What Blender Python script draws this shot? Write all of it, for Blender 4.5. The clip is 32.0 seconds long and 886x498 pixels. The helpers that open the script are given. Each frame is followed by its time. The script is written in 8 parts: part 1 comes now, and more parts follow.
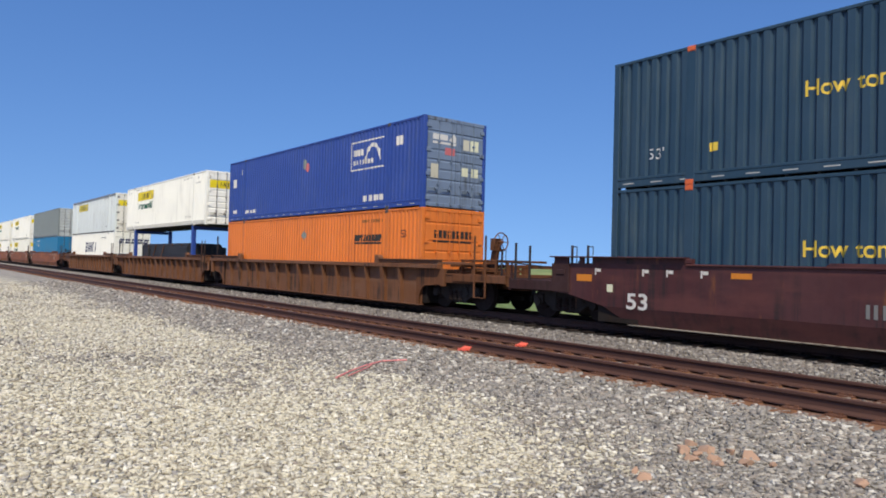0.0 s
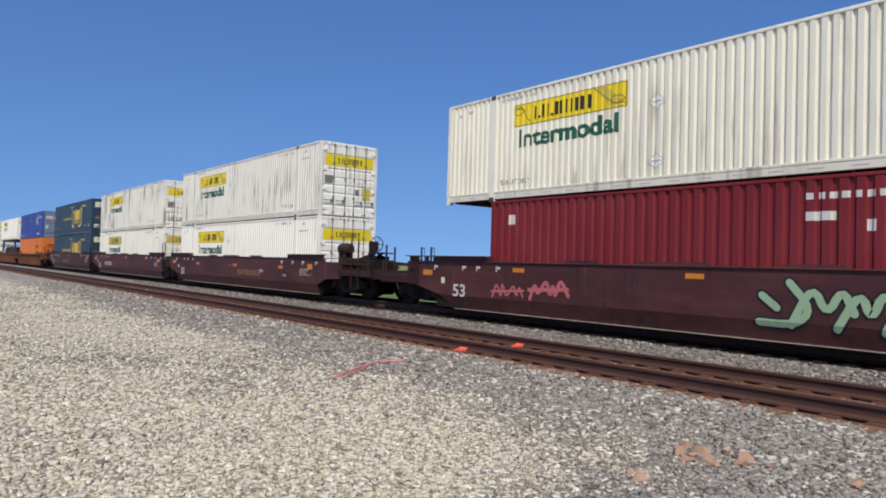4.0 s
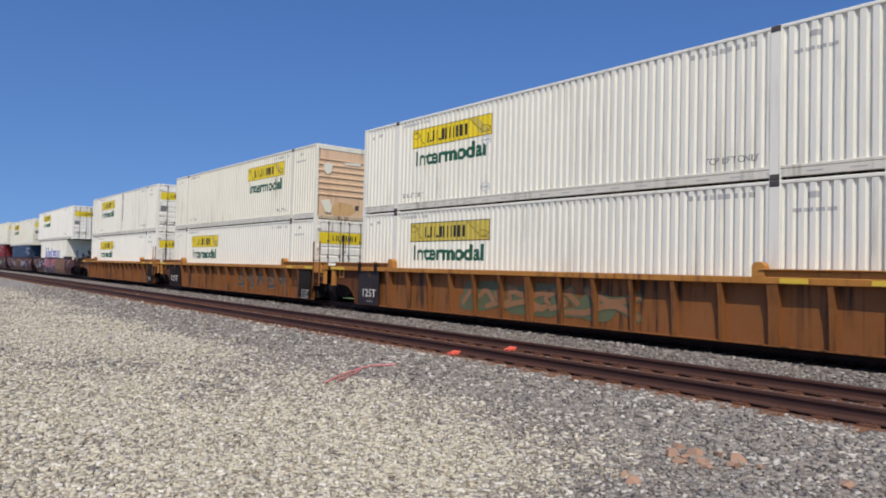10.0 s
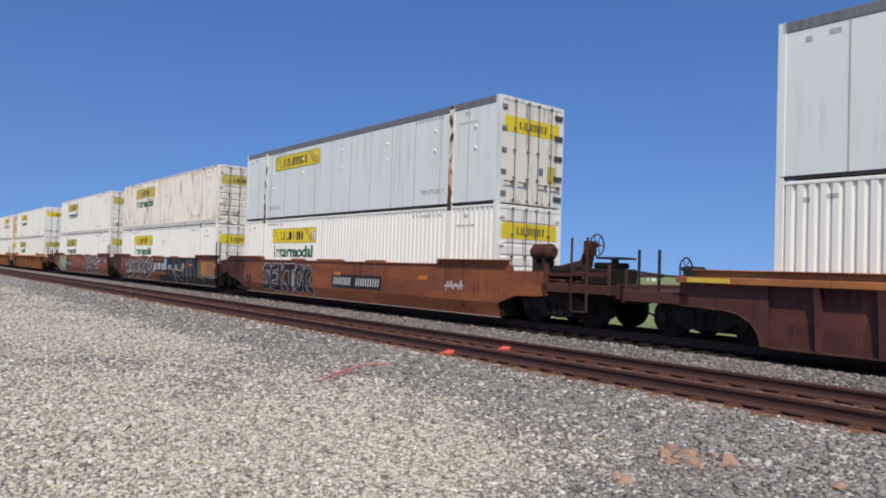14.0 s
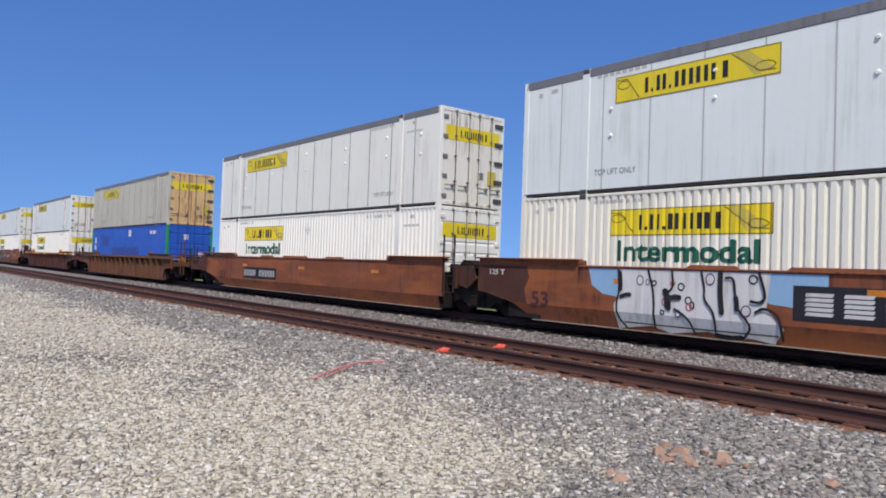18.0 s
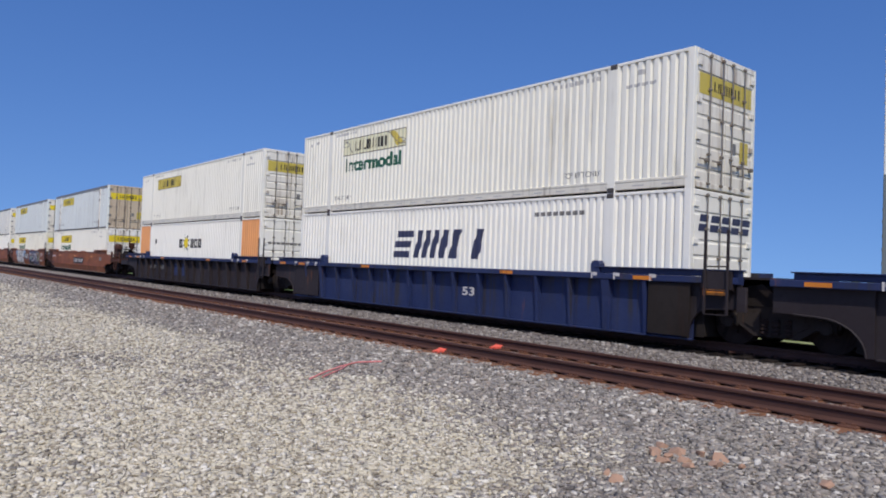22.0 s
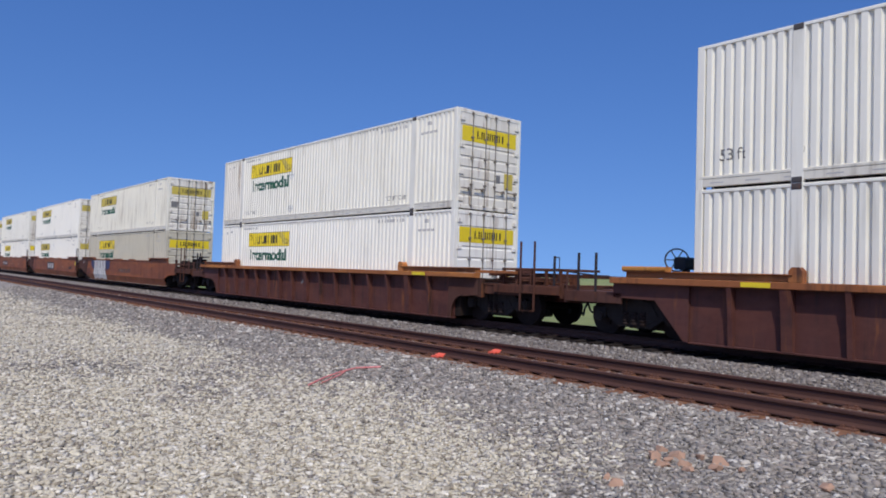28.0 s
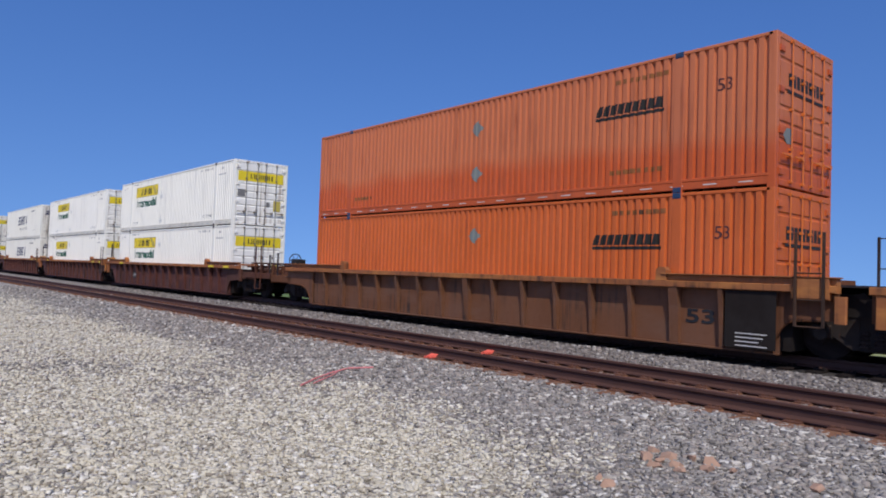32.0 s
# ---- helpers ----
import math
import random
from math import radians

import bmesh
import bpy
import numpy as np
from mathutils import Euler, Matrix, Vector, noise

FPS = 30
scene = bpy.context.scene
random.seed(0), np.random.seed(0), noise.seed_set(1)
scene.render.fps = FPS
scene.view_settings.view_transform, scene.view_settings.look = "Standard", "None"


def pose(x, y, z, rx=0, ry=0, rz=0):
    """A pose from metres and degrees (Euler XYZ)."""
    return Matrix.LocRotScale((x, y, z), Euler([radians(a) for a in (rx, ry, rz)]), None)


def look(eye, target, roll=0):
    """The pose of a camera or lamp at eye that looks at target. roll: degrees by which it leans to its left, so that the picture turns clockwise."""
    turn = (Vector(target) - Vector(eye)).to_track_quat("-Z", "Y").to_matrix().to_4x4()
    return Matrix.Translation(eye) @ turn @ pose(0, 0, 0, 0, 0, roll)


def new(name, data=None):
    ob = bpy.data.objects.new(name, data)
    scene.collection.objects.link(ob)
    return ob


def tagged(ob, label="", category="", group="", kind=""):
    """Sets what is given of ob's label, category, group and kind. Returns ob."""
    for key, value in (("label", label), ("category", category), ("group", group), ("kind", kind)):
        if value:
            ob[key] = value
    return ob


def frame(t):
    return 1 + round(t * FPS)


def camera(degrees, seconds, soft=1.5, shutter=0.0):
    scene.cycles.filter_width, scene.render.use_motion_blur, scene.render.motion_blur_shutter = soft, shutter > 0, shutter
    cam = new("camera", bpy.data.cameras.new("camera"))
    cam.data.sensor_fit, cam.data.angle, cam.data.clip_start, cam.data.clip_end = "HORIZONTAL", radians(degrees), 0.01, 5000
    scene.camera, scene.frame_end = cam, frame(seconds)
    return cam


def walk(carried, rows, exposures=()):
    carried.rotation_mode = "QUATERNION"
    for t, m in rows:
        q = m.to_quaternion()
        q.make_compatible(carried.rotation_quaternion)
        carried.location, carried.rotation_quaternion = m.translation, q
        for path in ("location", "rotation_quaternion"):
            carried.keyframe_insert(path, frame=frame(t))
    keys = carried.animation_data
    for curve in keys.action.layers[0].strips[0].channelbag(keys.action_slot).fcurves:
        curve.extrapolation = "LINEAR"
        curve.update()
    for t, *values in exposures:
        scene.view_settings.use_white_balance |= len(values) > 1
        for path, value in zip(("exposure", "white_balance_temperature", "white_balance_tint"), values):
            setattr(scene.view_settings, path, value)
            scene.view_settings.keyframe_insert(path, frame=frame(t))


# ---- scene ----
cam = camera(64.67, 32.0, soft=1.85)
EYE = Vector((0.0, 0.0, 1.297))


def gaze(yaw, pitch, roll):
    """Camera pose: yaw to the left of straight across the tracks, pitch up, lean."""
    y, p = radians(yaw), radians(pitch)
    return look(EYE, EYE + Vector((-math.sin(y) * math.cos(p), math.cos(y) * math.cos(p), math.sin(p))), roll)


EXPOSURES = ((0.0, 0.0, 7030, 4), (1.0, 0.12, 7000, 4), (2.0, -0.09, 6940, 5), (3.0, -0.2, 6900, 5), (6.0, -0.22, 6920, 6), (11.0, -0.33, 6820, 7), (13.0, -0.32, 6760, 8), (17.0, -0.22, 6500, 9), (18.0, -0.2, 6480, 9), (20.0, -0.3, 6480, 10), (23.0, -0.36, 6420, 10), (32.0, -0.35, 6270, 11))
walk(cam, [(t, gaze(y, p, r)) for t, y, p, r in (
    (0.0, 52.02, 1.27, 1.57), (0.5, 52.05, 1.22, 1.67), (1.0, 52.06, 1.17, 1.76), (1.5, 52.05, 1.17, 1.87),
    (2.0, 52.03, 1.21, 1.96), (2.5, 51.95, 1.25, 1.86), (3.0, 51.90, 1.27, 1.97), (3.5, 51.84, 1.32, 1.81),
    (5.5, 51.53, 1.32, 1.43), (6.0, 51.56, 1.23, 1.67), (6.5, 51.59, 1.20, 1.72), (7.0, 51.48, 1.20, 1.84),
    (7.5, 51.33, 1.39, 1.82), (8.0, 51.22, 1.53, 1.64), (8.5, 51.17, 1.60, 1.60), (9.0, 51.19, 1.63, 1.57),
    (9.5, 51.14, 1.63, 1.57), (10.0, 51.11, 1.64, 1.41), (10.5, 51.08, 1.70, 1.58), (11.0, 51.02, 1.71, 1.60),
    (11.5, 50.98, 1.67, 1.52), (12.0, 50.98, 1.63, 1.46), (12.5, 50.98, 1.59, 1.71), (13.0, 50.88, 1.61, 1.55),
    (13.5, 50.79, 1.61, 1.76), (14.0, 50.68, 1.60, 1.87), (14.5, 50.65, 1.57, 1.98), (16.5, 50.48, 1.55, 2.24),
    (17.0, 50.40, 1.52, 2.38), (17.5, 50.37, 1.49, 2.40), (18.0, 50.31, 1.43, 2.02), (18.5, 50.24, 1.38, 2.02),
    (19.0, 50.19, 1.40, 2.37), (19.5, 50.13, 1.47, 2.31), (20.0, 50.05, 1.46, 2.18), (20.5, 50.05, 1.45, 2.27),
    (21.0, 49.98, 1.40, 2.23), (21.5, 50.02, 1.42, 2.35), (22.0, 50.05, 1.47, 2.14), (22.5, 50.02, 1.48, 2.02),
    (23.0, 50.01, 1.41, 1.94), (23.5, 50.08, 1.42, 2.00), (24.0, 50.09, 1.42, 1.97), (24.5, 50.09, 1.46, 2.07),
    (25.0, 50.01, 1.54, 2.02), (25.5, 49.95, 1.63, 1.96), (27.5, 49.89, 1.86, 1.74), (28.0, 49.91, 1.88, 1.77),
    (28.5, 49.89, 1.91, 1.82), (29.0, 49.85, 1.95, 1.88), (29.5, 49.72, 2.00, 1.92), (30.0, 49.64, 2.06, 2.06),
    (30.5, 49.52, 2.10, 1.89), (31.0, 49.43, 2.12, 1.86), (31.5, 49.38, 2.04, 2.20), (32.0, 49.35, 1.94, 1.96),
)], exposures=EXPOSURES)

# ---- light ----
SUN_ELEVATION, SUN_AZIMUTH = radians(52), radians(131)  # azimuth clockwise from +y
world = bpy.data.worlds.new("sky")
scene.world = world
world.use_nodes = True
sky = world.node_tree.nodes.new("ShaderNodeTexSky")
sky.sky_type, sky.sun_disc = "NISHITA", False
sky.sun_elevation, sky.sun_rotation = SUN_ELEVATION, SUN_AZIMUTH
sky.air_density, sky.dust_density, sky.ozone_density, sky.altitude = 1.0, 1.1, 3.2, 200
world.node_tree.nodes["Background"].inputs["Strength"].default_value = 0.175
# clear dry air: the band at the horizon is taken from a little higher up, and the blue is full
way = world.node_tree.nodes.new("ShaderNodeTexCoord")
lift = world.node_tree.nodes.new("ShaderNodeMapping")
lift.inputs["Location"].default_value = (0, 0, 0.19)
lift.inputs["Scale"].default_value = (1, 1, 0.65)
rich = world.node_tree.nodes.new("ShaderNodeHueSaturation")
rich.inputs["Saturation"].default_value = 1.27
rich.inputs["Hue"].default_value = 0.514
world.node_tree.links.new(way.outputs["Generated"], lift.inputs["Vector"])
world.node_tree.links.new(lift.outputs["Vector"], sky.inputs["Vector"])
world.node_tree.links.new(sky.outputs["Color"], rich.inputs["Color"])
world.node_tree.links.new(rich.outputs["Color"], world.node_tree.nodes["Background"].inputs["Color"])
sun = new("sun", bpy.data.lights.new("sun", "SUN"))
sun.data.energy, sun.data.angle, sun.data.color = 4.05, radians(0.53), (1.0, 0.94, 0.86)
toward = Vector((math.sin(SUN_AZIMUTH) * math.cos(SUN_ELEVATION), math.cos(SUN_AZIMUTH) * math.cos(SUN_ELEVATION), math.sin(SUN_ELEVATION)))
sun.matrix_world = look(toward * 60, (0, 0, 0))

# ---- the plan ----
YC = 14.165          # middle of the track on which the train runs; its rail tops are z = 0
NEAR = (8.73, 10.235)  # the two rails of the empty track
NEAR_Z = -0.13       # their tops
BOX_W, SEAT = 2.59, 0.185  # container width; height of a well's floor
LONG = 16.15


def run(t):
    """How far the train has rolled (towards -x) since the start."""
    return 17.095 * t + 0.03606 * t * t - 1.6e-5 * t ** 3


# ---- materials ----
def lin(r, g, b):
    return tuple((c / 255 / 12.92 if c / 255 <= 0.04045 else ((c / 255 + 0.055) / 1.055) ** 2.4) for c in (r, g, b)) + (1.0,)


class Nodes:
    """Short hand for one material's node tree."""

    def __init__(self, name):
        self.m = bpy.data.materials.new(name)
        self.m.use_nodes = True
        self.t = self.m.node_tree
        self.b = self.t.nodes["Principled BSDF"]

    def add(self, kind, **inputs):
        n = self.t.nodes.new("ShaderNode" + kind)
        for k, v in inputs.items():
            k = k.replace("_", " ")
            if hasattr(v, "links"):
                self.t.links.new(v, n.inputs[k])
            else:
                n.inputs[k].default_value = v
        return n

    def link(self, a, b):
        self.t.links.new(a, b)

    def math(self, op, a, b=0.0, clamp=False):
        n = self.t.nodes.new("ShaderNodeMath")
        n.operation, n.use_clamp = op, clamp
        for i, v in enumerate((a, b)):
            if hasattr(v, "links"):
                self.link(v, n.inputs[i])
            else:
                n.inputs[i].default_value = v
        return n.outputs[0]

    def vmath(self, op, a, b):
        n = self.t.nodes.new("ShaderNodeVectorMath")
        n.operation = op
        for i, v in enumerate((a, b)):
            if hasattr(v, "links"):
                self.link(v, n.inputs[i])
            else:
                n.inputs[i].default_value = v
        return n.outputs[0]

    def ramp(self, fac, a, b):
        n = self.t.nodes.new("ShaderNodeMapRange")
        n.interpolation_type = "SMOOTHSTEP"
        self.link(fac, n.inputs["Value"])
        n.inputs["From Min"].default_value, n.inputs["From Max"].default_value = a, b
        return n.outputs["Result"]

    def mix(self, fac, a, b, mode="MIX"):
        n = self.t.nodes.new("ShaderNodeMix")
        n.data_type, n.blend_type = "RGBA", mode
        for i, v in ((0, fac), (6, a), (7, b)):
            if hasattr(v, "links"):
                self.link(v, n.inputs[i])
            else:
                n.inputs[i].default_value = v
        return n.outputs[2]

    def noise(self, vec, scale, detail=4.0, rough=0.55):
        n = self.add("TexNoise", Scale=scale, Detail=detail, Roughness=rough)
        self.link(vec, n.inputs["Vector"])
        return n.outputs["Fac"]

    def spot(self):
        """Object coordinates, moved by each object's own chance number."""
        co = self.t.nodes.new("ShaderNodeTexCoord").outputs["Object"]
        rnd = self.t.nodes.new("ShaderNodeObjectInfo").outputs["Random"]
        cmb = self.add("CombineXYZ", X=self.math("MULTIPLY", rnd, 91.0), Y=self.math("MULTIPLY", rnd, 37.0), Z=self.math("MULTIPLY", rnd, 53.0))
        return self.vmath("ADD", co, cmb.outputs[0]), rnd

    def bump(self, height, strength, dist=0.01):
        n = self.add("Bump", Strength=strength, Distance=dist)
        self.link(height, n.inputs["Height"])
        self.link(n.outputs[0], self.b.inputs["Normal"])


def paint(name, rgb, rough=0.5, grime=0.25, grime_rgb=(92, 82, 70), rust=0.0, fade=0.12, metal=0.0, dents=0.25, dust=None, gloss=0.4, rust_rgb=((84, 44, 24), (150, 92, 52)), bleached=None):
    """Painted sheet steel: faded in patches, with dirt that runs down it, rust where it is chipped."""
    k = Nodes(name)
    co, rnd = k.spot()
    base = lin(*rgb)
    wide = k.noise(co, 0.7, 5.0)
    fine = k.noise(co, 9.0, 6.0, 0.65)
    col = k.mix(k.math("MULTIPLY", k.ramp(wide, 0.35, 0.7), fade * 2), base, tuple(min(1, c * 1.12 + 0.02) for c in base[:3]) + (1,))
    col = k.mix(k.math("MULTIPLY", k.ramp(fine, 0.45, 0.75), fade), col, tuple(c * 0.72 for c in base[:3]) + (1,))
    if bleached:
        # sun-bleached over the upper part, down to an uneven line
        parts = k.t.nodes.new("ShaderNodeSeparateXYZ")
        k.link(k.t.nodes.new("ShaderNodeTexCoord").outputs["Object"], parts.inputs[0])
        line = k.math("ADD", parts.outputs["Z"], k.math("MULTIPLY", k.math("SUBTRACT", k.noise(co, 0.35, 4.0), 0.5), 1.1))
        col = k.mix(k.math("MULTIPLY", k.ramp(line, 0.75, 1.35), 0.8), col, lin(*bleached))
    down = k.vmath("MULTIPLY", co, (7.0, 7.0, 0.35))
    runs = k.noise(down, 1.0, 5.0, 0.6)
    patch = k.ramp(k.noise(co, 0.45, 3.0), 0.38, 0.68)
    dirt = k.math("MULTIPLY", k.math("MULTIPLY", k.ramp(runs, 0.45, 0.72), patch), grime * 2.2, clamp=True)
    col = k.mix(dirt, col, lin(*grime_rgb))
    if dust:
        along = k.noise(k.vmath("MULTIPLY", co, (0.45, 0.45, 1.6)), 1.0, 6.0, 0.62)
        col = k.mix(k.math("MULTIPLY", k.ramp(along, 0.44, 0.66), 0.75), col, lin(*dust))
        col = k.mix(k.math("MULTIPLY", k.ramp(k.noise(co, 2.6, 7.0, 0.7), 0.58, 0.72), 0.4), col, tuple(c * 0.45 for c in base[:3]) + (1,))
    if rust:
        rr = k.math("MULTIPLY", k.ramp(k.noise(k.vmath("MULTIPLY", co, (3.2, 3.2, 0.5)), 1.0, 7.0, 0.7), 0.62 - 0.22 * rust, 0.78 - 0.18 * rust), 0.9)
        rcol = k.mix(fine, lin(*rust_rgb[0]), lin(*rust_rgb[1]))
        col = k.mix(rr, col, rcol)
    k.link(col, k.b.inputs["Base Color"])
    k.link(k.math("ADD", k.math("MULTIPLY", fine, 0.25), rough - 0.1), k.b.inputs["Roughness"])
    k.b.inputs["Metallic"].default_value = metal
    k.b.inputs["Specular IOR Level"].default_value = gloss
    k.bump(k.math("ADD", k.math("MULTIPLY", wide, 0.6), k.math("MULTIPLY", fine, 0.2)), dents, 0.02)
    return k.m


WHITE = paint("white_paint", (240, 236, 222), grime=0.16, grime_rgb=(150, 142, 128), fade=0.06)
WHITE_B = paint("white_paint_worn", (234, 230, 214), grime=0.2, grime_rgb=(150, 140, 116), fade=0.08)
WHITE_C = paint("cool_white_paint", (240, 236, 221), grime=0.14, grime_rgb=(140, 138, 135), fade=0.05)
CREAM = paint("cream_paint", (232, 227, 207), grime=0.26, grime_rgb=(140, 124, 98), fade=0.08)
REEFER_W = paint("grey_white_panel_paint", (224, 227, 217), grime=0.2, grime_rgb=(150, 142, 122), fade=0.08)
RAIL_W = paint("soiled_white_rail_paint", (220, 214, 196), grime=0.35, grime_rgb=(140, 128, 108), fade=0.12)
BEIGE = paint("beige_grey_paint", (194, 187, 165), grime=0.35, grime_rgb=(120, 108, 86), fade=0.1)
RUSTY = paint("rust_streaked_white_paint", (234, 226, 206), grime=0.35, grime_rgb=(176, 146, 112), rust=0.5, fade=0.1, rust_rgb=((138, 76, 40), (196, 134, 84)))
SOILED = paint("soot_stained_white_paint", (224, 220, 206), grime=0.6, grime_rgb=(112, 106, 96), fade=0.1)
DOOR_L = paint("lightly_soiled_door_paint", (238, 234, 222), grime=0.45, grime_rgb=(148, 120, 88), fade=0.1, rust=0.06)
DOOR_W = paint("soiled_white_door_paint", (228, 222, 206), grime=0.5, grime_rgb=(130, 104, 74), fade=0.1, rust=0.1)
FRONT = paint("tan_stained_front_paint", (226, 192, 156), grime=0.4, grime_rgb=(168, 118, 70), fade=0.2, rust=0.1, rust_rgb=((120, 76, 44), (186, 134, 84)))
DOOR_R = paint("rusty_tan_door_paint", (210, 172, 118), grime=0.6, grime_rgb=(150, 92, 50), fade=0.15, rust=0.35)
DOOR_D = paint("grimy_brown_door_paint", (196, 178, 150), grime=0.75, grime_rgb=(112, 88, 64), fade=0.15, rust=0.25)
NAVY_C = paint("dark_teal_blue_paint", (34, 60, 78), grime=0.25, grime_rgb=(74, 88, 92), fade=0.2)
ROYAL = paint("royal_blue_paint", (38, 66, 138), grime=0.2, grime_rgb=(80, 90, 110), fade=0.2)
MIDBLUE = paint("mid_blue_paint", (36, 84, 172), grime=0.2, grime_rgb=(70, 90, 120), fade=0.2)
DENIM = paint("slate_blue_paint", (40, 62, 92), grime=0.2, grime_rgb=(80, 86, 92), fade=0.2)
TEAL = paint("teal_paint", (30, 112, 150), grime=0.2, fade=0.15)
GREY = paint("grey_paint", (120, 126, 122), grime=0.25, grime_rgb=(86, 84, 80), fade=0.15)
PALEGREY = paint("pale_grey_paint", (176, 178, 172), grime=0.25, grime_rgb=(100, 98, 90), fade=0.15)
RED = paint("dark_red_paint", (118, 26, 32), grime=0.2, grime_rgb=(60, 30, 30), fade=0.2)
ORANGE = paint("orange_paint", (212, 114, 44), grime=0.4, grime_rgb=(156, 80, 38), fade=0.15)
ORANGE_D = paint("deep_orange_paint", (198, 96, 38), grime=0.35, grime_rgb=(150, 70, 32), fade=0.2)
ORANGE_T = paint("bleached_orange_paint", (188, 84, 34), grime=0.4, grime_rgb=(140, 66, 34), fade=0.2, bleached=(196, 116, 74))
PEACH = paint("peach_orange_paint", (226, 158, 98), grime=0.2, grime_rgb=(170, 116, 72), fade=0.12)
DULLGREY = paint("grey_blue_door_paint", (108, 122, 142), grime=0.5, grime_rgb=(70, 66, 62), fade=0.2)
TOPGREY = paint("grey_aluminium_rail", (128, 126, 122), rough=0.45, grime=0.3, metal=0.3)
CAR_ORANGE = paint("yellow_orange_car_paint", (134, 82, 36), grime=0.9, grime_rgb=(62, 44, 30), rust=0.3, fade=0.25, rough=0.65)
CAR_RUST = paint("faded_orange_car_paint", (108, 67, 39), grime=0.8, grime_rgb=(56, 40, 30), rust=0.35, fade=0.25, rough=0.7, dust=(112, 78, 58))
CAR_MAROON = paint("maroon_car_paint", (69, 32, 32), grime=0.7, grime_rgb=(40, 28, 27), rust=0.08, fade=0.2, rough=0.6, dust=(91, 50, 45))
CAR_BROWN = paint("orange_brown_car_paint", (126, 70, 40), grime=0.6, grime_rgb=(72, 42, 30), rust=0.16, fade=0.3, rough=0.65, dust=(160, 92, 48))
CAR_RED = paint("red_brown_car_paint", (80, 42, 34), grime=0.8, grime_rgb=(52, 35, 30), rust=0.3, fade=0.25, rough=0.7, dust=(98, 57, 45))
CHORD_RED = paint("orange_worn_chord_paint", (144, 86, 46), grime=0.6, grime_rgb=(72, 46, 34), rust=0.2, fade=0.25, rough=0.7, dust=(188, 122, 60))
CAR_BLUE = paint("blue_car_paint", (32, 44, 82), grime=0.8, grime_rgb=(50, 48, 54), rust=0.05, fade=0.25, rough=0.6)
END_RED = paint("rusty_red_brown_end_steel", (84, 50, 36), grime=0.8, grime_rgb=(48, 34, 28), rust=0.3, fade=0.3, rough=0.75, gloss=0.2)
END_BROWN = paint("sooty_brown_end_steel", (80, 50, 40), grime=0.8, grime_rgb=(46, 34, 29), rust=0.2, fade=0.3, rough=0.75, gloss=0.2)
RUSTBLOT = paint("dark_rust_blotch", (96, 56, 36), grime=0.3, grime_rgb=(60, 36, 26), fade=0.3, rough=0.85)
END_MAROON = paint("sooty_maroon_end_steel", (54, 31, 30), grime=0.8, grime_rgb=(36, 28, 26), rust=0.1, fade=0.3, rough=0.75, gloss=0.2)
END_RUST = paint("sooty_orange_end_steel", (98, 60, 36), grime=0.85, grime_rgb=(46, 34, 27), rust=0.2, fade=0.3, rough=0.75, gloss=0.2)
CHORD_OCHRE = paint("ochre_worn_chord_paint", (176, 116, 48), grime=0.6, grime_rgb=(90, 60, 36), rust=0.2, fade=0.25, rough=0.7, dust=(192, 134, 66))
CAR_SOOT = paint("sooty_orange_brown_steel", (70, 50, 38), grime=0.8, grime_rgb=(36, 29, 26), rust=0.25, fade=0.3, rough=0.75, gloss=0.2)
CAR_DARK = paint("grimy_dark_car_steel", (38, 29, 31), grime=0.6, grime_rgb=(34, 28, 28), rust=0.1, fade=0.25, rough=0.7)
BLACKED = paint("black_paint", (30, 29, 31), grime=0.3, grime_rgb=(70, 62, 54), fade=0.2, rough=0.6)
TRUCKSTEEL = paint("brown_brake_dust_steel", (46, 38, 34), grime=0.5, grime_rgb=(32, 27, 25), rust=0.15, fade=0.25, rough=0.8, gloss=0.2)
WHEEL = paint("wheel_steel", (46, 36, 33), grime=0.4, grime_rgb=(28, 24, 22), fade=0.25, rough=0.85, gloss=0.08)
# soot on end steel; on the far ties it paints the train's shade
SOOT_AND_SHADE = paint("soot_and_shade_black", (36, 30, 27), grime=0.5, grime_rgb=(52, 38, 31), fade=0.25, rough=0.85, gloss=0.12)
ORANGE_CAST = paint("orange_corner_block", (206, 96, 52), grime=0.3, grime_rgb=(120, 66, 44), fade=0.15)
# pale tone that carries the sunlight on the flange lip
SUNLIT_LIP = paint("sunlit_lip_steel", (150, 138, 122), grime=0.6, grime_rgb=(70, 54, 42), fade=0.3, rough=0.85)
CASTING = paint("dark_corner_steel", (74, 70, 68), grime=0.5, rust=0.3, rough=0.7)
RODSTEEL = paint("dark_worn_rod_steel", (122, 114, 104), grime=0.6, grime_rgb=(74, 58, 44), rough=0.6, rust=0.2)
RUBBERSEAL = paint("dark_seal", (58, 56, 54), grime=0.2, rough=0.8)
YELLOW = paint("yellow_sign_paint", (226, 200, 38), grime=0.15, grime_rgb=(150, 130, 60), fade=0.1)
YELLOW_W = paint("worn_yellow_sign_paint", (196, 176, 78), grime=0.4, grime_rgb=(140, 130, 90), fade=0.15)
YELLOW_F = paint("faded_white_sign_paint", (214, 210, 178), grime=0.2, grime_rgb=(160, 156, 120), fade=0.1)
OLIVE = paint("olive_scroll_paint", (140, 122, 36), grime=0.2, fade=0.1)
INK = paint("black_lettering", (38, 34, 28), grime=0.1, fade=0.1)
GREEN = paint("dark_green_lettering", (24, 86, 64), grime=0.1, fade=0.1)
FAINT = paint("faint_stencil", (182, 179, 172), grime=0.1, fade=0.1)
MARK = paint("grey_stencil", (118, 116, 112), grime=0.1, fade=0.1)
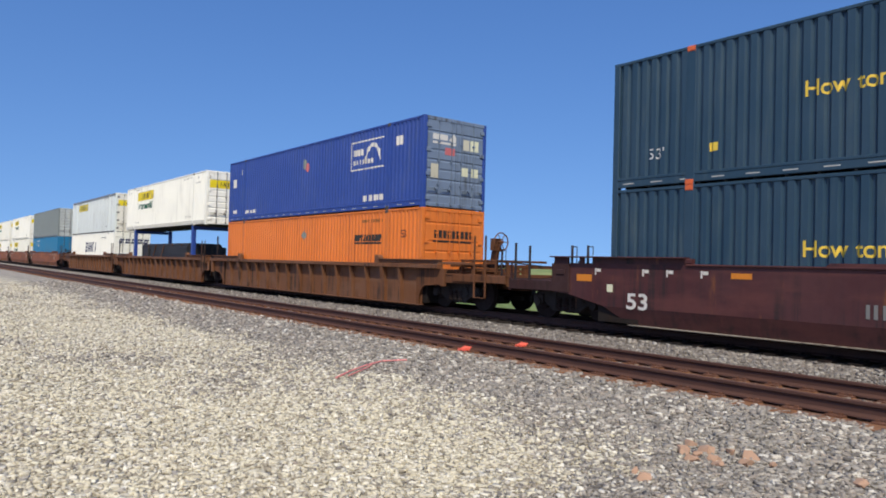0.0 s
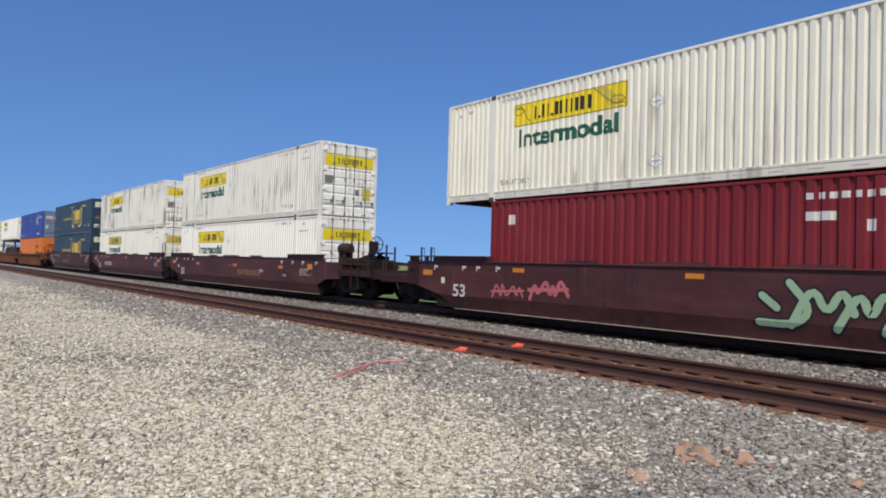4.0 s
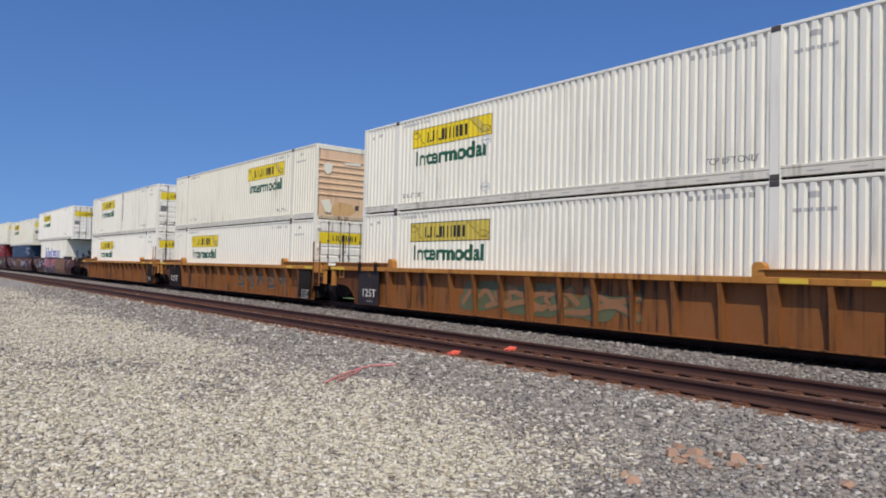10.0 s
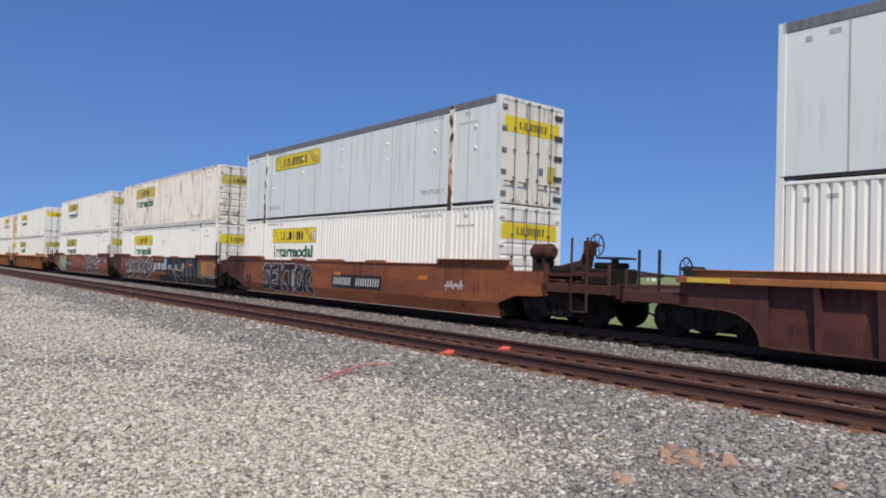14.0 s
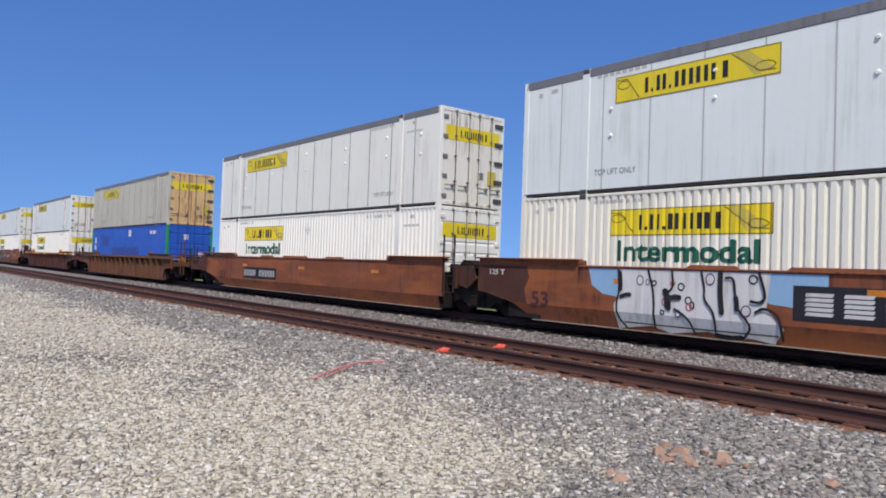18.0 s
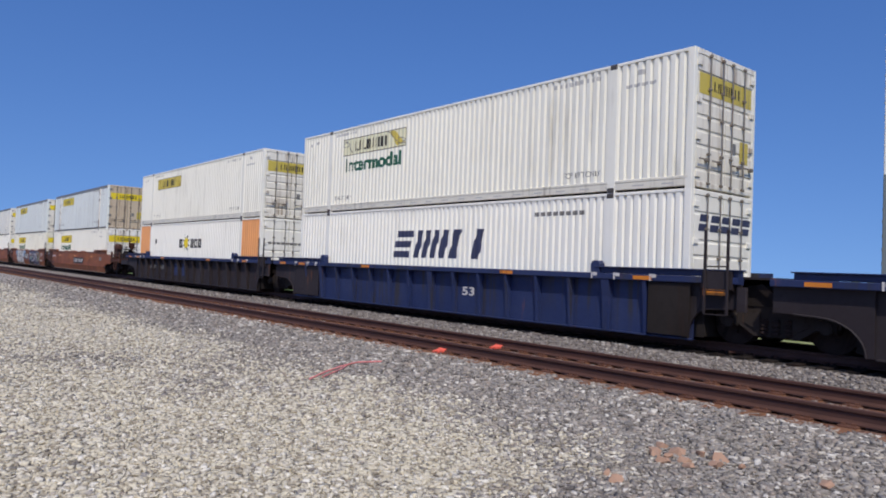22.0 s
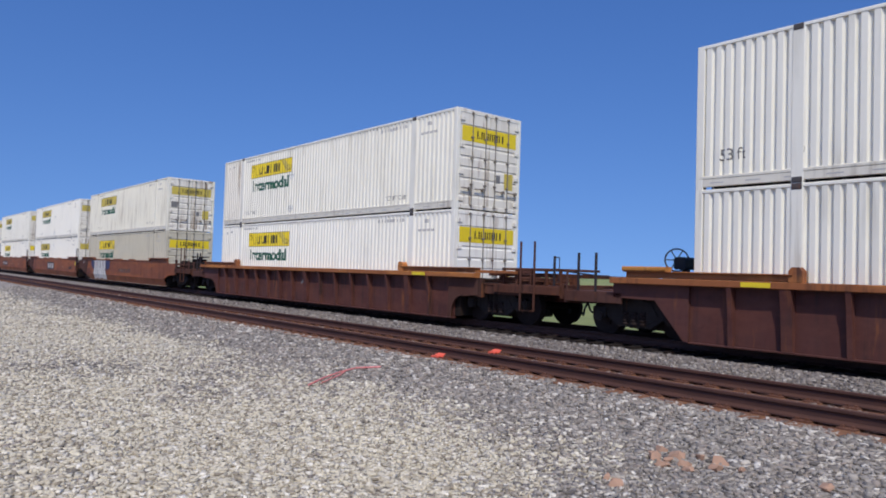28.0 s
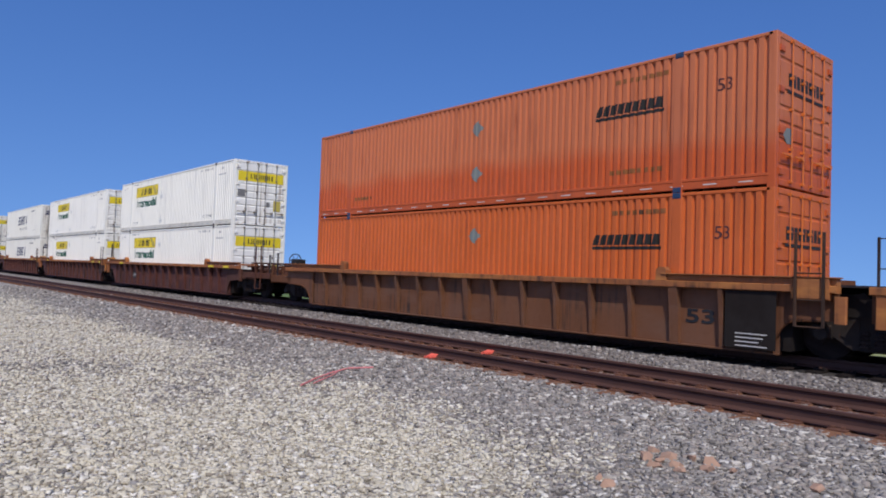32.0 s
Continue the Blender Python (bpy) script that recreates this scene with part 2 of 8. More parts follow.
SIGNWHITE = paint("white_stencil", (206, 200, 192), grime=0.3, grime_rgb=(130, 120, 110), fade=0.1)
NAVY = paint("navy_lettering", (54, 58, 84), grime=0.1, fade=0.1)
MATBLUE = paint("bright_blue_lettering", (22, 62, 172), grime=0.1, fade=0.1)
GOLD = paint("yellow_lettering", (222, 186, 66), grime=0.2, grime_rgb=(150, 130, 70), fade=0.1)
GREENPOST = paint("green_paint", (34, 140, 74), grime=0.15, fade=0.1)
LIME = paint("lime_green_paint", (104, 168, 52), grime=0.15, fade=0.1)
REFLECT = paint("amber_reflector", (206, 124, 36), grime=0.3, grime_rgb=(120, 70, 40), fade=0.1, rough=0.35)
PLACARD = paint("pale_placard", (226, 226, 218), grime=0.2, fade=0.1)
SKYBLUE = paint("sky_blue_spray", (142, 176, 202), grime=0.1, fade=0.15)
PINK = paint("pink_spray", (186, 98, 100), grime=0.1, fade=0.2)
SILVER = paint("silver_spray", (214, 211, 203), grime=0.2, fade=0.15)
INKBLUE = paint("dark_blue_spray", (48, 50, 84), grime=0.1, fade=0.2)
TANSPRAY = paint("tan_spray", (146, 104, 70), grime=0.2, fade=0.2)
SMOKE = paint("grey_black_spray", (78, 72, 66), grime=0.3, fade=0.2)
DULLGREEN = paint("dull_green_spray", (94, 98, 68), grime=0.3, fade=0.2)
OCHRE = paint("ochre_patch_paint", (178, 120, 50), grime=0.3, grime_rgb=(120, 80, 44), fade=0.2)
PURPLE = paint("dull_purple_spray", (96, 58, 92), grime=0.2, fade=0.2)
PALEGREY_SPRAY = paint("pale_grey_spray", (160, 156, 150), grime=0.3, fade=0.2)
MINT = paint("pale_green_spray", (150, 176, 140), grime=0.2, fade=0.2)


def rail_material():
    k = Nodes("rusty_rail_steel")
    co = k.t.nodes.new("ShaderNodeTexCoord").outputs["Object"]
    n1, n2 = k.noise(co, 2.5, 6.0), k.noise(co, 40.0, 5.0)
    col = k.mix(n1, lin(52, 32, 27), lin(94, 58, 44))
    col = k.mix(k.math("MULTIPLY", n2, 0.5), col, lin(60, 36, 30))
    k.link(col, k.b.inputs["Base Color"])
    k.b.inputs["Roughness"].default_value = 0.75
    k.bump(n2, 0.4, 0.004)
    return k.m


RAIL = rail_material()
PLATE = paint("orange_rust_plate", (98, 62, 44), grime=0.5, grime_rgb=(70, 40, 28), fade=0.3, rough=0.85)
TIEWOOD = paint("weathered_tie_wood", (122, 82, 54), grime=0.5, grime_rgb=(58, 44, 38), fade=0.3, rough=0.9)
MARKORANGE = paint("fluorescent_orange_paint", (232, 104, 84), grime=0.1, grime_rgb=(160, 80, 50), fade=0.1)
STAKE = paint("faded_red_rod", (218, 132, 128), grime=0.2, grime_rgb=(140, 80, 70), fade=0.2)
TANROCK = paint("tan_rock", (166, 132, 108), grime=0.4, grime_rgb=(146, 122, 108), fade=0.3, rough=0.9, dents=0.9)


def gravel_material(name, stones):
    """Crushed stone: grey ballast by the tracks, cream limestone on the yard side, grass beyond the railway."""
    k = Nodes(name)
    pos = k.t.nodes.new("ShaderNodeNewGeometry").outputs["Position"]
    sep = k.t.nodes.new("ShaderNodeSeparateXYZ")
    k.link(pos, sep.inputs[0])
    x, y = sep.outputs["X"], sep.outputs["Y"]
    blur = k.noise(pos, 0.9, 5.0, 0.65)
    blur2 = k.noise(pos, 0.22, 3.0)
    edge = k.math("ADD", y, k.math("MULTIPLY", k.math("SUBTRACT", blur, 0.5), 3.2))
    near = k.math("SUBTRACT", 1.0, k.ramp(edge, 4.9, 6.4))
    side = k.math("SUBTRACT", 1.0, k.ramp(k.math("ADD", x, k.math("MULTIPLY", k.math("SUBTRACT", blur, 0.5), 2.0)), -4.4, -3.4))
    cream = k.math("MULTIPLY", near, side)
    cream = k.math("MULTIPLY", cream, k.math("ADD", k.math("MULTIPLY", k.ramp(blur2, 0.34, 0.56), 0.6), 0.4))
    if stones:
        chance = k.t.nodes.new("ShaderNodeNewGeometry").outputs["Random Per Island"]
        grain = chance
    else:
        v = k.add("TexVoronoi", Scale=26.0)
        k.link(pos, v.inputs["Vector"])
        s2 = k.t.nodes.new("ShaderNodeSeparateColor")
        k.link(v.outputs["Color"], s2.inputs[0])
        grain = s2.outputs[0]
    dusty = k.math("LESS_THAN", k.math("FRACT", k.math("MULTIPLY", grain, 7.31)), k.math("MULTIPLY", cream, 0.96))
    ramp1 = k.t.nodes.new("ShaderNodeValToRGB")
    els = ramp1.color_ramp.elements
    els[0].position, els[0].color = 0.0, lin(86, 81, 76)
    els[1].position, els[1].color = 1.0, lin(224, 218, 206)
    for p_, c_ in ((0.25, (138, 132, 124)), (0.42, (158, 145, 132)), (0.5, (157, 151, 141)), (0.7, (144, 139, 132)), (0.85, (184, 174, 160))):
        e = els.new(p_)
        e.color = lin(*c_)
    k.link(grain, ramp1.inputs[0])
    ramp2 = k.t.nodes.new("ShaderNodeValToRGB")
    els = ramp2.color_ramp.elements
    els[0].position, els[0].color = 0.0, lin(138, 128, 110)
    els[1].position, els[1].color = 1.0, lin(246, 239, 222)
    for p_, c_ in ((0.3, (208, 197, 172)), (0.6, (224, 215, 190)), (0.8, (204, 195, 175))):
        e = els.new(p_)
        e.color = lin(*c_)
    k.link(grain, ramp2.inputs[0])
    col = k.mix(dusty, ramp1.outputs[0], ramp2.outputs[0])
    fine = k.noise(pos, 70.0, 4.0)
    col = k.mix(k.math("MULTIPLY", fine, 0.42), col, lin(112, 104, 98))
    # brake dust on the ballast between the two tracks
    soil = k.ramp(k.math("ADD", y, k.math("MULTIPLY", k.math("SUBTRACT", blur, 0.5), 1.2)), 9.8, 11.6)
    col = k.mix(k.math("MULTIPLY", soil, 0.42), col, lin(92, 82, 78))
    # rust and brake dust between and beside the rails of the empty track
    bed = k.math("SUBTRACT", 1.0, k.ramp(k.math("ABSOLUTE", k.math("SUBTRACT", y, 9.48)), 0.75, 1.25))
    col = k.mix(k.math("MULTIPLY", bed, k.math("ADD", k.math("MULTIPLY", blur, 0.5), 0.2)), col, lin(110, 70, 48))
    if not stones:
        col = k.mix(k.math("MULTIPLY", k.ramp(k.noise(pos, 11.0, 5.0), 0.45, 0.75), 0.35), col, lin(132, 122, 112))
        rusty = k.math("SUBTRACT", 1.0, k.ramp(k.math("ABSOLUTE", k.math("SUBTRACT", k.math("ABSOLUTE", k.math("SUBTRACT", y, 9.48)), 0.77)), 0.2, 0.42))
        col = k.mix(k.math("MULTIPLY", rusty, k.math("ADD", blur, 0.3)), col, lin(118, 72, 48))
        grass_n = k.noise(pos, 1.3, 6.0)
        dry = k.mix(grass_n, lin(96, 112, 54), lin(176, 172, 112))
        dry = k.mix(k.ramp(k.noise(pos, 0.02, 3.0), 0.4, 0.6), dry, lin(96, 116, 58))
        grassy = k.ramp(k.math("ADD", y, k.math("MULTIPLY", k.math("SUBTRACT", blur, 0.5), 2.5)), 17.6, 19.0)
        col = k.mix(grassy, col, dry)
        # shade under the train, put into the ballast colour as a near-black strip
        train_shade = k.math("MULTIPLY", k.ramp(y, 12.4, 12.72), k.math("SUBTRACT", 1.0, k.ramp(y, 15.2, 15.8)))
        col = k.mix(k.math("MULTIPLY", train_shade, 0.9), col, lin(50, 44, 40))
        k.bump(k.math("ADD", v.outputs["Distance"], k.math("MULTIPLY", fine, 0.3)), 1.0, 0.03)
    else:
        k.bump(fine, 0.5, 0.006)
    k.link(col, k.b.inputs["Base Color"])
    k.b.inputs["Roughness"].default_value = 0.9
    return k.m


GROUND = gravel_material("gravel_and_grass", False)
STONES = gravel_material("crushed_stone", True)
LEAF = paint("far_foliage", (82, 98, 74), grime=0.4, grime_rgb=(60, 76, 56), fade=0.4, rough=0.9)


# ---- mesh tools ----
class MB:
    """A mesh in the making."""

    def __init__(self):
        self.v, self.f = [], []

    def face(self, pts):
        n = len(self.v)
        self.v += [tuple(p) for p in pts]
        self.f.append(tuple(range(n, n + len(pts))))

    def prism(self, poly, axis, a, b):
        """A polygon drawn out along an axis: over (x, z) for y, (y, z) for x, (x, y) for z."""
        put = {"x": lambda p, q: (q, p[0], p[1]), "y": lambda p, q: (p[0], q, p[1]), "z": lambda p, q: (p[0], p[1], q)}[axis]
        n, k = len(self.v), len(poly)
        self.v += [put(p, a) for p in poly] + [put(p, b) for p in poly]
        self.f.append(tuple(range(n + k - 1, n - 1, -1)))
        self.f.append(tuple(range(n + k, n + 2 * k)))
        for i in range(k):
            j = (i + 1) % k
            self.f.append((n + i, n + j, n + k + j, n + k + i))
        return self

    def box(self, x0, x1, y0, y1, z0, z1, c=0.0):
        """A block; c takes its four long edges off."""
        spans = {"x": (x1 - x0), "y": (y1 - y0), "z": (z1 - z0)}
        axis = max(spans, key=spans.get)
        (p0, p1), (q0, q1), (a, b) = {"x": ((y0, y1), (z0, z1), (x0, x1)), "y": ((x0, x1), (z0, z1), (y0, y1)), "z": ((x0, x1), (y0, y1), (z0, z1))}[axis]
        if c:
            c = min(c, (p1 - p0) / 3, (q1 - q0) / 3)
            poly = [(p0 + c, q0), (p1 - c, q0), (p1, q0 + c), (p1, q1 - c), (p1 - c, q1), (p0 + c, q1), (p0, q1 - c), (p0, q0 + c)]
        else:
            poly = [(p0, q0), (p1, q0), (p1, q1), (p0, q1)]
        return self.prism(poly, axis, a, b)

    def tube(self, a, b, r, n=8, r2=None):
        a, b = Vector(a), Vector(b)
        d = (b - a).normalized()
        s = d.orthogonal().normalized()
        t = d.cross(s)
        m = len(self.v)
        for c, rr in ((a, r), (b, r if r2 is None else r2)):
            self.v += [tuple(c + (s * math.cos(i * 2 * math.pi / n) + t * math.sin(i * 2 * math.pi / n)) * rr) for i in range(n)]
        self.f.append(tuple(range(m + n - 1, m - 1, -1)))
        self.f.append(tuple(range(m + n, m + 2 * n)))
        for i in range(n):
            j = (i + 1) % n
            self.f.append((m + i, m + j, m + n + j, m + n + i))
        return self

    def path(self, pts, r, n=6):
        for a, b in zip(pts, pts[1:]):
            self.tube(a, b, r, n)
        return self

    def lathe(self, c, profile, n=10):
        """A turned body: profile of (radius, height), one skin."""
        m, k = len(self.v), len(profile)
        for r, z in profile:
            self.v += [(c[0] + r * math.cos(i * 2 * math.pi / n), c[1] + r * math.sin(i * 2 * math.pi / n), c[2] + z) for i in range(n)]
        self.f.append(tuple(range(m + n - 1, m - 1, -1)))
        self.f.append(tuple(range(m + (k - 1) * n, m + k * n)))
        for a in range(k - 1):
            for i in range(n):
                j = (i + 1) % n
                self.f.append((m + a * n + i, m + a * n + j, m + (a + 1) * n + j, m + (a + 1) * n + i))
        return self

    def ring(self, c, axis, r, w, n=20):
        """A round bar bent to a circle."""
        pts = []
        for i in range(n + 1):
            a = i * 2 * math.pi / n
            p = {"x": (0, math.cos(a), math.sin(a)), "y": (math.cos(a), 0, math.sin(a))}[axis]
            pts.append(Vector(c) + Vector(p) * r)
        return self.path(pts, w, 6)

    def mesh(self, name, fix=True):
        me = bpy.data.meshes.new(name)
        me.from_pydata(self.v, [], self.f)
        if fix:
            bm = bmesh.new()
            bm.from_mesh(me)
            bmesh.ops.recalc_face_normals(bm, faces=bm.faces)
            bm.to_mesh(me)
            bm.free()
        return me


SHAPES = {}


def shape(key, build, material, fix=True):
    """A mesh kept under its key: built once for each form, copied once for each material."""
    if (key, material.name) not in SHAPES:
        if key not in SHAPES:
            made = build()
            SHAPES[key] = made.mesh(str(key[0]), fix) if isinstance(made, MB) else made
        me = SHAPES[key].copy()
        me.materials.clear()
        me.materials.append(material)
        SHAPES[key, material.name] = me
    return SHAPES[key, material.name]


def part(name, me, parent, label="", at=(0, 0, 0), turn=None):
    ob = new(name, me)
    ob.parent = parent
    ob.location = at
    if turn:
        ob.rotation_euler = turn
    if label:
        ob["label"] = label
    return ob


def solid(name, key, build, material, parent, label="", at=(0, 0, 0), turn=None):
    return part(name, shape((name,) + key, build, material), parent, label, at, turn)


def text_mesh(body, size, bold=0.0):
    """Lettering in the built-in font, flat in x and z, its lower left corner at the origin."""
    cu = bpy.data.curves.new("lettering", "FONT")
    cu.body, cu.size, cu.offset = body, size, bold * size
    ob = bpy.data.objects.new("lettering", cu)
    scene.collection.objects.link(ob)
    me = bpy.data.meshes.new_from_object(ob)
    bpy.data.objects.remove(ob)
    me.transform(Matrix.Rotation(radians(90), 4, "X"))
    return me


def heavy_text(body, size, d):
    """Thick lettering: five copies, shifted by d, each a hair in front of the last."""
    bm = bmesh.new()
    for i, (dx, dz) in enumerate(((0, 0), (-d, 0), (d, 0), (0, d), (0, -d))):
        me = text_mesh(body, size, 0.014)
        me.transform(Matrix.Translation((dx, -0.0005 * i, dz)))
        bm.from_mesh(me)
        bpy.data.meshes.remove(me)
    me = bpy.data.meshes.new("lettering")
    bm.to_mesh(me)
    bm.free()
    return me


def fit_text(me, x0, x1, z0, z1):
    xs, zs = [v.co.x for v in me.vertices], [v.co.z for v in me.vertices]
    sx, sz = (x1 - x0) / (max(xs) - min(xs)), (z1 - z0) / (max(zs) - min(zs))
    lx, lz = min(xs), min(zs)
    for v in me.vertices:
        v.co.x, v.co.z = x0 + (v.co.x - lx) * sx, z0 + (v.co.z - lz) * sz
    return me


def drape(me, depth, cuts_x=(), cuts_z=()):
    """Cuts flat paint along the folds of the sheet beneath and lays it on: depth(x, z) is the sheet's y."""
    bm = bmesh.new()
    bm.from_mesh(me)
    bmesh.ops.triangulate(bm, faces=bm.faces)
    xs = [v.co.x for v in bm.verts]
    zs = [v.co.z for v in bm.verts]
    for c in cuts_x:
        if min(xs) < c < max(xs):
            bmesh.ops.bisect_plane(bm, geom=bm.verts[:] + bm.edges[:] + bm.faces[:], plane_co=(c, 0, 0), plane_no=(1, 0, 0), dist=1e-5)
    for c in cuts_z:
        if min(zs) < c < max(zs):
            bmesh.ops.bisect_plane(bm, geom=bm.verts[:] + bm.edges[:] + bm.faces[:], plane_co=(0, 0, c), plane_no=(0, 0, 1), dist=1e-5)
    for v in bm.verts:
        v.co.y += depth(v.co.x, v.co.z)
    bm.to_mesh(me)
    bm.free()
    return me


def flat(polys):
    """Flat paint shapes in x and z."""
    b = MB()
    for p in polys:
        b.face([(x, 0, z) for x, z in p])
    return b.mesh("shape", False)


def rect(x0, x1, z0, z1, lean=0.0):
    return [(x0, z0), (x1, z0), (x1 + lean, z1), (x0 + lean, z1)]


def disc(x, z, rx, rz, n=20):
    return [(x + rx * math.cos(i * 2 * math.pi / n), z + rz * math.sin(i * 2 * math.pi / n)) for i in range(n)]

# ---- ground and tracks ----
def ground_height(y):
    """Lie of the land across the tracks."""
    pts = ((-400, -0.42), (3.0, -0.42), (6.5, -0.40), (7.7, -0.345), (11.2, -0.345), (12.4, -0.24), (15.9, -0.24), (17.4, -0.75), (22.0, -0.95), (4000, -0.95))
    for (a, za), (b, zb) in zip(pts, pts[1:]):
        if a <= y <= b:
            return za + (zb - za) * (y - a) / (b - a)
    return pts[0][1]


def ground_sheet():
    b = MB()
    ys = [-400, -60, -15, 0, 3.0, 5.0, 6.5, 7.1, 7.7, 9.5, 11.2, 11.8, 12.4, 14.2, 15.9, 16.6, 17.4, 19, 22, 40, 120, 500, 2500, 4400]
    xs = [-4400, -1500, -500, -200, -100, -50, -25, -12, 0, 25, 100, 300, 700, 1500, 4400]
    for x in xs:
        for y in ys:
            b.v.append((x, y, ground_height(min(y, 3900))))
    n = len(ys)
    for i in range(len(xs) - 1):
        for j in range(n - 1):
            b.f.append((i * n + j, (i + 1) * n + j, (i + 1) * n + j + 1, i * n + j + 1))
    return b


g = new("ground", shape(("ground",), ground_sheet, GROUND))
tagged(g, "pale crushed-stone yard and grey ballast, green field beyond", "ground", kind="structure")


def loose_stones(name, spots, rng):
    """Crushed stone lying on the sheet, each piece an uneven block."""
    cube = np.array([(x, y, z) for x in (-1, 1) for y in (-1, 1) for z in (-1, 1)], float)
    quads = np.array([(0, 1, 3, 2), (4, 6, 7, 5), (0, 4, 5, 1), (2, 3, 7, 6), (0, 2, 6, 4), (1, 5, 7, 3)])
    n = len(spots)
    v = np.repeat(cube[None], n, 0) * rng.uniform(0.35, 1.15, (n, 8, 3))
    size = spots[:, 3]
    v *= (size[:, None] * rng.uniform(0.7, 1.25, (n, 3)) * np.array((1.5, 0.95, 0.62)))[:, None, :]
    a, t = rng.uniform(0, 6.283, n), rng.normal(0, 0.75, n)
    x, y, z = v[..., 0].copy(), v[..., 1].copy(), v[..., 2].copy()
    y, z = y * np.cos(t)[:, None] - z * np.sin(t)[:, None], y * np.sin(t)[:, None] + z * np.cos(t)[:, None]
    x, y = x * np.cos(a)[:, None] - y * np.sin(a)[:, None], x * np.sin(a)[:, None] + y * np.cos(a)[:, None]
    v = np.stack((x, y, z), -1) + spots[:, None, :3]
    me = bpy.data.meshes.new(name)
    f = (quads[None] + (np.arange(n) * 8)[:, None, None]).reshape(-1, 4)
    me.vertices.add(n * 8)
    me.vertices.foreach_set("co", v.reshape(-1))
    me.loops.add(len(f) * 4)
    me.loops.foreach_set("vertex_index", f.reshape(-1))
    me.polygons.add(len(f))
    me.polygons.foreach_set("loop_start", np.arange(len(f)) * 4)
    me.update(calc_edges=True)
    me.materials.append(STONES)
    return new(name, me)


def scatter():
    rng = np.random.default_rng(7)
    out = []
    for r0, r1, per, s0, s1 in ((1.6, 3.5, 480, 0.012, 0.027), (3.5, 7.0, 700, 0.012, 0.026), (7.0, 10.0, 460, 0.014, 0.028), (10.0, 15.0, 230, 0.017, 0.030), (15.0, 26.0, 72, 0.02, 0.034), (26.0, 48.0, 24, 0.024, 0.04)):
        area = 0.5 * (r1 * r1 - r0 * r0) * (2.18 if r1 < 16 else 1.36)
        n = int(area * per)
        r = np.sqrt(rng.uniform(r0 * r0, r1 * r1, n))
        a = rng.uniform(radians(-25 if r1 < 16 else 12), radians(100 if r1 < 16 else 90), n)
        x, y = -r * np.sin(a), r * np.cos(a)
        keep = (y < 8.5) | ((y > 10.5) & (y < 12.66)) | ((y > 8.95) & (y < 10.0))
        x, y = x[keep], y[keep]
        z = np.array([ground_height(q) - (0.012 if 8.2 < q < 10.8 else 0.0) for q in y])
        s = rng.uniform(s0, s1, len(x)) * np.where(y > 6.2, 1.15, 0.95)
        out.append(np.stack((x, y, z + s * 0.35, s), 1))
    return np.concatenate(out), rng


SPOTS, RNG = scatter()
tagged(loose_stones("loose_gravel", SPOTS, RNG), "loose crushed limestone and grey ballast stones", "gravel", kind="stuff")


def rail_section():
    """Half section of a rail, foot to head, mirrored; top at 0."""
    half = [(0.076, -0.18), (0.076, -0.168), (0.03, -0.15), (0.01, -0.135), (0.01, -0.06), (0.02, -0.045), (0.037, -0.038), (0.037, -0.008), (0.028, 0.0)]
    return half + [(-y, z) for y, z in reversed(half)]


for y, z in ((NEAR[0], NEAR_Z), (NEAR[1], NEAR_Z), (YC - 0.752, 0.0), (YC + 0.752, 0.0)):
    r = new("rail", shape(("rail",), lambda: MB().prism(rail_section(), "x", -900.0, 700.0), RAIL))
    r.location = (0, y, z)
    tagged(r, "rust-brown steel rail of a railway track", "rail", "rails", "structure")


def tie_bed(name, y_mid, z_top, x0, x1, wood, iron):
    """Wooden ties; the nearest as single pieces, the rest as one."""
    root = new(name)
    tagged(root, "weathered wooden ties bedded in ballast", "railway ties", kind="structure")
    near_me = shape(("tie",), lambda: MB().box(-0.11, 0.11, -1.28, 1.28, -0.17, 0.0, 0.015), wood)
    plate_me = shape(("tie_plate",), lambda: MB().box(-0.1, 0.1, -0.19, 0.19, 0.002, 0.02, 0.004).box(-0.075, -0.035, -0.14, -0.1, 0.02, 0.05).box(0.035, 0.075, -0.14, -0.1, 0.02, 0.05).box(-0.075, -0.035, 0.1, 0.14, 0.02, 0.05).box(0.035, 0.075, 0.1, 0.14, 0.02, 0.05), iron)
    rest, rest_p = MB(), MB()
    x = x0
    while x < x1:
        if -40 < x < 2:
            t = part("tie", near_me, root, at=(x, y_mid, z_top))
            for s in (-1, 1):
                part("tie_plate", plate_me, t, "rusty tie plate with spikes", at=(0, s * 0.752, 0))
        else:
            rest.box(x - 0.11, x + 0.11, y_mid - 1.28, y_mid + 1.28, z_top - 0.17, z_top)
        x += 0.495
    b = part("tie_row", shape((name + "_row",), lambda: rest, wood, False), root)
    b["kind"] = "stuff"
    return root


tie_bed("track_ties_near", (NEAR[0] + NEAR[1]) / 2, NEAR_Z - 0.2, -160.0, 20.0, TIEWOOD, PLATE)
# far ties and plates near black: shade under the train in their colour
tie_bed("track_ties_far", YC, -0.2, -160.0, 20.0, SOOT_AND_SHADE, SOOT_AND_SHADE)

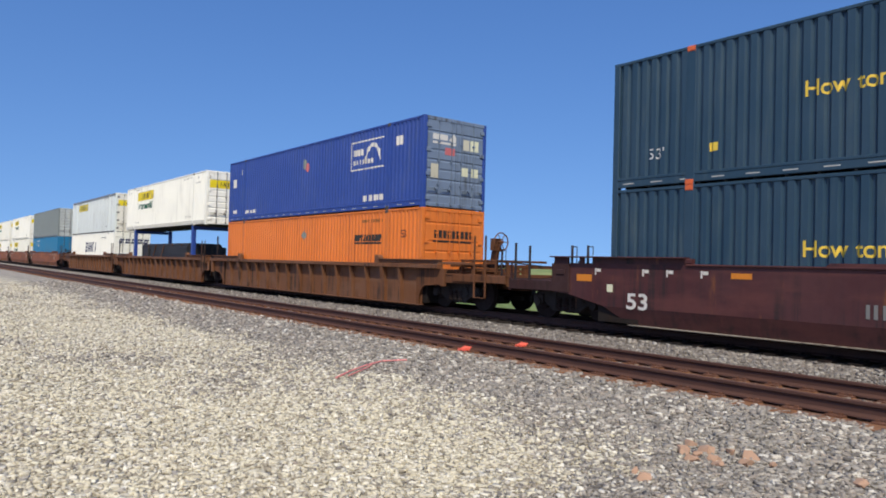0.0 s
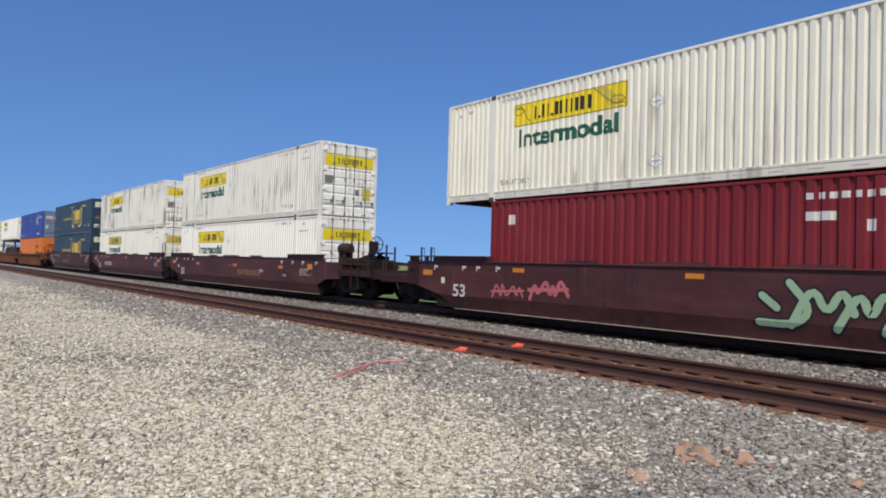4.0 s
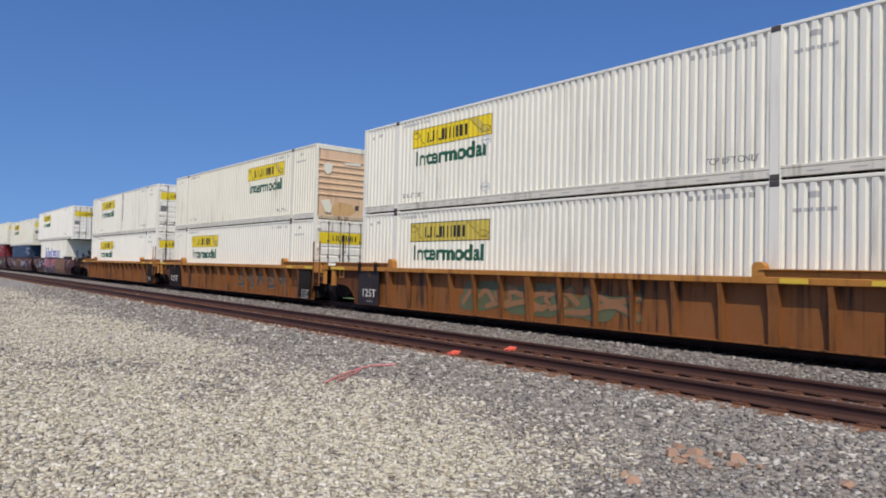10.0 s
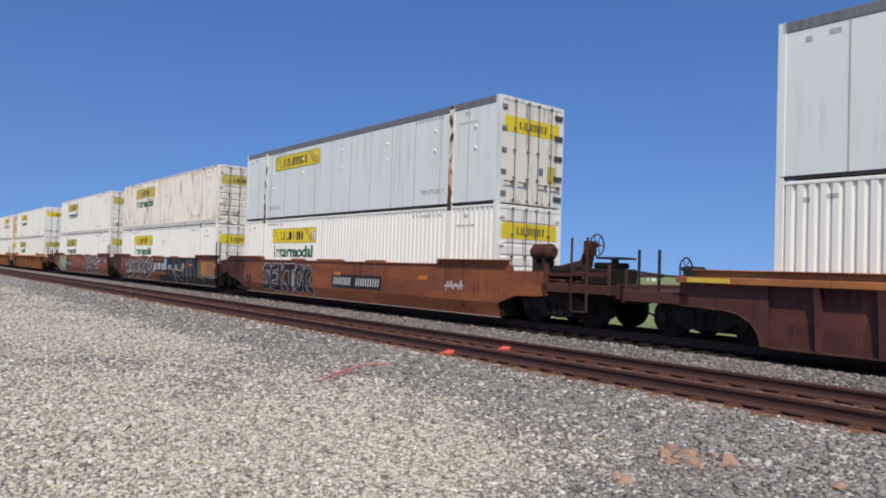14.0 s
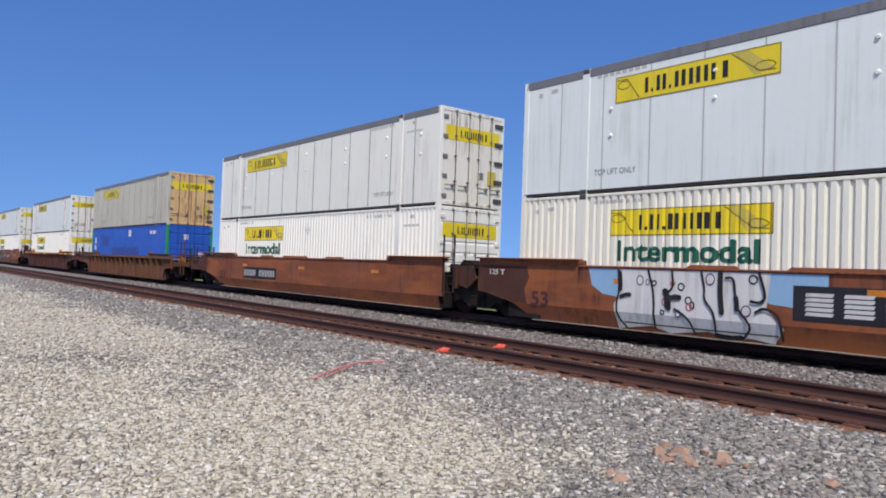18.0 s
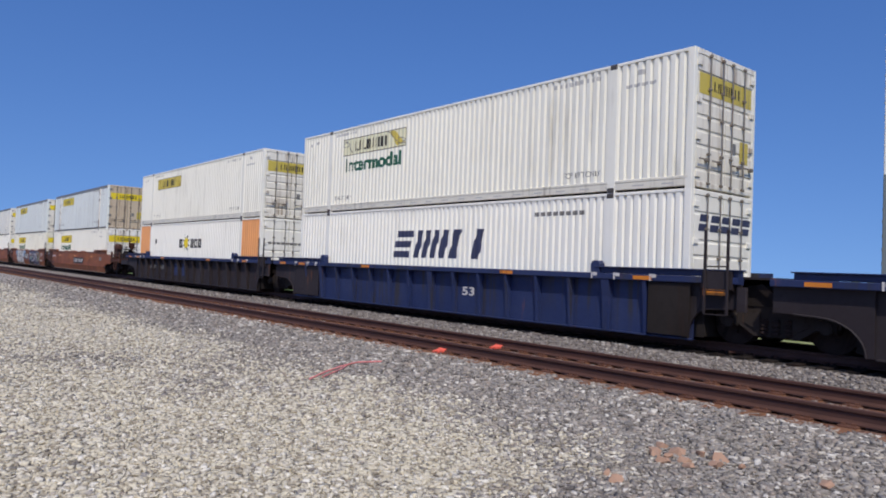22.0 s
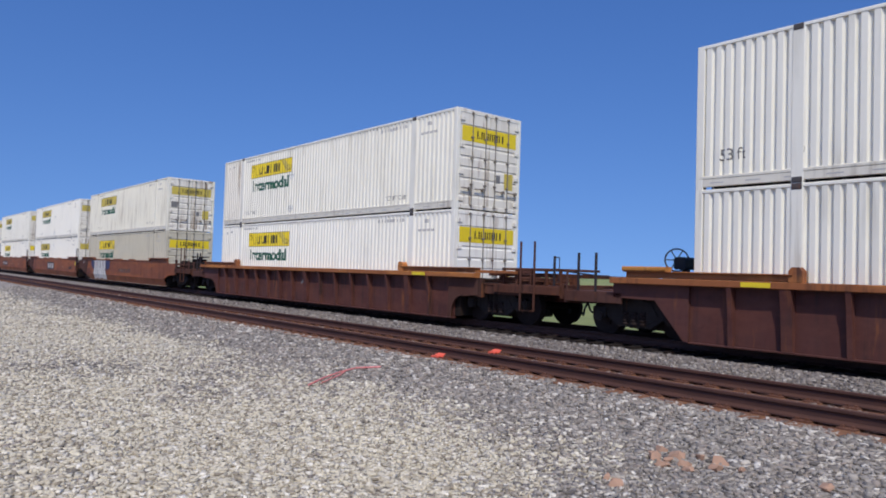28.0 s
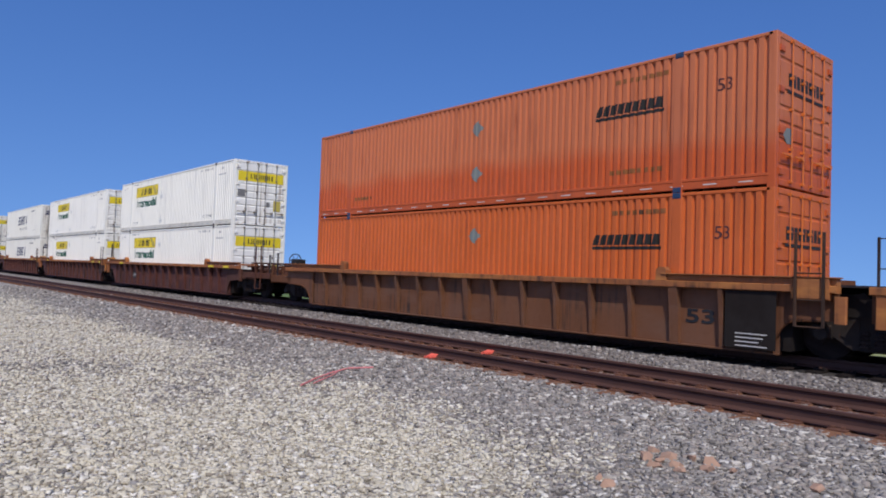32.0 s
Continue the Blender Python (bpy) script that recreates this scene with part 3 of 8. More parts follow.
for y in NEAR:
    def splash(y=y):
        b = MB()
        for x0, x1, far in ((-10.38, -10.34, 0.14), (-10.34, -10.28, 0.24), (-10.28, -10.24, 0.17), (-10.24, -10.19, 0.21), (-10.19, -10.16, 0.13)):
            b.prism([(y - far, -0.02), (y - 0.07, 0.0), (y - 0.07, 0.028), (y - 0.03, 0.05), (y - 0.03, 0.054), (y - 0.075, 0.034), (y - far, 0.012)], "x", x0, x1)
        return b
    m = new("paint_mark", shape(("paint_mark", y), splash, MARKORANGE))
    m.location = (0, 0, NEAR_Z - 0.178)
    tagged(m, "fluorescent orange survey paint on rail foot and tie", "paint mark", "survey marks")


def bent_rod():
    b = MB()
    b.path([(-8.9, 5.06, -0.375), (-9.26, 5.52, -0.355), (-9.6, 6.02, -0.345), (-9.87, 6.49, -0.345), (-9.82, 6.95, -0.352)], 0.014, 8)
    b.path([(-8.95, 5.3, -0.37), (-9.44, 5.92, -0.36), (-9.68, 6.16, -0.355)], 0.011, 6)
    return b


tagged(new("survey_rod", shape(("survey_rod",), bent_rod, STAKE)), "bent faded red plastic rod lying on gravel", "rod")


def chunk(seed):
    """An angular broken stone."""
    rng = random.Random(seed)
    bm = bmesh.new()
    for _ in range(13):
        p = Vector((rng.gauss(0, 1), rng.gauss(0, 1), rng.gauss(0, 1))).normalized() * rng.uniform(0.85, 1.1)
        bm.verts.new((p.x * 0.125, p.y * 0.1, p.z * 0.07))
    bmesh.ops.convex_hull(bm, input=bm.verts)
    me = bpy.data.meshes.new("rock")
    bm.to_mesh(me)
    bm.free()
    return me


for i, (x, y, s) in enumerate(((-3.64, 6.04, 0.75), (-3.46, 5.86, 0.65), (-3.76, 5.84, 0.8), (-3.28, 6.16, 0.8), (-3.56, 5.66, 0.7), (-3.2, 5.95, 0.7), (-3.5, 6.22, 0.6), (-3.34, 5.72, 0.55), (-3.45, 4.82, 0.6), (-3.62, 4.92, 0.45), (-2.38, 6.2, 0.65), (-3.86, 6.12, 0.6), (-3.62, 5.86, 0.45), (-3.04, 6.1, 0.4))):
    c = new("rock", shape(("rock", i), lambda: chunk(40 + i), TANROCK))
    c.matrix_basis = pose(x, y, ground_height(y) + 0.028, 14 * (i % 3), -16 * (i % 2), 50 * i)
    c.scale = (s, s, s)
    tagged(c, "tan sandstone rock lying in grey ballast", "rock", "tan rocks")


def far_woods():
    rng = np.random.default_rng(3)
    b = MB()
    for i in range(700):
        x = rng.uniform(-2600, 900)
        y = rng.uniform(900, 1250)
        h, w = rng.uniform(1.6, 4.2), rng.uniform(5, 14)
        n = 6
        ring = [(x + w * math.cos(k * 1.047) * rng.uniform(0.6, 1.2), y + w * 0.5 * math.sin(k * 1.047)) for k in range(n)]
        low = [(px, py, -1.0) for px, py in ring]
        mid = [(px * 1.0, py, -1.0 + h * rng.uniform(0.45, 0.8)) for px, py in ring]
        m = len(b.v)
        b.v += low + mid + [(x, y, -1.0 + h)]
        for k in range(n):
            j = (k + 1) % n
            b.f.append((m + k, m + j, m + n + j, m + n + k))
            b.f.append((m + n + k, m + n + j, m + 2 * n))
    return b


tagged(new("distant_trees", shape(("distant_trees",), far_woods, LEAF)), "low dark green trees on the horizon", "trees", kind="stuff")


def field_shed():
    shed = new("shed")
    tagged(shed, "small white shed standing far off in the field", "shed")
    shed.location = (-158.0, 234.0, -0.95)
    solid("wall", ("shed",), lambda: MB().box(-1.25, 1.25, -1.0, 1.0, 0.0, 1.5), WHITE, shed)
    solid("roof", ("shed",), lambda: MB().prism([(-1.4, 1.5), (1.4, 1.5), (0.0, 2.0)], "y", -1.1, 1.1), PALEGREY, shed, "pale pitched roof")
    solid("door", ("shed",), lambda: MB().box(-0.4, 0.4, -1.03, -0.99, 0.0, 1.3), GREY, shed)


field_shed()

# ---- containers ----
MOVERS = []      # (thing, place along the train, height)
SPINNERS = []    # (wheelset, place along the train)
FOLD = 0.05      # depth of the corrugation


def fold(x, pitch):
    f = (x / pitch) % 1.0
    if f < 0.5:
        return 0.0
    if f < 0.64:
        return (f - 0.5) / 0.14 * FOLD
    return FOLD if f < 0.86 else (1.0 - f) / 0.14 * FOLD


def folds(pitch, x0, x1):
    out = []
    for i in range(int(x0 / pitch) - 1, int(x1 / pitch) + 2):
        out += [c for c in (pitch * i, pitch * (i + 0.5), pitch * (i + 0.64), pitch * (i + 0.86)) if x0 < c < x1]
    return out


def wall_corrugated(length, height, pitch, sill):
    b = MB()
    xs = [0.1] + folds(pitch, 0.1, length - 0.1) + [length - 0.1]
    for x0, x1 in zip(xs, xs[1:]):
        d0, d1 = fold(x0 + 1e-6, pitch), fold(x1 - 1e-6, pitch)
        b.face([(x0, -1.285 + d0, sill), (x1, -1.285 + d1, sill), (x1, -1.285 + d1, height - 0.07), (x0, -1.285 + d0, height - 0.07)])
    # closing lips under the top rail and over the sill
    b.box(0.1, length - 0.1, -1.225, -1.19, sill, height - 0.07)
    return b


def wall_panel(length, height, sill):
    return MB().box(0.06, length - 0.06, -1.28, -1.22, sill, height - 0.2)


def wall_seams(length, height, sill):
    b = MB()
    n = 13
    for i in range(1, n):
        x = length * i / n
        b.box(x - 0.016, x + 0.016, -1.286, -1.279, sill, height - 0.2)
    return b


def rivet_domes(length, height):
    b = MB()
    for x, z in ((2.7, 1.9), (2.7, 1.3), (5.2, 2.3), (5.2, 1.75), (8.1, 2.3), (8.1, 1.7), (10.9, 2.2), (10.9, 1.7), (13.4, 2.3), (13.4, 1.7), (15.2, 2.2), (15.2, 1.6)):
        b.tube((x, -1.28, z), (x, -1.32, z), 0.055, 8, 0.03)
    return b


def door_leaf(height, ribbed, y0, y1, depth=0.019):
    """A door leaf that faces +x, with pressed-in bands across it."""
    zs = [(0.16, 0.0)]
    if ribbed:
        for z in (0.42, 0.9, 1.22, 1.52, 1.84, 2.42):
            z = z * height / 2.9
            zs += [(z - 0.045, 0.0), (z - 0.02, 1.0), (z + 0.02, 1.0), (z + 0.045, 0.0)]
    zs.append((height - 0.12, 0.0))
    poly = [(-d * depth, z) for z, d in zs] + [(-0.07, height - 0.12), (-0.07, 0.16)]
    return MB().prism(poly, "y", y0, y1)


def lock_rod(height):
    b = MB().tube((0.045, 0, 0.1), (0.045, 0, height - 0.06), 0.0145, 8)
    for z in (0.14, 0.75, 1.5, 2.1, height - 0.1):
        b.box(0.0, 0.065, -0.035, 0.035, z - 0.025, z + 0.025, 0.01)
    return b


def lock_handle():
    return MB().box(0.06, 0.08, -0.02, 0.34, -0.016, 0.016, 0.005).box(0.0, 0.085, 0.28, 0.36, -0.04, 0.04, 0.01)


def hinge(heavy):
    return MB().box(-0.01, 0.05 if heavy else 0.03, -0.05, 0.26 if heavy else 0.12, -0.06, 0.06, 0.01)


def front_wall(height):
    """Closed end with pressed bands that stand out across it."""
    poly = [(0.0, 0.16)]
    for i in range(6):
        z = 0.95 + i * 0.23
        poly += [(0.0, z - 0.02), (0.035, z), (0.035, z + 0.05), (0.0, z + 0.07)]
    poly += [(0.0, 2.3), (0.035, 2.31), (0.035, 2.34), (0.0, 2.35), (0.0, height - 0.12), (-0.07, height - 0.12), (-0.07, 0.16)]
    return MB().prism(poly, "y", -1.2, 1.2)


def casting(dx):
    """Corner block with its oval holes as sunken plates."""
    b = MB().box(-0.09, 0.09, -0.082, 0.082, 0, 0.12, 0.012)
    b.box(-0.045, 0.045, -0.088, -0.08, 0.03, 0.09)
    return b


def container(u, z, body, length=LONG, height=2.9, pitch=0.2, style="corrugated", door=None, sill_paint=None, doors_at_right=True,
              marks=(), label="white corrugated steel shipping container", posts=True, post_paint=None, ends_paint=None, casting_paint=None, category="container", rod=None):
    """A freight container whose low left corner lies at u along the train, z above the rails."""
    c = new("shipping_container")
    tagged(c, label, category, "containers of the stack train")
    MOVERS.append((c, u, z))
    key = (length, height, pitch)
    door = door or body
    sp = sill_paint or (RAIL_W if body in (WHITE, WHITE_B, WHITE_C, CREAM, SOILED, RUSTY, REEFER_W) else body)
    domestic = length > 14
    sill = (0.27 if style == "corrugated" else 0.1) if domestic else 0.17
    if style == "corrugated":
        solid("side_wall", key, lambda: wall_corrugated(length, height, pitch, sill), body, c)
        solid("side_wall", key, lambda: wall_corrugated(length, height, pitch, sill), body, c, at=(length, 0, 0), turn=(0, 0, math.pi))
    else:
        solid("side_panel", key, lambda: wall_panel(length, height, sill), body, c)
        solid("side_panel", key, lambda: wall_panel(length, height, sill), body, c, at=(length, 0, 0), turn=(0, 0, math.pi))
        solid("seam", key, lambda: wall_seams(length, height, sill), FAINT if body in (WHITE_C, REEFER_W) else MARK, c)
        solid("rivet", key, lambda: rivet_domes(length, height), body, c)
    if ends_paint:
        # end bays in another colour, with the same folds
        for x0, x1 in ((0.1, 2.0), (14.15, length - 0.1)):
            def bay(x0=x0, x1=x1):
                b = MB()
                xs = [x0] + folds(pitch, x0, x1) + [x1]
                for a, e in zip(xs, xs[1:]):
                    b.face([(a, -1.289 + fold(a + 1e-6, pitch), sill), (e, -1.289 + fold(e - 1e-6, pitch), sill), (e, -1.289 + fold(e - 1e-6, pitch), height - 0.07), (a, -1.289 + fold(a + 1e-6, pitch), height - 0.07)])
                return b
            solid("end_bay", (x0,) + key, bay, ends_paint, c, "end bay in a second colour")
    solid("roof", key, lambda: MB().box(0.03, length - 0.03, -1.26, 1.26, height - 0.05, height - 0.02), body if style == "corrugated" else TOPGREY, c)
    def frame_under():
        b = MB().box(0.05, length - 0.05, -1.2, 1.2, 0.12, 0.17)
        for i in range(int(length / 0.6)):
            b.box(0.3 + i * 0.6, 0.36 + i * 0.6, -1.2, 1.2, 0.02, 0.12)
        return b
    solid("underframe", key, frame_under, RUBBERSEAL, c, "dark steel cross members")
    top_h = 0.2 if style != "corrugated" else 0.07
    for s in (-1, 1):
        solid("top_rail", key + (s, top_h), lambda: MB().box(0.09, length - 0.09, min(s * 1.295, s * 1.22), max(s * 1.295, s * 1.22), height - top_h, height, 0.012), TOPGREY if style != "corrugated" else body, c)
    def sill_mesh():
        b = MB().box(0.09, length - 0.09, -1.29, -1.22, 0.03 if sill < 0.15 else 0.055, sill - 0.03 if sill < 0.15 else sill - 0.06, 0.01)
        b.box(0.09, length - 0.09, -1.297, -1.2, sill - (0.03 if sill < 0.15 else 0.06), sill, 0.008)
        return b
    solid("bottom_rail", key, sill_mesh, sp, c)
    solid("bottom_rail", key, sill_mesh, sp, c, at=(length, 0, 0), turn=(0, 0, math.pi))
    if domestic and style == "corrugated":
        def slots():
            b = MB()
            for i in range(22):
                x = 0.45 + i * (length - 1.0) / 21
                b.box(x - 0.14, x + 0.14, -1.293, -1.288, 0.12, 0.142)
            return b
        solid("sill_slot", key, slots, SIGNWHITE if body in (ORANGE, ORANGE_D, ORANGE_T) else FAINT, c, "row of slots along the sill")
    pp = post_paint or body
    cp = casting_paint or (CASTING if domestic else pp)
    for x in (0.0, length):
        for s in (-1, 1):
            sx = 1 if x == 0 else -1
            solid("corner_post", key + (x, s), lambda: MB().box(min(x, x + sx * 0.16), max(x, x + sx * 0.16), min(s * 1.295, s * 1.15), max(s * 1.295, s * 1.15), 0.0, height, 0.012), post_paint if (post_paint and not posts) else body, c)
    if domestic and posts:
        for x in (1.98, length - 1.98):
            for s in (-1, 1):
                solid("lift_post", key + (x, s, height), lambda: MB().box(x - 0.11, x + 0.11, min(s * 1.299, s * 1.2), max(s * 1.299, s * 1.2), 0.0, height, 0.01), pp, c)
                for z0 in (0.0, height - 0.118):
                    solid("corner_casting", (), lambda: casting(0), cp, c, at=(x, s * 1.225, z0), turn=None if s < 0 else (0, 0, math.pi))
    elif not domestic:
        for x in (0.09, length - 0.09):
            for s in (-1, 1):
                for z0 in (0.0, height - 0.118):
                    solid("corner_casting", (), lambda: casting(0), cp, c, at=(x, s * 1.218, z0), turn=None if s < 0 else (0, 0, math.pi))
    # ends
    door_x, front_x = (length, 0.0) if doors_at_right else (0.0, length)
    dz = 0 if doors_at_right else math.pi
    fz = math.pi if doors_at_right else 0
    reefer = style != "corrugated"
    end = solid("door", (height, reefer, -1), lambda: door_leaf(height, not reefer, -1.14, -0.01), door, c, at=(door_x, 0, 0), turn=(0, 0, dz))
    end2 = solid("door", (height, reefer, 1), lambda: door_leaf(height, not reefer, 0.01, 1.14), door, c, at=(door_x, 0, 0), turn=(0, 0, dz))
    solid("door_header", (height,), lambda: MB().box(-0.1, 0.012, -1.17, 1.17, height - 0.12, height, 0.012), door, c, at=(door_x, 0, 0), turn=(0, 0, dz))
    solid("door_sill", (height,), lambda: MB().box(-0.1, 0.012, -1.17, 1.17, 0.04, 0.16, 0.012), door, c, at=(door_x, 0, 0), turn=(0, 0, dz))
    for leaf, ys in ((end, (-0.72, -0.2)), (end2, (0.2, 0.72))):
        for y in ys:
            solid("lock_rod", (height,), lambda: lock_rod(height), rod or RODSTEEL, leaf, "dark steel lock rod", at=(0, y, 0))
            solid("handle", (y > 0,), lambda: lock_handle(), rod or RODSTEEL, leaf, at=(0, y - (0.42 if y < 0 else 0.0) + 0.02, 0.62))
    n = 5 if reefer else 4
    for i in range(n):
        z_h = 0.3 + i * (height - 0.6) / (n - 1)
        solid("hinge", (False,), lambda: hinge(False), MARK if reefer else door, end, at=(0, -1.14, z_h))
        solid("hinge", (reefer,), lambda: hinge(reefer), CASTING if reefer else door, end2, at=(0, 1.14 - (0.2 if reefer else 0.08), z_h))
    solid("front_wall", (height,), lambda: front_wall(height), FRONT if not doors_at_right else body, c, at=(front_x, 0, 0), turn=(0, 0, fz))
    if not doors_at_right:
        solid("front_header", (height,), lambda: MB().box(-0.08, 0.02, -1.17, 1.17, height - 0.2, height - 0.01, 0.012), body, c, at=(front_x, 0, 0))
        solid("front_sill", (height,), lambda: MB().box(-0.08, 0.02, -1.17, 1.17, 0.03, 0.17, 0.012), DOOR_D, c, at=(front_x, 0, 0))
        on_door(c, "peeled_patch", ("w",), [[(-1.02, 2.1), (-0.8, 2.22), (-0.62, 2.12), (-0.66, 1.86), (-0.84, 1.74), (-1.0, 1.9)], [(-0.1, 2.28), (0.66, 2.32), (0.62, 2.2), (-0.06, 2.18)], [(-1.1, 0.72), (-0.72, 0.8), (-0.6, 0.52), (-0.66, 0.26), (-0.9, 0.3)], [(0.86, 0.66), (1.1, 0.7), (1.1, 0.4), (0.9, 0.3)]], body, front_x + 0.036, 0, "white patch where the film has peeled")
        on_door(c, "stain", ("b",), [[(-0.62, 0.5), (-0.3, 0.72), (0.3, 0.66), (0.5, 0.4), (0.2, 0.2), (-0.5, 0.2)]], DOOR_R, front_x, 1, "brown rust stain")
        on_door(c, "vent_plate", ("b",), [[(0.45, 0.62), (0.62, 0.63), (0.62, 0.44), (0.45, 0.43)]], CASTING, front_x, 2, "dark vent plate")
    for m in marks:
        m(c, length, height, pitch, style)
    return c


def decal(c, name, key, build, material, pitch, style, layer=0, label=""):
    """Paint on the near side wall, laid into its folds."""
    def made():
        me = build()
        if style == "corrugated":
            xs = [v.co.x for v in me.vertices]
            return drape(me, lambda x, z: -1.289 - 0.003 * layer + fold(x, pitch), folds(pitch, min(xs), max(xs)))
        return drape(me, lambda x, z: -1.287 - 0.003 * layer)
    return part(name, shape((name, pitch, style, layer) + key, made, material), c, label)


def on_door(c, name, key, polys, material, at_x, layer=0, label=""):
    """Paint on the door end: polygons over (y, z)."""
    b = MB()
    for p in polys:
        b.face([(at_x + 0.004 + 0.003 * layer, y, z) for y, z in p])
    return part(name, shape((name, at_x, layer) + key, lambda: b, material, False), c, label)


BLOCKS = ((0.0, 0.09), (0.125, 0.15), (0.19, 0.3), (0.335, 0.36), (0.4, 0.52), (0.56, 0.68), (0.72, 0.84), (0.88, 1.0))


def upright_bars(x, w, z, h):
    """A row of plain upright bars, as dense and as wide as the name painted there."""
    out = []
    for i, (a, e) in enumerate(BLOCKS):
        x0, x1 = x + a * w, x + e * w
        if e - a < 0.05:
            out.append(rect(x0, x1, z, z + 0.07))
            continue
        q = (x1 - x0) * 0.36
        if i == 0:
            out.append(rect(x1 - q * 1.2, x1, z, z + h))
        elif i == len(BLOCKS) - 1:
            m = (x0 + x1) / 2
            out.append(rect(m - q * 0.62, m + q * 0.62, z, z + h))
        else:
            out += [rect(x0, x0 + q, z, z + h), rect(x1 - q, x1, z, z + h)]
    return out


def yellow_sign(x0=2.75, z0=1.93, ground=None, word=True, side=True, door=True, door_ground=None, green=None):
    """Yellow nameplate with dark scrolls at its ends; a word in green beneath."""
    def put(c, length, height, pitch, style):
        g = ground or YELLOW
        w, h = 3.68, 0.58
        if side:
            k = (x0, z0)
            decal(c, "logo_panel", k, lambda: flat([rect(x0, x0 + w, z0, z0 + h)]), g, pitch, style, 0, "yellow painted nameplate")
            edge = 0.022
            decal(c, "panel_border", k, lambda: flat([rect(x0, x0 + w, z0, z0 + edge), rect(x0, x0 + w, z0 + h - edge, z0 + h), rect(x0, x0 + edge, z0, z0 + h), rect(x0 + w - edge, x0 + w, z0, z0 + h)]), INK if g is not YELLOW else OLIVE, pitch, style, 1)
            tone = OLIVE if g is not YELLOW_F else MARK
            decal(c, "scroll", k, lambda: flat(ribbon([(x0 + 0.05, z0 + 0.5), (x0 + 0.3, z0 + 0.5), (x0 + 0.62, z0 + 0.05)], 0.014) + ribbon([(x0 + 0.22 + 0.16 * math.cos(t * 0.6), z0 + 0.38 + 0.09 * math.sin(t * 0.6)) for t in range(11)], 0.012)), tone, pitch, style, 1, "olive scroll ornament")
            decal(c, "scroll", k + (2,), lambda: flat(ribbon([(x0 + w - 0.95, z0 + 0.54), (x0 + w - 0.72, z0 + 0.36), (x0 + w - 0.4, z0 + 0.12), (x0 + w - 0.1, z0 + 0.1)], 0.014) + ribbon([(x0 + w - 0.3 + 0.2 * math.cos(t * 0.6), z0 + 0.2 + 0.09 * math.sin(t * 0.6)) for t in range(11)], 0.012)), tone, pitch, style, 1, "olive scroll ornament")
            decal(c, "scroll_field", k, lambda: flat([[(x0 + w - 0.9, z0 + h - 0.03), (x0 + w - 0.62, z0 + h - 0.03), (x0 + w - 0.1, z0 + 0.12), (x0 + w - 0.5, z0 + 0.05)], ]), YELLOW_W, pitch, style, 0.5)
            bx, bw = x0 + 0.66, 2.06
            decal(c, "nameplate_lettering", k, lambda: flat(upright_bars(bx, bw, z0 + 0.12, 0.33)), INK, pitch, style, 2, "dark upright bars of a name")
            if word and style == "corrugated":
                decal(c, "lettering", k + ("w",), lambda: fit_text(heavy_text("Intermodal", 0.6, 0.014), x0 + 0.2, x0 + 3.44, z0 - 0.57, z0 - 0.1), green or GREEN, pitch, style, 0, "green word under the nameplate")
            for x in ((2.28, 12.75) if x0 < 9 else (2.28, 12.7)):
                decal(c, "stencil", (x,), lambda: fit_text(text_mesh("TOP LIFT ONLY", 0.2), x, x + 1.12, 0.42, 0.55), MARK, pitch, style, 0)
            decal(c, "stencil_line", (length,), lambda: flat([rect(2.3 + 0.17 * i, 2.42 + 0.17 * i, 2.66, 2.74) for i in range(8)] + [rect(12.4 + 0.16 * i, 12.5 + 0.16 * i, 2.62, 2.72) for i in range(9)] + [rect(14.75, 14.95, 2.55, 2.66), *[rect(14.5 + 0.1 * i, 14.56 + 0.1 * i, 2.3, 2.37) for i in range(8)], rect(0.5, 0.62, 2.5, 2.6), rect(0.9, 1.1, 2.55, 2.64)]), FAINT, pitch, style, 0)
        if door:
            dg = door_ground or g
            x = length if c.get("doors") != "left" else None
            if x:
                on_door(c, "door_sign", (height,), [[(-1.1, 1.98), (1.08, 1.98), (1.08, 2.42), (-1.1, 2.42)]], dg, x, 0, "yellow nameplate across the doors")
                on_door(c, "nameplate_lettering", (height, "door"), upright_bars(-0.58, 1.16, 2.09, 0.22), INK, x, 1)
                on_door(c, "sticker", (height,), [[(0.62, 0.72), (0.98, 0.72), (0.98, 1.2), (0.62, 1.2)]], YELLOW_W, x, 0, "faded yellow sticker")
                on_door(c, "small_plate", (height,), [[(0.28, 0.9), (0.45, 0.9), (0.45, 1.12), (0.28, 1.12)]], MARK, x, 0)
    return put


def vent_grey(c, length, height, pitch, style):
    on_door(c, "grey_label", (height,), [[(-1.1, 1.28), (-0.75, 1.28), (-0.75, 1.6), (-1.1, 1.6)]], MARK, length, 0, "weathered grey label")


def placard(x=6.9, z=0.55):
    """Two hazard placard holders, one over the other: a pale diamond in a thin dark frame under a flap."""
    def put(c, length, height, pitch, style):
        for k, zc in enumerate((z, z + 1.3)):
            form = [(x - 0.19, zc), (x, zc - 0.19), (x + 0.19, zc), (x, zc + 0.19)]
            decal(c, "placard", (x, z, k), lambda: flat([form]), PLACARD, pitch, style, 1, "pale diamond placard")
            decal(c, "placard_frame", (x, z, k), lambda: flat(ribbon(form + form[:1], 0.011) + [rect(x - 0.13, x + 0.13, zc - 0.02, zc + 0.02), rect(x - 0.01, x + 0.01, zc + 0.2, zc + 0.34)]), FAINT, pitch, style, 2, "thin grey placard frame")
    return put


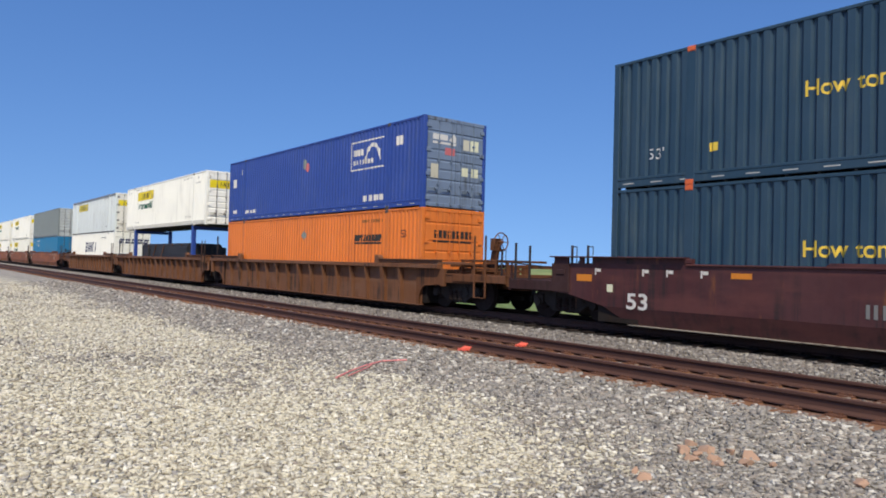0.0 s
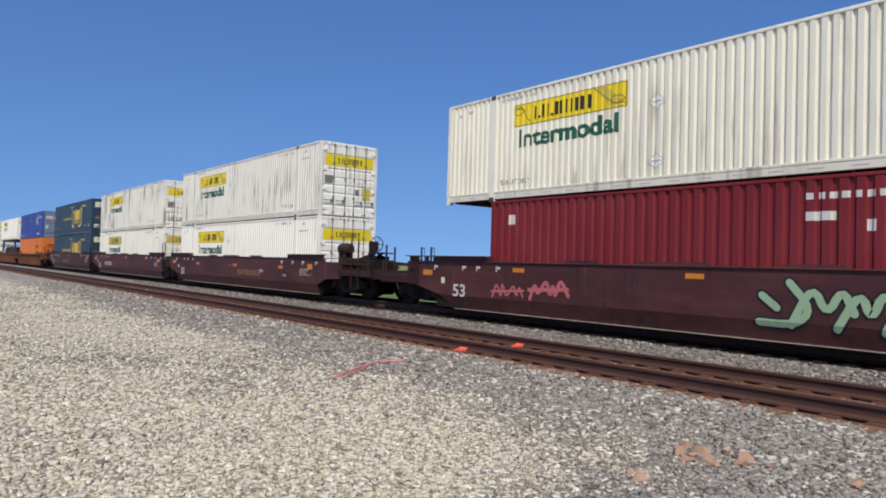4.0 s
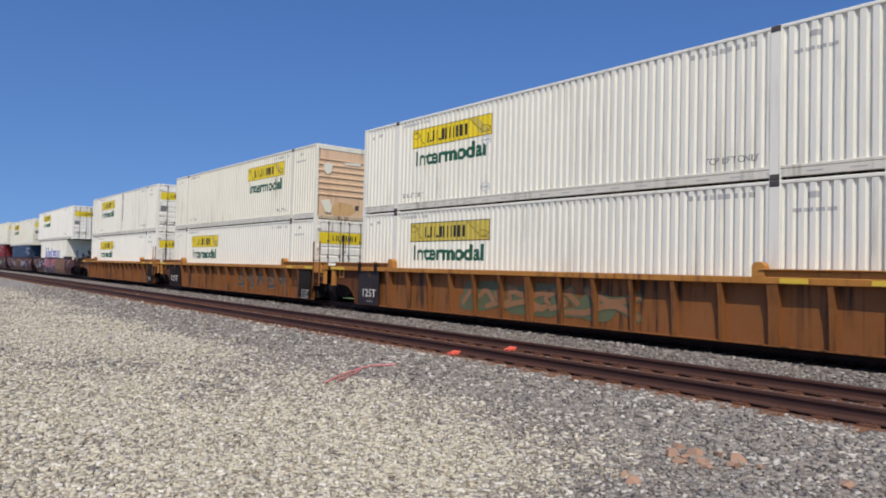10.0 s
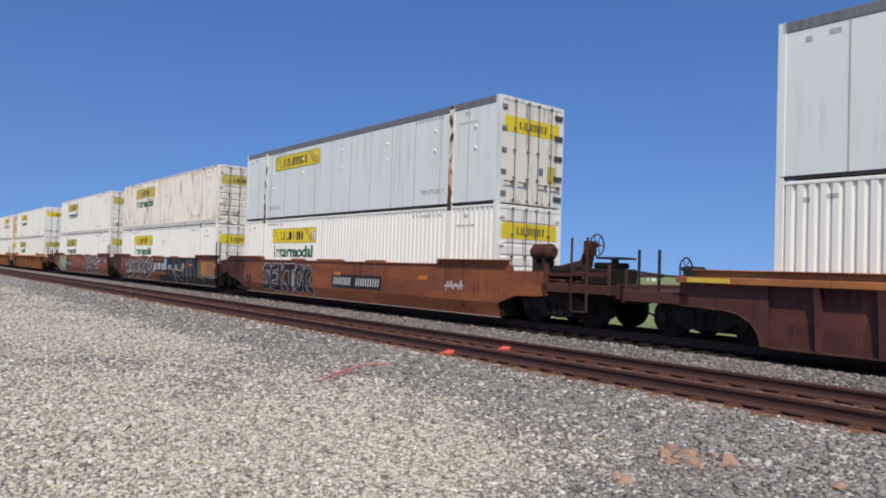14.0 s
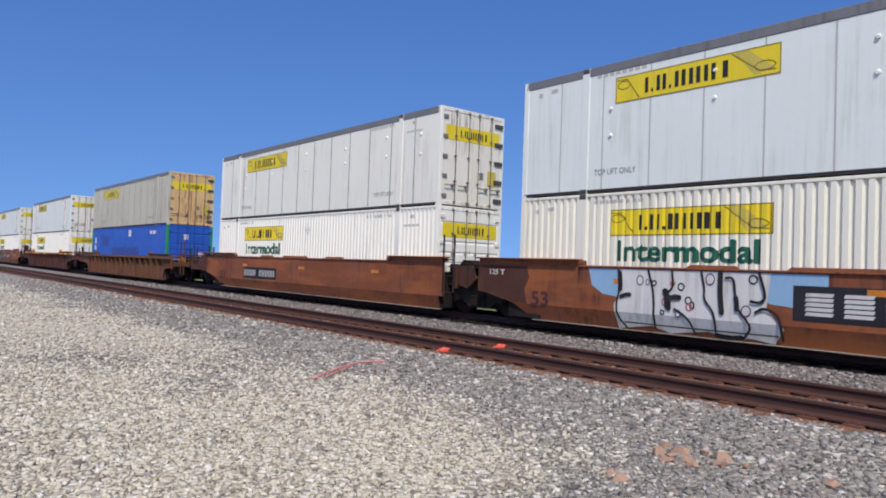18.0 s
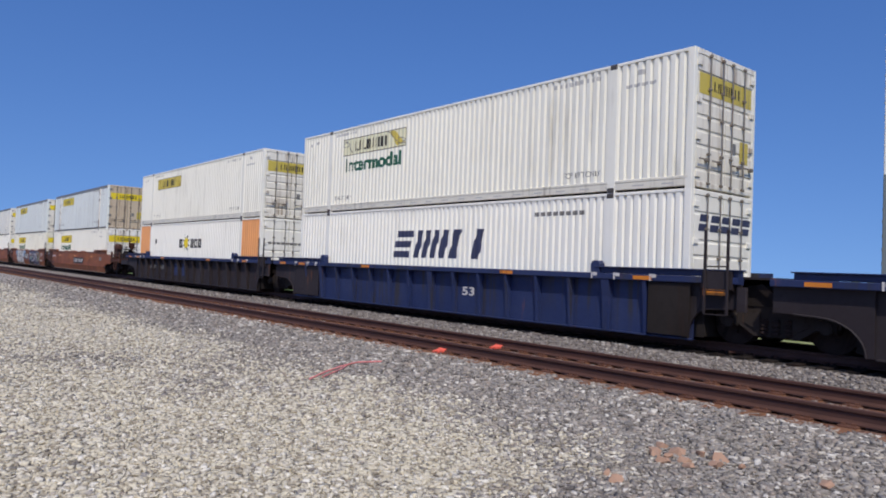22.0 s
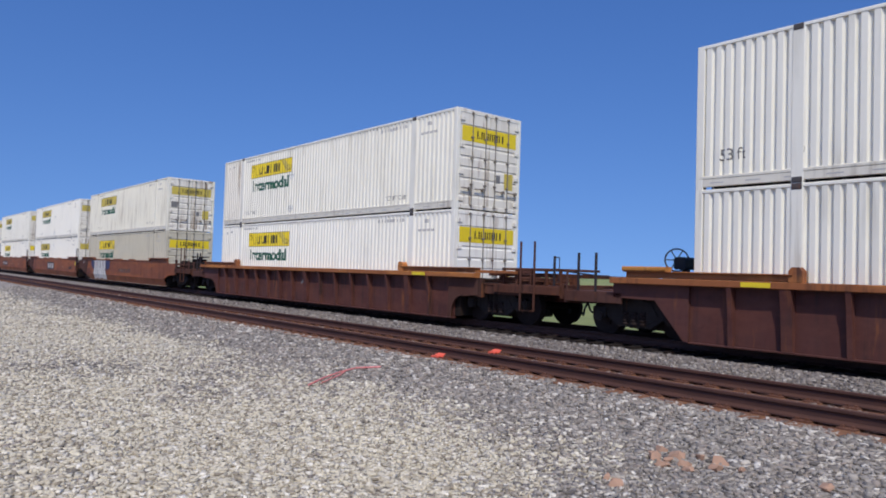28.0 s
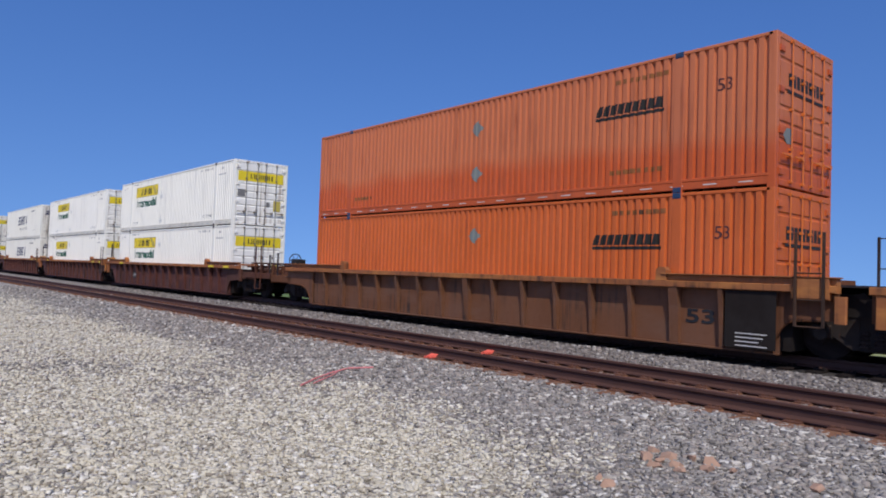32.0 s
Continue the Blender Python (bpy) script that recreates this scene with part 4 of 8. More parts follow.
def slant_logo(x0=5.95, z0=1.36, extra=False, ink=None):
    def put(c, length, height, pitch, style):
        # three level bars, then leaning uprights
        polys = [rect(x0 + 0.27 * zz, x0 + 0.82 + 0.27 * zz, z0 + zz, z0 + zz + 0.2, 0.05) for zz in (0.0, 0.31, 0.62)]
        polys += [rect(x0 + a, x0 + a + w, z0, z0 + 0.82, 0.22) for a, w in ((1.05, 0.24), (1.43, 0.24), (1.81, 0.24), (2.2, 0.28), (2.68, 0.3), (3.62, 0.3))]
        me_key = (x0, z0)
        decal(c, "logo", me_key, lambda: flat(polys), ink or NAVY, pitch, style, 0, "slanted navy bar logo")
        if extra:
            decal(c, "lettering", me_key, lambda: fit_text(text_mesh("INTERMODAL", 0.4), x0 + 1.15, x0 + 4.35, z0 - 0.5, z0 - 0.24), MARK, pitch, style, 0)
        decal(c, "lettering", ("ft",), lambda: fit_text(text_mesh("53 ft", 0.3), 0.5, 1.02, 0.55, 0.78), MARK, pitch, style, 0, "dark length mark")
        on_door(c, "logo", (height,), [[(-1.0 + 0.44 * i + 0.05 * k, 2.05 + 0.2 * k), (-0.66 + 0.44 * i + 0.05 * k, 2.05 + 0.2 * k), (-0.63 + 0.44 * i + 0.05 * k, 2.2 + 0.2 * k), (-0.97 + 0.44 * i + 0.05 * k, 2.2 + 0.2 * k)] for i in range(5) for k in range(2)], NAVY, length, 0, "dark slanted block logo")
        decal(c, "stencil_line", (x0,), lambda: flat([rect(1.95, 2.1, 0.55, 0.66), rect(13.3, 13.5, 0.68, 0.8)] + [rect(11.9 + 0.2 * i, 12.05 + 0.2 * i, 2.45, 2.55) for i in range(8)]), MARK, pitch, style, 0)
    return put


def bracket_logo(c, length, height, pitch, style):
    """Gold block logo between square brackets."""
    z = 0.8
    polys = []
    for x, s in ((8.25, 1), (12.15, -1)):
        polys += [rect(min(x, x + s * 0.12), max(x, x + s * 0.12), z, z + 1.5), rect(min(x, x + s * 0.34), max(x, x + s * 0.34), z, z + 0.13), rect(min(x, x + s * 0.34), max(x, x + s * 0.34), z + 1.37, z + 1.5)]
    for a in (9.0, 9.9, 10.8):
        polys += [rect(a, a + 0.27, z + 0.5, z + 1.38), rect(a + 0.46, a + 0.75, z + 0.5, z + 1.38)]
    polys += [disc(8.75, z - 0.05, 0.17, 0.12), disc(9.15, z - 0.05, 0.17, 0.12), disc(11.25, z - 0.05, 0.17, 0.12), disc(11.7, z - 0.05, 0.17, 0.12)]
    decal(c, "logo", (), lambda: flat(polys), GOLD, pitch, style, 0, "gold block logo in square brackets")
    decal(c, "lettering", ("i",), lambda: fit_text(text_mesh("INTERMODAL", 0.3), 9.0, 11.5, z + 0.2, z + 0.42), GOLD, pitch, style, 0)
    decal(c, "lettering", ("h",), lambda: fit_text(text_mesh("How tomorrow moves", 0.4, 0.015), 4.3, 7.95, z + 0.62, z + 0.92), GOLD, pitch, style, 0, "gold slogan")
    decal(c, "lettering", ("5",), lambda: fit_text(text_mesh("53'", 0.3), 15.0, 15.45, 0.62, 0.86), SIGNWHITE, pitch, style, 0)
    decal(c, "lettering", ("6",), lambda: fit_text(text_mesh("53'", 0.3), 0.95, 1.35, 0.62, 0.86), SIGNWHITE, pitch, style, 0)
    decal(c, "stencil_line", (), lambda: flat([rect(12.35 + 0.15 * i, 12.46 + 0.15 * i, 2.36, 2.5) for i in range(10)] + [rect(7.5 + 0.15 * i, 7.6 + 0.15 * i, 2.5, 2.58) for i in range(9)] + [rect(13.6, 13.8, 0.65, 0.85), rect(2.4, 2.6, 0.65, 0.82)]), GOLD, pitch, style, 0)
    on_door(c, "sticker", ("navy",), [[(-1.05, 2.2), (-0.25, 2.2), (-0.25, 2.65), (-1.05, 2.65)]], YELLOW_F, length, 0, "pale yellow sticker on the door")
    on_door(c, "sticker", ("navy2",), [[(-1.0, 1.25), (-0.3, 1.25), (-0.3, 1.38), (-1.0, 1.38)], [(-1.0, 1.42), (-0.45, 1.42), (-0.45, 1.5), (-1.0, 1.5)], [(0.1, 1.3), (0.45, 1.3), (0.45, 1.48), (0.1, 1.48)], [(0.3, 1.15), (0.9, 1.15), (0.9, 1.27), (0.3, 1.27)]], TANSPRAY, length, 0)
    on_door(c, "sticker", ("navy3",), [[(-1.08, 0.5), (-0.65, 0.5), (-0.65, 0.8), (-1.08, 0.8)], [(0.75, 0.5), (1.08, 0.5), (1.08, 0.78), (0.75, 0.78)]], YELLOW_F, length, 0)


def word_bar_logo(x0=12.08, z0=1.75, paint_in=None):
    """Dark name bar with a rule under it, and grey lock plates at mid length."""
    def put(c, length, height, pitch, style):
        k = (x0, z0)
        decal(c, "logo", k, lambda: flat([rect(x0 + 0.19 * i, x0 + 0.19 * i + 0.16, z0 + 0.1, z0 + 0.33, 0.05) for i in range(9)] + [rect(x0, x0 + 1.75, z0, z0 + 0.07)]), INK, pitch, style, 0, "dark block logo with a rule")
        decal(c, "plate", (1,), lambda: flat([[(7.91, z), (8.14, z - 0.22), (8.37, z), (8.14, z + 0.22)] for z in (0.9, 2.13)]), GREY, pitch, style, 1, "grey diamond placard plate")
        decal(c, "lettering", (2,), lambda: fit_text(text_mesh("53", 0.3), 15.0, 15.3, 1.95, 2.2), CAR_MAROON, pitch, style, 0)
        decal(c, "stencil_line", (3,), lambda: flat([rect(12.6 + 0.17 * i, 12.72 + 0.17 * i, 2.5, 2.6) for i in range(8)] + [rect(12.5 + 0.17 * i, 12.62 + 0.17 * i, 0.5, 0.6) for i in range(8)] + [rect(2.3 + 0.17 * i, 2.42 + 0.17 * i, 0.5, 0.6) for i in range(6)]), CAR_ORANGE, pitch, style, 0)
        on_door(c, "logo", ("bar",), [[(-0.8 + 0.18 * i, 1.95), (-0.66 + 0.18 * i, 1.95), (-0.66 + 0.18 * i, 2.2), (-0.8 + 0.18 * i, 2.2)] for i in range(9)] + [[(-0.85, 1.82), (0.8, 1.82), (0.8, 1.88), (-0.85, 1.88)]], INK, length, 0, "dark block logo")
        on_door(c, "plate", ("bar",), [[(-1.0, 1.0), (-0.85, 0.85), (-0.62, 0.85), (-0.62, 1.15), (-0.85, 1.15)]], GREY, length, 0)
    return put


def blue_word(x0=4.5):
    """Huge blue name as plain bars."""
    def put(c, length, height, pitch, style):
        z = 1.15
        polys = []
        for a, e, h in ((0.0, 0.32, 1.12), (0.58, 0.86, 0.7), (1.12, 1.44, 1.12), (1.66, 1.94, 0.8), (2.26, 2.56, 0.8), (2.92, 3.22, 1.02), (4.84, 5.12, 0.8), (5.46, 5.74, 0.8), (5.94, 6.22, 0.8), (6.52, 6.8, 0.8)):
            polys.append(rect(x0 + a, x0 + e, z, z + h))
        polys += [rect(x0 + 3.72, x0 + 4.6, z + q, z + q + 0.2) for q in (0.0, 0.3, 0.6)]
        decal(c, "logo", (x0,), lambda: flat(polys), MATBLUE, pitch, style, 0, "large bright blue logo")
    return put


def sun_logo(c, length, height, pitch, style):
    cx, z = 7.55, 1.85
    rays = []
    for i in range(8):
        a = i * math.pi / 4 + 0.4
        rays.append([(cx + 0.24 * math.cos(a - 0.25), z + 0.24 * math.sin(a - 0.25)), (cx + 0.62 * math.cos(a), z + 0.5 * math.sin(a)), (cx + 0.24 * math.cos(a + 0.25), z + 0.24 * math.sin(a + 0.25))])
    decal(c, "logo", ("rays",), lambda: flat(rays), INK, pitch, style, 0, "black rays of a sun logo")
    decal(c, "logo", ("disc",), lambda: flat([disc(cx, z, 0.28, 0.26)]), YELLOW, pitch, style, 1, "yellow disc of a sun logo")
    decal(c, "nameplate_lettering", ("sun",), lambda: flat([rect(6.6, 7.05, z - 0.25, z + 0.2), rect(8.2, 8.6, z - 0.25, z + 0.2), rect(8.7, 9.1, z - 0.25, z + 0.2), rect(9.2, 9.6, z - 0.25, z + 0.2)]), INK, pitch, style, 0)
    decal(c, "letter_gap", ("sun",), lambda: flat([rect(a, a + 0.12, z - 0.13, z + 0.08) for a in (6.77, 8.34, 8.84, 9.34)]), WHITE, pitch, style, 1)
    decal(c, "placard", ("s",), lambda: flat([[(2.7, 1.95), (2.85, 1.75), (3.0, 1.95), (2.85, 2.15)]]), INK, pitch, style, 1)
    on_door(c, "stencil_line", ("s",), [[(-0.95 + 0.2 * i, 1.8), (-0.8 + 0.2 * i, 1.8), (-0.8 + 0.2 * i, 1.9), (-0.95 + 0.2 * i, 1.9)] for i in range(9)], MARK, length)


def swoosh_logo(c, length, height, pitch, style):
    """White framed panel with an arc."""
    polys = [rect(11.7, 13.85, 1.48, 1.53), rect(11.7, 13.85, 2.47, 2.52), rect(11.7, 11.75, 1.48, 2.52), rect(13.8, 13.85, 1.48, 2.52)]
    polys += [rect(11.85 + 0.25 * i, 12.05 + 0.25 * i, 2.0, 2.22) for i in range(3)] + [rect(11.85 + 0.2 * i, 12.0 + 0.2 * i, 1.68, 1.84) for i in range(7)]
    for i in range(9):
        a0, a1 = math.pi * (0.05 + i * 0.1), math.pi * (0.05 + (i + 1) * 0.1)
        polys.append([(13.15 + 0.55 * math.cos(a0), 1.6 + 0.78 * math.sin(a0)), (13.15 + 0.55 * math.cos(a1), 1.6 + 0.78 * math.sin(a1)), (13.15 + 0.43 * math.cos(a1), 1.6 + 0.64 * math.sin(a1)), (13.15 + 0.43 * math.cos(a0), 1.6 + 0.64 * math.sin(a0))])
    decal(c, "logo", ("arc",), lambda: flat(polys), SIGNWHITE, pitch, style, 0, "white framed logo with an arc")
    decal(c, "stencil_line", ("arc",), lambda: flat([rect(0.5, 0.9, 1.65, 2.05), rect(0.55, 1.0, 0.4, 0.55), rect(1.5, 1.6, 2.2, 2.45), rect(14.6, 15.0, 2.1, 2.4)] + [rect(12.6 + 0.35 * i, 12.85 + 0.35 * i, 0.35, 0.55) for i in range(4)] + [rect(1.9 + 0.35 * i, 2.15 + 0.35 * i, 0.35, 0.5) for i in range(4)]), SIGNWHITE, pitch, style, 0)
    decal(c, "placard", ("arc",), lambda: flat([disc(8.05, 2.1, 0.2, 0.2)]), GREY, pitch, style, 1)
    decal(c, "placard", ("arc2",), lambda: flat([disc(8.3, 1.95, 0.16, 0.18)]), PINK, pitch, style, 2)
    x = length
    on_door(c, "logo", ("arc",), [[(-0.95, 2.05), (0.0, 2.05), (0.0, 2.12), (-0.95, 2.12)], [(-0.95, 2.18), (-0.35, 2.18), (-0.35, 2.36), (-0.95, 2.36)], [(-0.3, 2.2), (-0.1, 2.42), (0.0, 2.3), (-0.02, 2.12)]], SIGNWHITE, x, 0, "white logo on the door")
    on_door(c, "sticker", ("r",), [[(-0.45, 1.72), (-0.05, 1.72), (-0.05, 1.95), (-0.45, 1.95)]], PINK, x, 0, "red and white sticker")
    on_door(c, "sticker", ("w",), [[(0.25, 1.1), (0.52, 1.1), (0.52, 1.38), (0.25, 1.38)], [(0.66, 1.1), (0.95, 1.1), (0.95, 1.38), (0.66, 1.38)], [(0.6, 1.95), (0.95, 1.95), (0.95, 2.3), (0.6, 2.3)]], YELLOW_F, x, 0)
    on_door(c, "stain", ("w",), [[(-1.0, 0.95), (-0.7, 0.95), (-0.7, 1.4), (-1.0, 1.4)], [(0.3, 1.95), (0.55, 1.95), (0.55, 2.3), (0.3, 2.3)]], BEIGE, x, 0, "scraped patch")


def blue_long(c, length, height, pitch, style):
    decal(c, "overpainted_panel", (1,), lambda: flat([rect(2.65, 4.35, 1.7, 2.42), rect(5.3, 11.15, 1.1, 1.62), rect(8.0, 8.4, 1.62, 1.85)]), ROYAL, pitch, style, 0, "darker blue overpainted panel")
    decal(c, "stencil_line", (1,), lambda: flat([rect(0.75, 1.25, 1.9, 2.3), rect(0.75, 1.25, 1.45, 1.75), rect(8.9, 9.5, 2.3, 2.7)] + [rect(13.2 + 0.2 * i, 13.35 + 0.2 * i, 2.4, 2.6) for i in range(6)]), SIGNWHITE, pitch, style, 0)
    on_door(c, "sticker", ("bl",), [[(-1.05, 0.6), (-0.6, 0.6), (-0.6, 1.0), (-1.05, 1.0)], [(-0.35, 2.1), (-0.1, 2.1), (-0.1, 2.4), (-0.35, 2.4)], [(0.45, 1.1), (0.9, 1.1), (0.9, 1.4), (0.45, 1.4)]], SIGNWHITE, length, 0, "white data plate")


def plain_marks(paint_in, x=10.4):
    def put(c, length, height, pitch, style):
        decal(c, "stencil_line", (x, length), lambda: flat([rect(x + 0.2 * i, x + 0.13 + 0.2 * i, height - 0.42, height - 0.3) for i in range(9)] + [rect(x, x + 0.5, height - 0.8, height - 0.64), rect(x + 1.0, x + 1.15, height - 1.0, height - 0.8), rect(x + 1.35, x + 1.45, height - 1.0, height - 0.8), rect(0.7, 0.95, height - 0.65, height - 0.4)]), paint_in, pitch, style, 0)
    return put


def grey_logo(c, length, height, pitch, style):
    decal(c, "logo", ("g",), lambda: flat([rect(3.5, 3.75, 1.3, 2.2, 0.15)]), MINT, pitch, style, 0, "lime stripe of a logo")
    decal(c, "logo", ("b",), lambda: flat([rect(4.0 + 0.35 * i, 4.25 + 0.35 * i, 1.75, 2.1) for i in range(3)]), MATBLUE, pitch, style, 0, "blue block logo")
    decal(c, "stencil_line", ("g",), lambda: flat([rect(6.0 + 0.2 * i, 6.14 + 0.2 * i, 2.5, 2.6) for i in range(9)]), MARK, pitch, style, 0)
    decal(c, "lettering", ("g",), lambda: fit_text(text_mesh("53", 0.3), 14.9, 15.25, 0.5, 0.78), NAVY, pitch, style, 0)

# ---- well cars ----
SIDE = -1.40
RIBBED = -1.332   # sheet between the ribs of a ribbed well
CHORD_Y = -1.545


def ribbon(line, w):
    """One thick painted stroke along a line, with blunt round ends."""
    n = len(line)
    left, right = [], []
    for i, (x, z) in enumerate(line):
        (x0, z0), (x1, z1) = line[max(i - 1, 0)], line[min(i + 1, n - 1)]
        d = math.hypot(x1 - x0, z1 - z0) or 1e-6
        nx, nz = -(z1 - z0) / d * w, (x1 - x0) / d * w
        left.append((x + nx, z + nz))
        right.append((x - nx, z - nz))
    polys = [[right[i], right[i + 1], left[i + 1], left[i]] for i in range(n - 1)]
    for (x, z), (x2, z2) in ((line[0], line[1]), (line[-1], line[-2])):
        if math.hypot(line[0][0] - line[-1][0], line[0][1] - line[-1][1]) < 0.01:
            break
        a = math.atan2(z - z2, x - x2)
        polys.append([(x + w * math.cos(a + t), z + w * math.sin(a + t)) for t in (-1.57, -0.9, -0.3, 0.3, 0.9, 1.57)])
    return polys


def curvy(line, n=4):
    """Rounds off a line's corners."""
    for _ in range(2):
        if len(line) < 3:
            return [line[0], ((line[0][0] + line[1][0]) / 2, (line[0][1] + line[1][1]) / 2), line[1]]
        out = [line[0]]
        for (x0, z0), (x1, z1) in zip(line, line[1:]):
            out += [(0.75 * x0 + 0.25 * x1, 0.75 * z0 + 0.25 * z1), (0.25 * x0 + 0.75 * x1, 0.25 * z0 + 0.75 * z1)]
        line = out + [line[-1]]
    return line


def lay(car, lines, w, depth, lift, col, label):
    """Strokes laid on a car side, each a hair above the last."""
    for i, line in enumerate(lines):
        b = MB()
        for p in ribbon(line, w):
            b.face([(x, -lift - 0.0008 * i, z) for x, z in p])
        me = b.mesh("stroke", False)
        bm = bmesh.new()
        bm.from_mesh(me)
        bmesh.ops.remove_doubles(bm, verts=bm.verts, dist=0.002)
        bm.to_mesh(me)
        bm.free()
        me = drape(me, depth, (), (0.45,))
        me.materials.append(col)
        part("graffiti", me, car, label)


def glyph(rng, x, z, w, h):
    """A bulging abstract spray form of one or two strokes."""
    kind = rng.randrange(4)
    j = lambda a, b: (x + w * (a + rng.uniform(-0.08, 0.08)), z + h * min(max(b + rng.uniform(-0.08, 0.08), 0.0), 1.0))
    if kind == 0:
        # wave
        return [[j(-0.15, 0.1), j(0.3, 0.95), j(0.55, 0.3), j(0.8, 1.0), j(1.15, 0.35)]]
    if kind == 1:
        # two crossing swings
        return [[j(-0.1, 1.0), j(0.45, 0.55), j(1.15, 0.9)], [j(-0.1, 0.05), j(0.5, 0.5), j(1.15, 0.02)]]
    if kind == 2:
        # flames
        return [[j(0.0, 0.02), j(0.5, 0.2), j(0.25, 0.6), j(0.55, 1.0)], [j(0.55, 0.1), j(0.95, 0.35), j(0.75, 0.7), j(1.1, 0.98)]]
    # crescent
    return [[j(0.0, 0.05), j(0.8, 0.1), j(1.1, 0.5), j(0.65, 1.0)], [j(0.1, 0.75), j(0.45, 0.5)]]


def lower_y(z):
    """The smooth side leans in below its crease."""
    return SIDE - 0.003 + (0.12 * (0.45 - z) / 0.37 if z < 0.45 else 0.0)


STROKES = {
    "A": (((0.0, 0.0), (0.45, 1.0), (0.95, 0.0)), ((0.15, 0.4), (0.8, 0.38))),
    "B": (((0.05, 0.02), (0.05, 1.0), (0.85, 0.85), (0.2, 0.52), (1.0, 0.25), (0.05, 0.02)),),
    "E": (((0.95, 0.98), (0.05, 0.95), (0.05, 0.05), (0.95, 0.02)), ((0.1, 0.5), (0.75, 0.52))),
    "K": (((0.05, 0.0), (0.1, 1.0)), ((0.95, 1.0), (0.15, 0.48), (1.0, 0.0))),
    "N": (((0.0, 0.0), (0.08, 1.0), (0.85, 0.05), (0.95, 1.0)),),
    "O": (((0.5, 1.0), (0.0, 0.75), (0.05, 0.15), (0.55, 0.0), (1.0, 0.3), (0.95, 0.85), (0.5, 1.0)),),
    "R": (((0.05, 0.0), (0.05, 1.0), (0.95, 0.8), (0.2, 0.5), (1.0, 0.0)),),
    "S": (((0.95, 0.92), (0.3, 1.0), (0.05, 0.7), (0.95, 0.4), (0.8, 0.03), (0.0, 0.08)),),
    "T": (((0.0, 0.95), (1.0, 1.0)), ((0.5, 0.95), (0.52, 0.0))),
    "Z": (((0.0, 0.95), (0.95, 1.0), (0.05, 0.05), (1.0, 0.0)),),
}


def sprayed(x0, x1, z0, z1, seed, fill, line, back=None, n=5, w=0.1, word=""):
    """A spray-painted tag between x0 and x1."""
    def put(car, style):
        depth = (lambda x, z: lower_y(z)) if style == "smooth" else (lambda x, z: RIBBED)
        rng = random.Random(seed)
        if back:
            cloud = [disc(x0 + (x1 - x0) * rng.random(), z0 + (z1 - z0) * (0.2 + 0.6 * rng.random()), 0.3 + 0.3 * rng.random(), min(0.42, (z1 - z0) * 0.45), 14) for _ in range(int((x1 - x0) * 2.2) + 2)]
            cloud = [[(x, min(max(z, z0 - 0.02), z1)) for x, z in p] for p in cloud]
            for i, p in enumerate(cloud):
                me = drape(flat([p]), lambda x, z: depth(x, z) - 0.0004 * i, (), (0.45,))
                me.materials.append(back)
                part("graffiti", me, car, "sprayed background cloud")
        step = (x1 - x0) / n
        forms = []
        if word:
            wide = (x1 - x0) / len(word)
            for i, ch in enumerate(word):
                forms.append([curvy([(x0 + wide * (i + 0.1 + 0.8 * px) + rng.uniform(-0.03, 0.03), z0 + w + 0.06 + (z1 - z0 - 2 * w - 0.12) * pz) for px, pz in q]) for q in STROKES[ch]])
        for i in range(0 if word else n):
            forms.append([curvy(q) for q in glyph(rng, x0 + step * (i - 0.05), z0 + w + 0.06, step * 1.15, z1 - z0 - 2 * w - 0.12)])
        for i, lines in enumerate(forms):
            lay(car, lines, w + 0.045, depth, 0.006 + 0.0004 * i, line, "sprayed graffiti outline")
        for i, lines in enumerate(forms):
            lay(car, lines, w, depth, 0.012 + 0.0004 * i, fill, "sprayed graffiti fill")
            # thin inner lines where one form crosses another
            if w > 0.085:
                lay(car, [[(px - 0.55 * w, pz + 0.4 * w) for px, pz in q[1:-2]] for q in lines if len(q) > 6], 0.014, depth, 0.018 + 0.0004 * i, line, "thin inner line")
    return put


def mural(masses, ovals=(), lines=()):
    """A large sprayed piece on a smooth side: fields of colour, ovals on them, then outlines."""
    def put(car, style):
        rng = random.Random(int(masses[0][0] * 100))
        depth = lambda x, z: lower_y(z)
        lift = 0.003
        for x0, x1, z0, z1, col in masses:
            n = max(2, int((x1 - x0) / 0.3))
            wob = lambda: rng.uniform(-0.05, 0.05)
            low = [(x0 + (x1 - x0) * i / n, max(0.085, z0 + wob())) for i in range(n + 1)]
            high = [(x1 - (x1 - x0) * i / n, min(1.385, z1 + wob())) for i in range(n + 1)]
            side = [(x1 + 0.06 + wob(), (z0 + z1) / 2)], [(x0 - 0.06 + wob(), (z0 + z1) / 2)]
            me = drape(flat([low + side[0] + high + side[1]]), lambda x, z: depth(x, z) - lift, (), (0.45,))
            me.materials.append(col)
            part("graffiti", me, car, "sprayed field of colour")
            lift += 0.0012
        for x, z, rx, rz, col in ovals:
            me = drape(flat([disc(x, z, rx, rz)]), lambda a, b: depth(a, b) - lift, (), (0.45,))
            me.materials.append(col)
            part("graffiti", me, car, "sprayed oval")
            lift += 0.0012
        for w, col, *pts in lines:
            lay(car, [curvy(list(pts))], 0.72 * w, depth, lift, col, "sprayed outline")
            lift += 0.0012
    return put


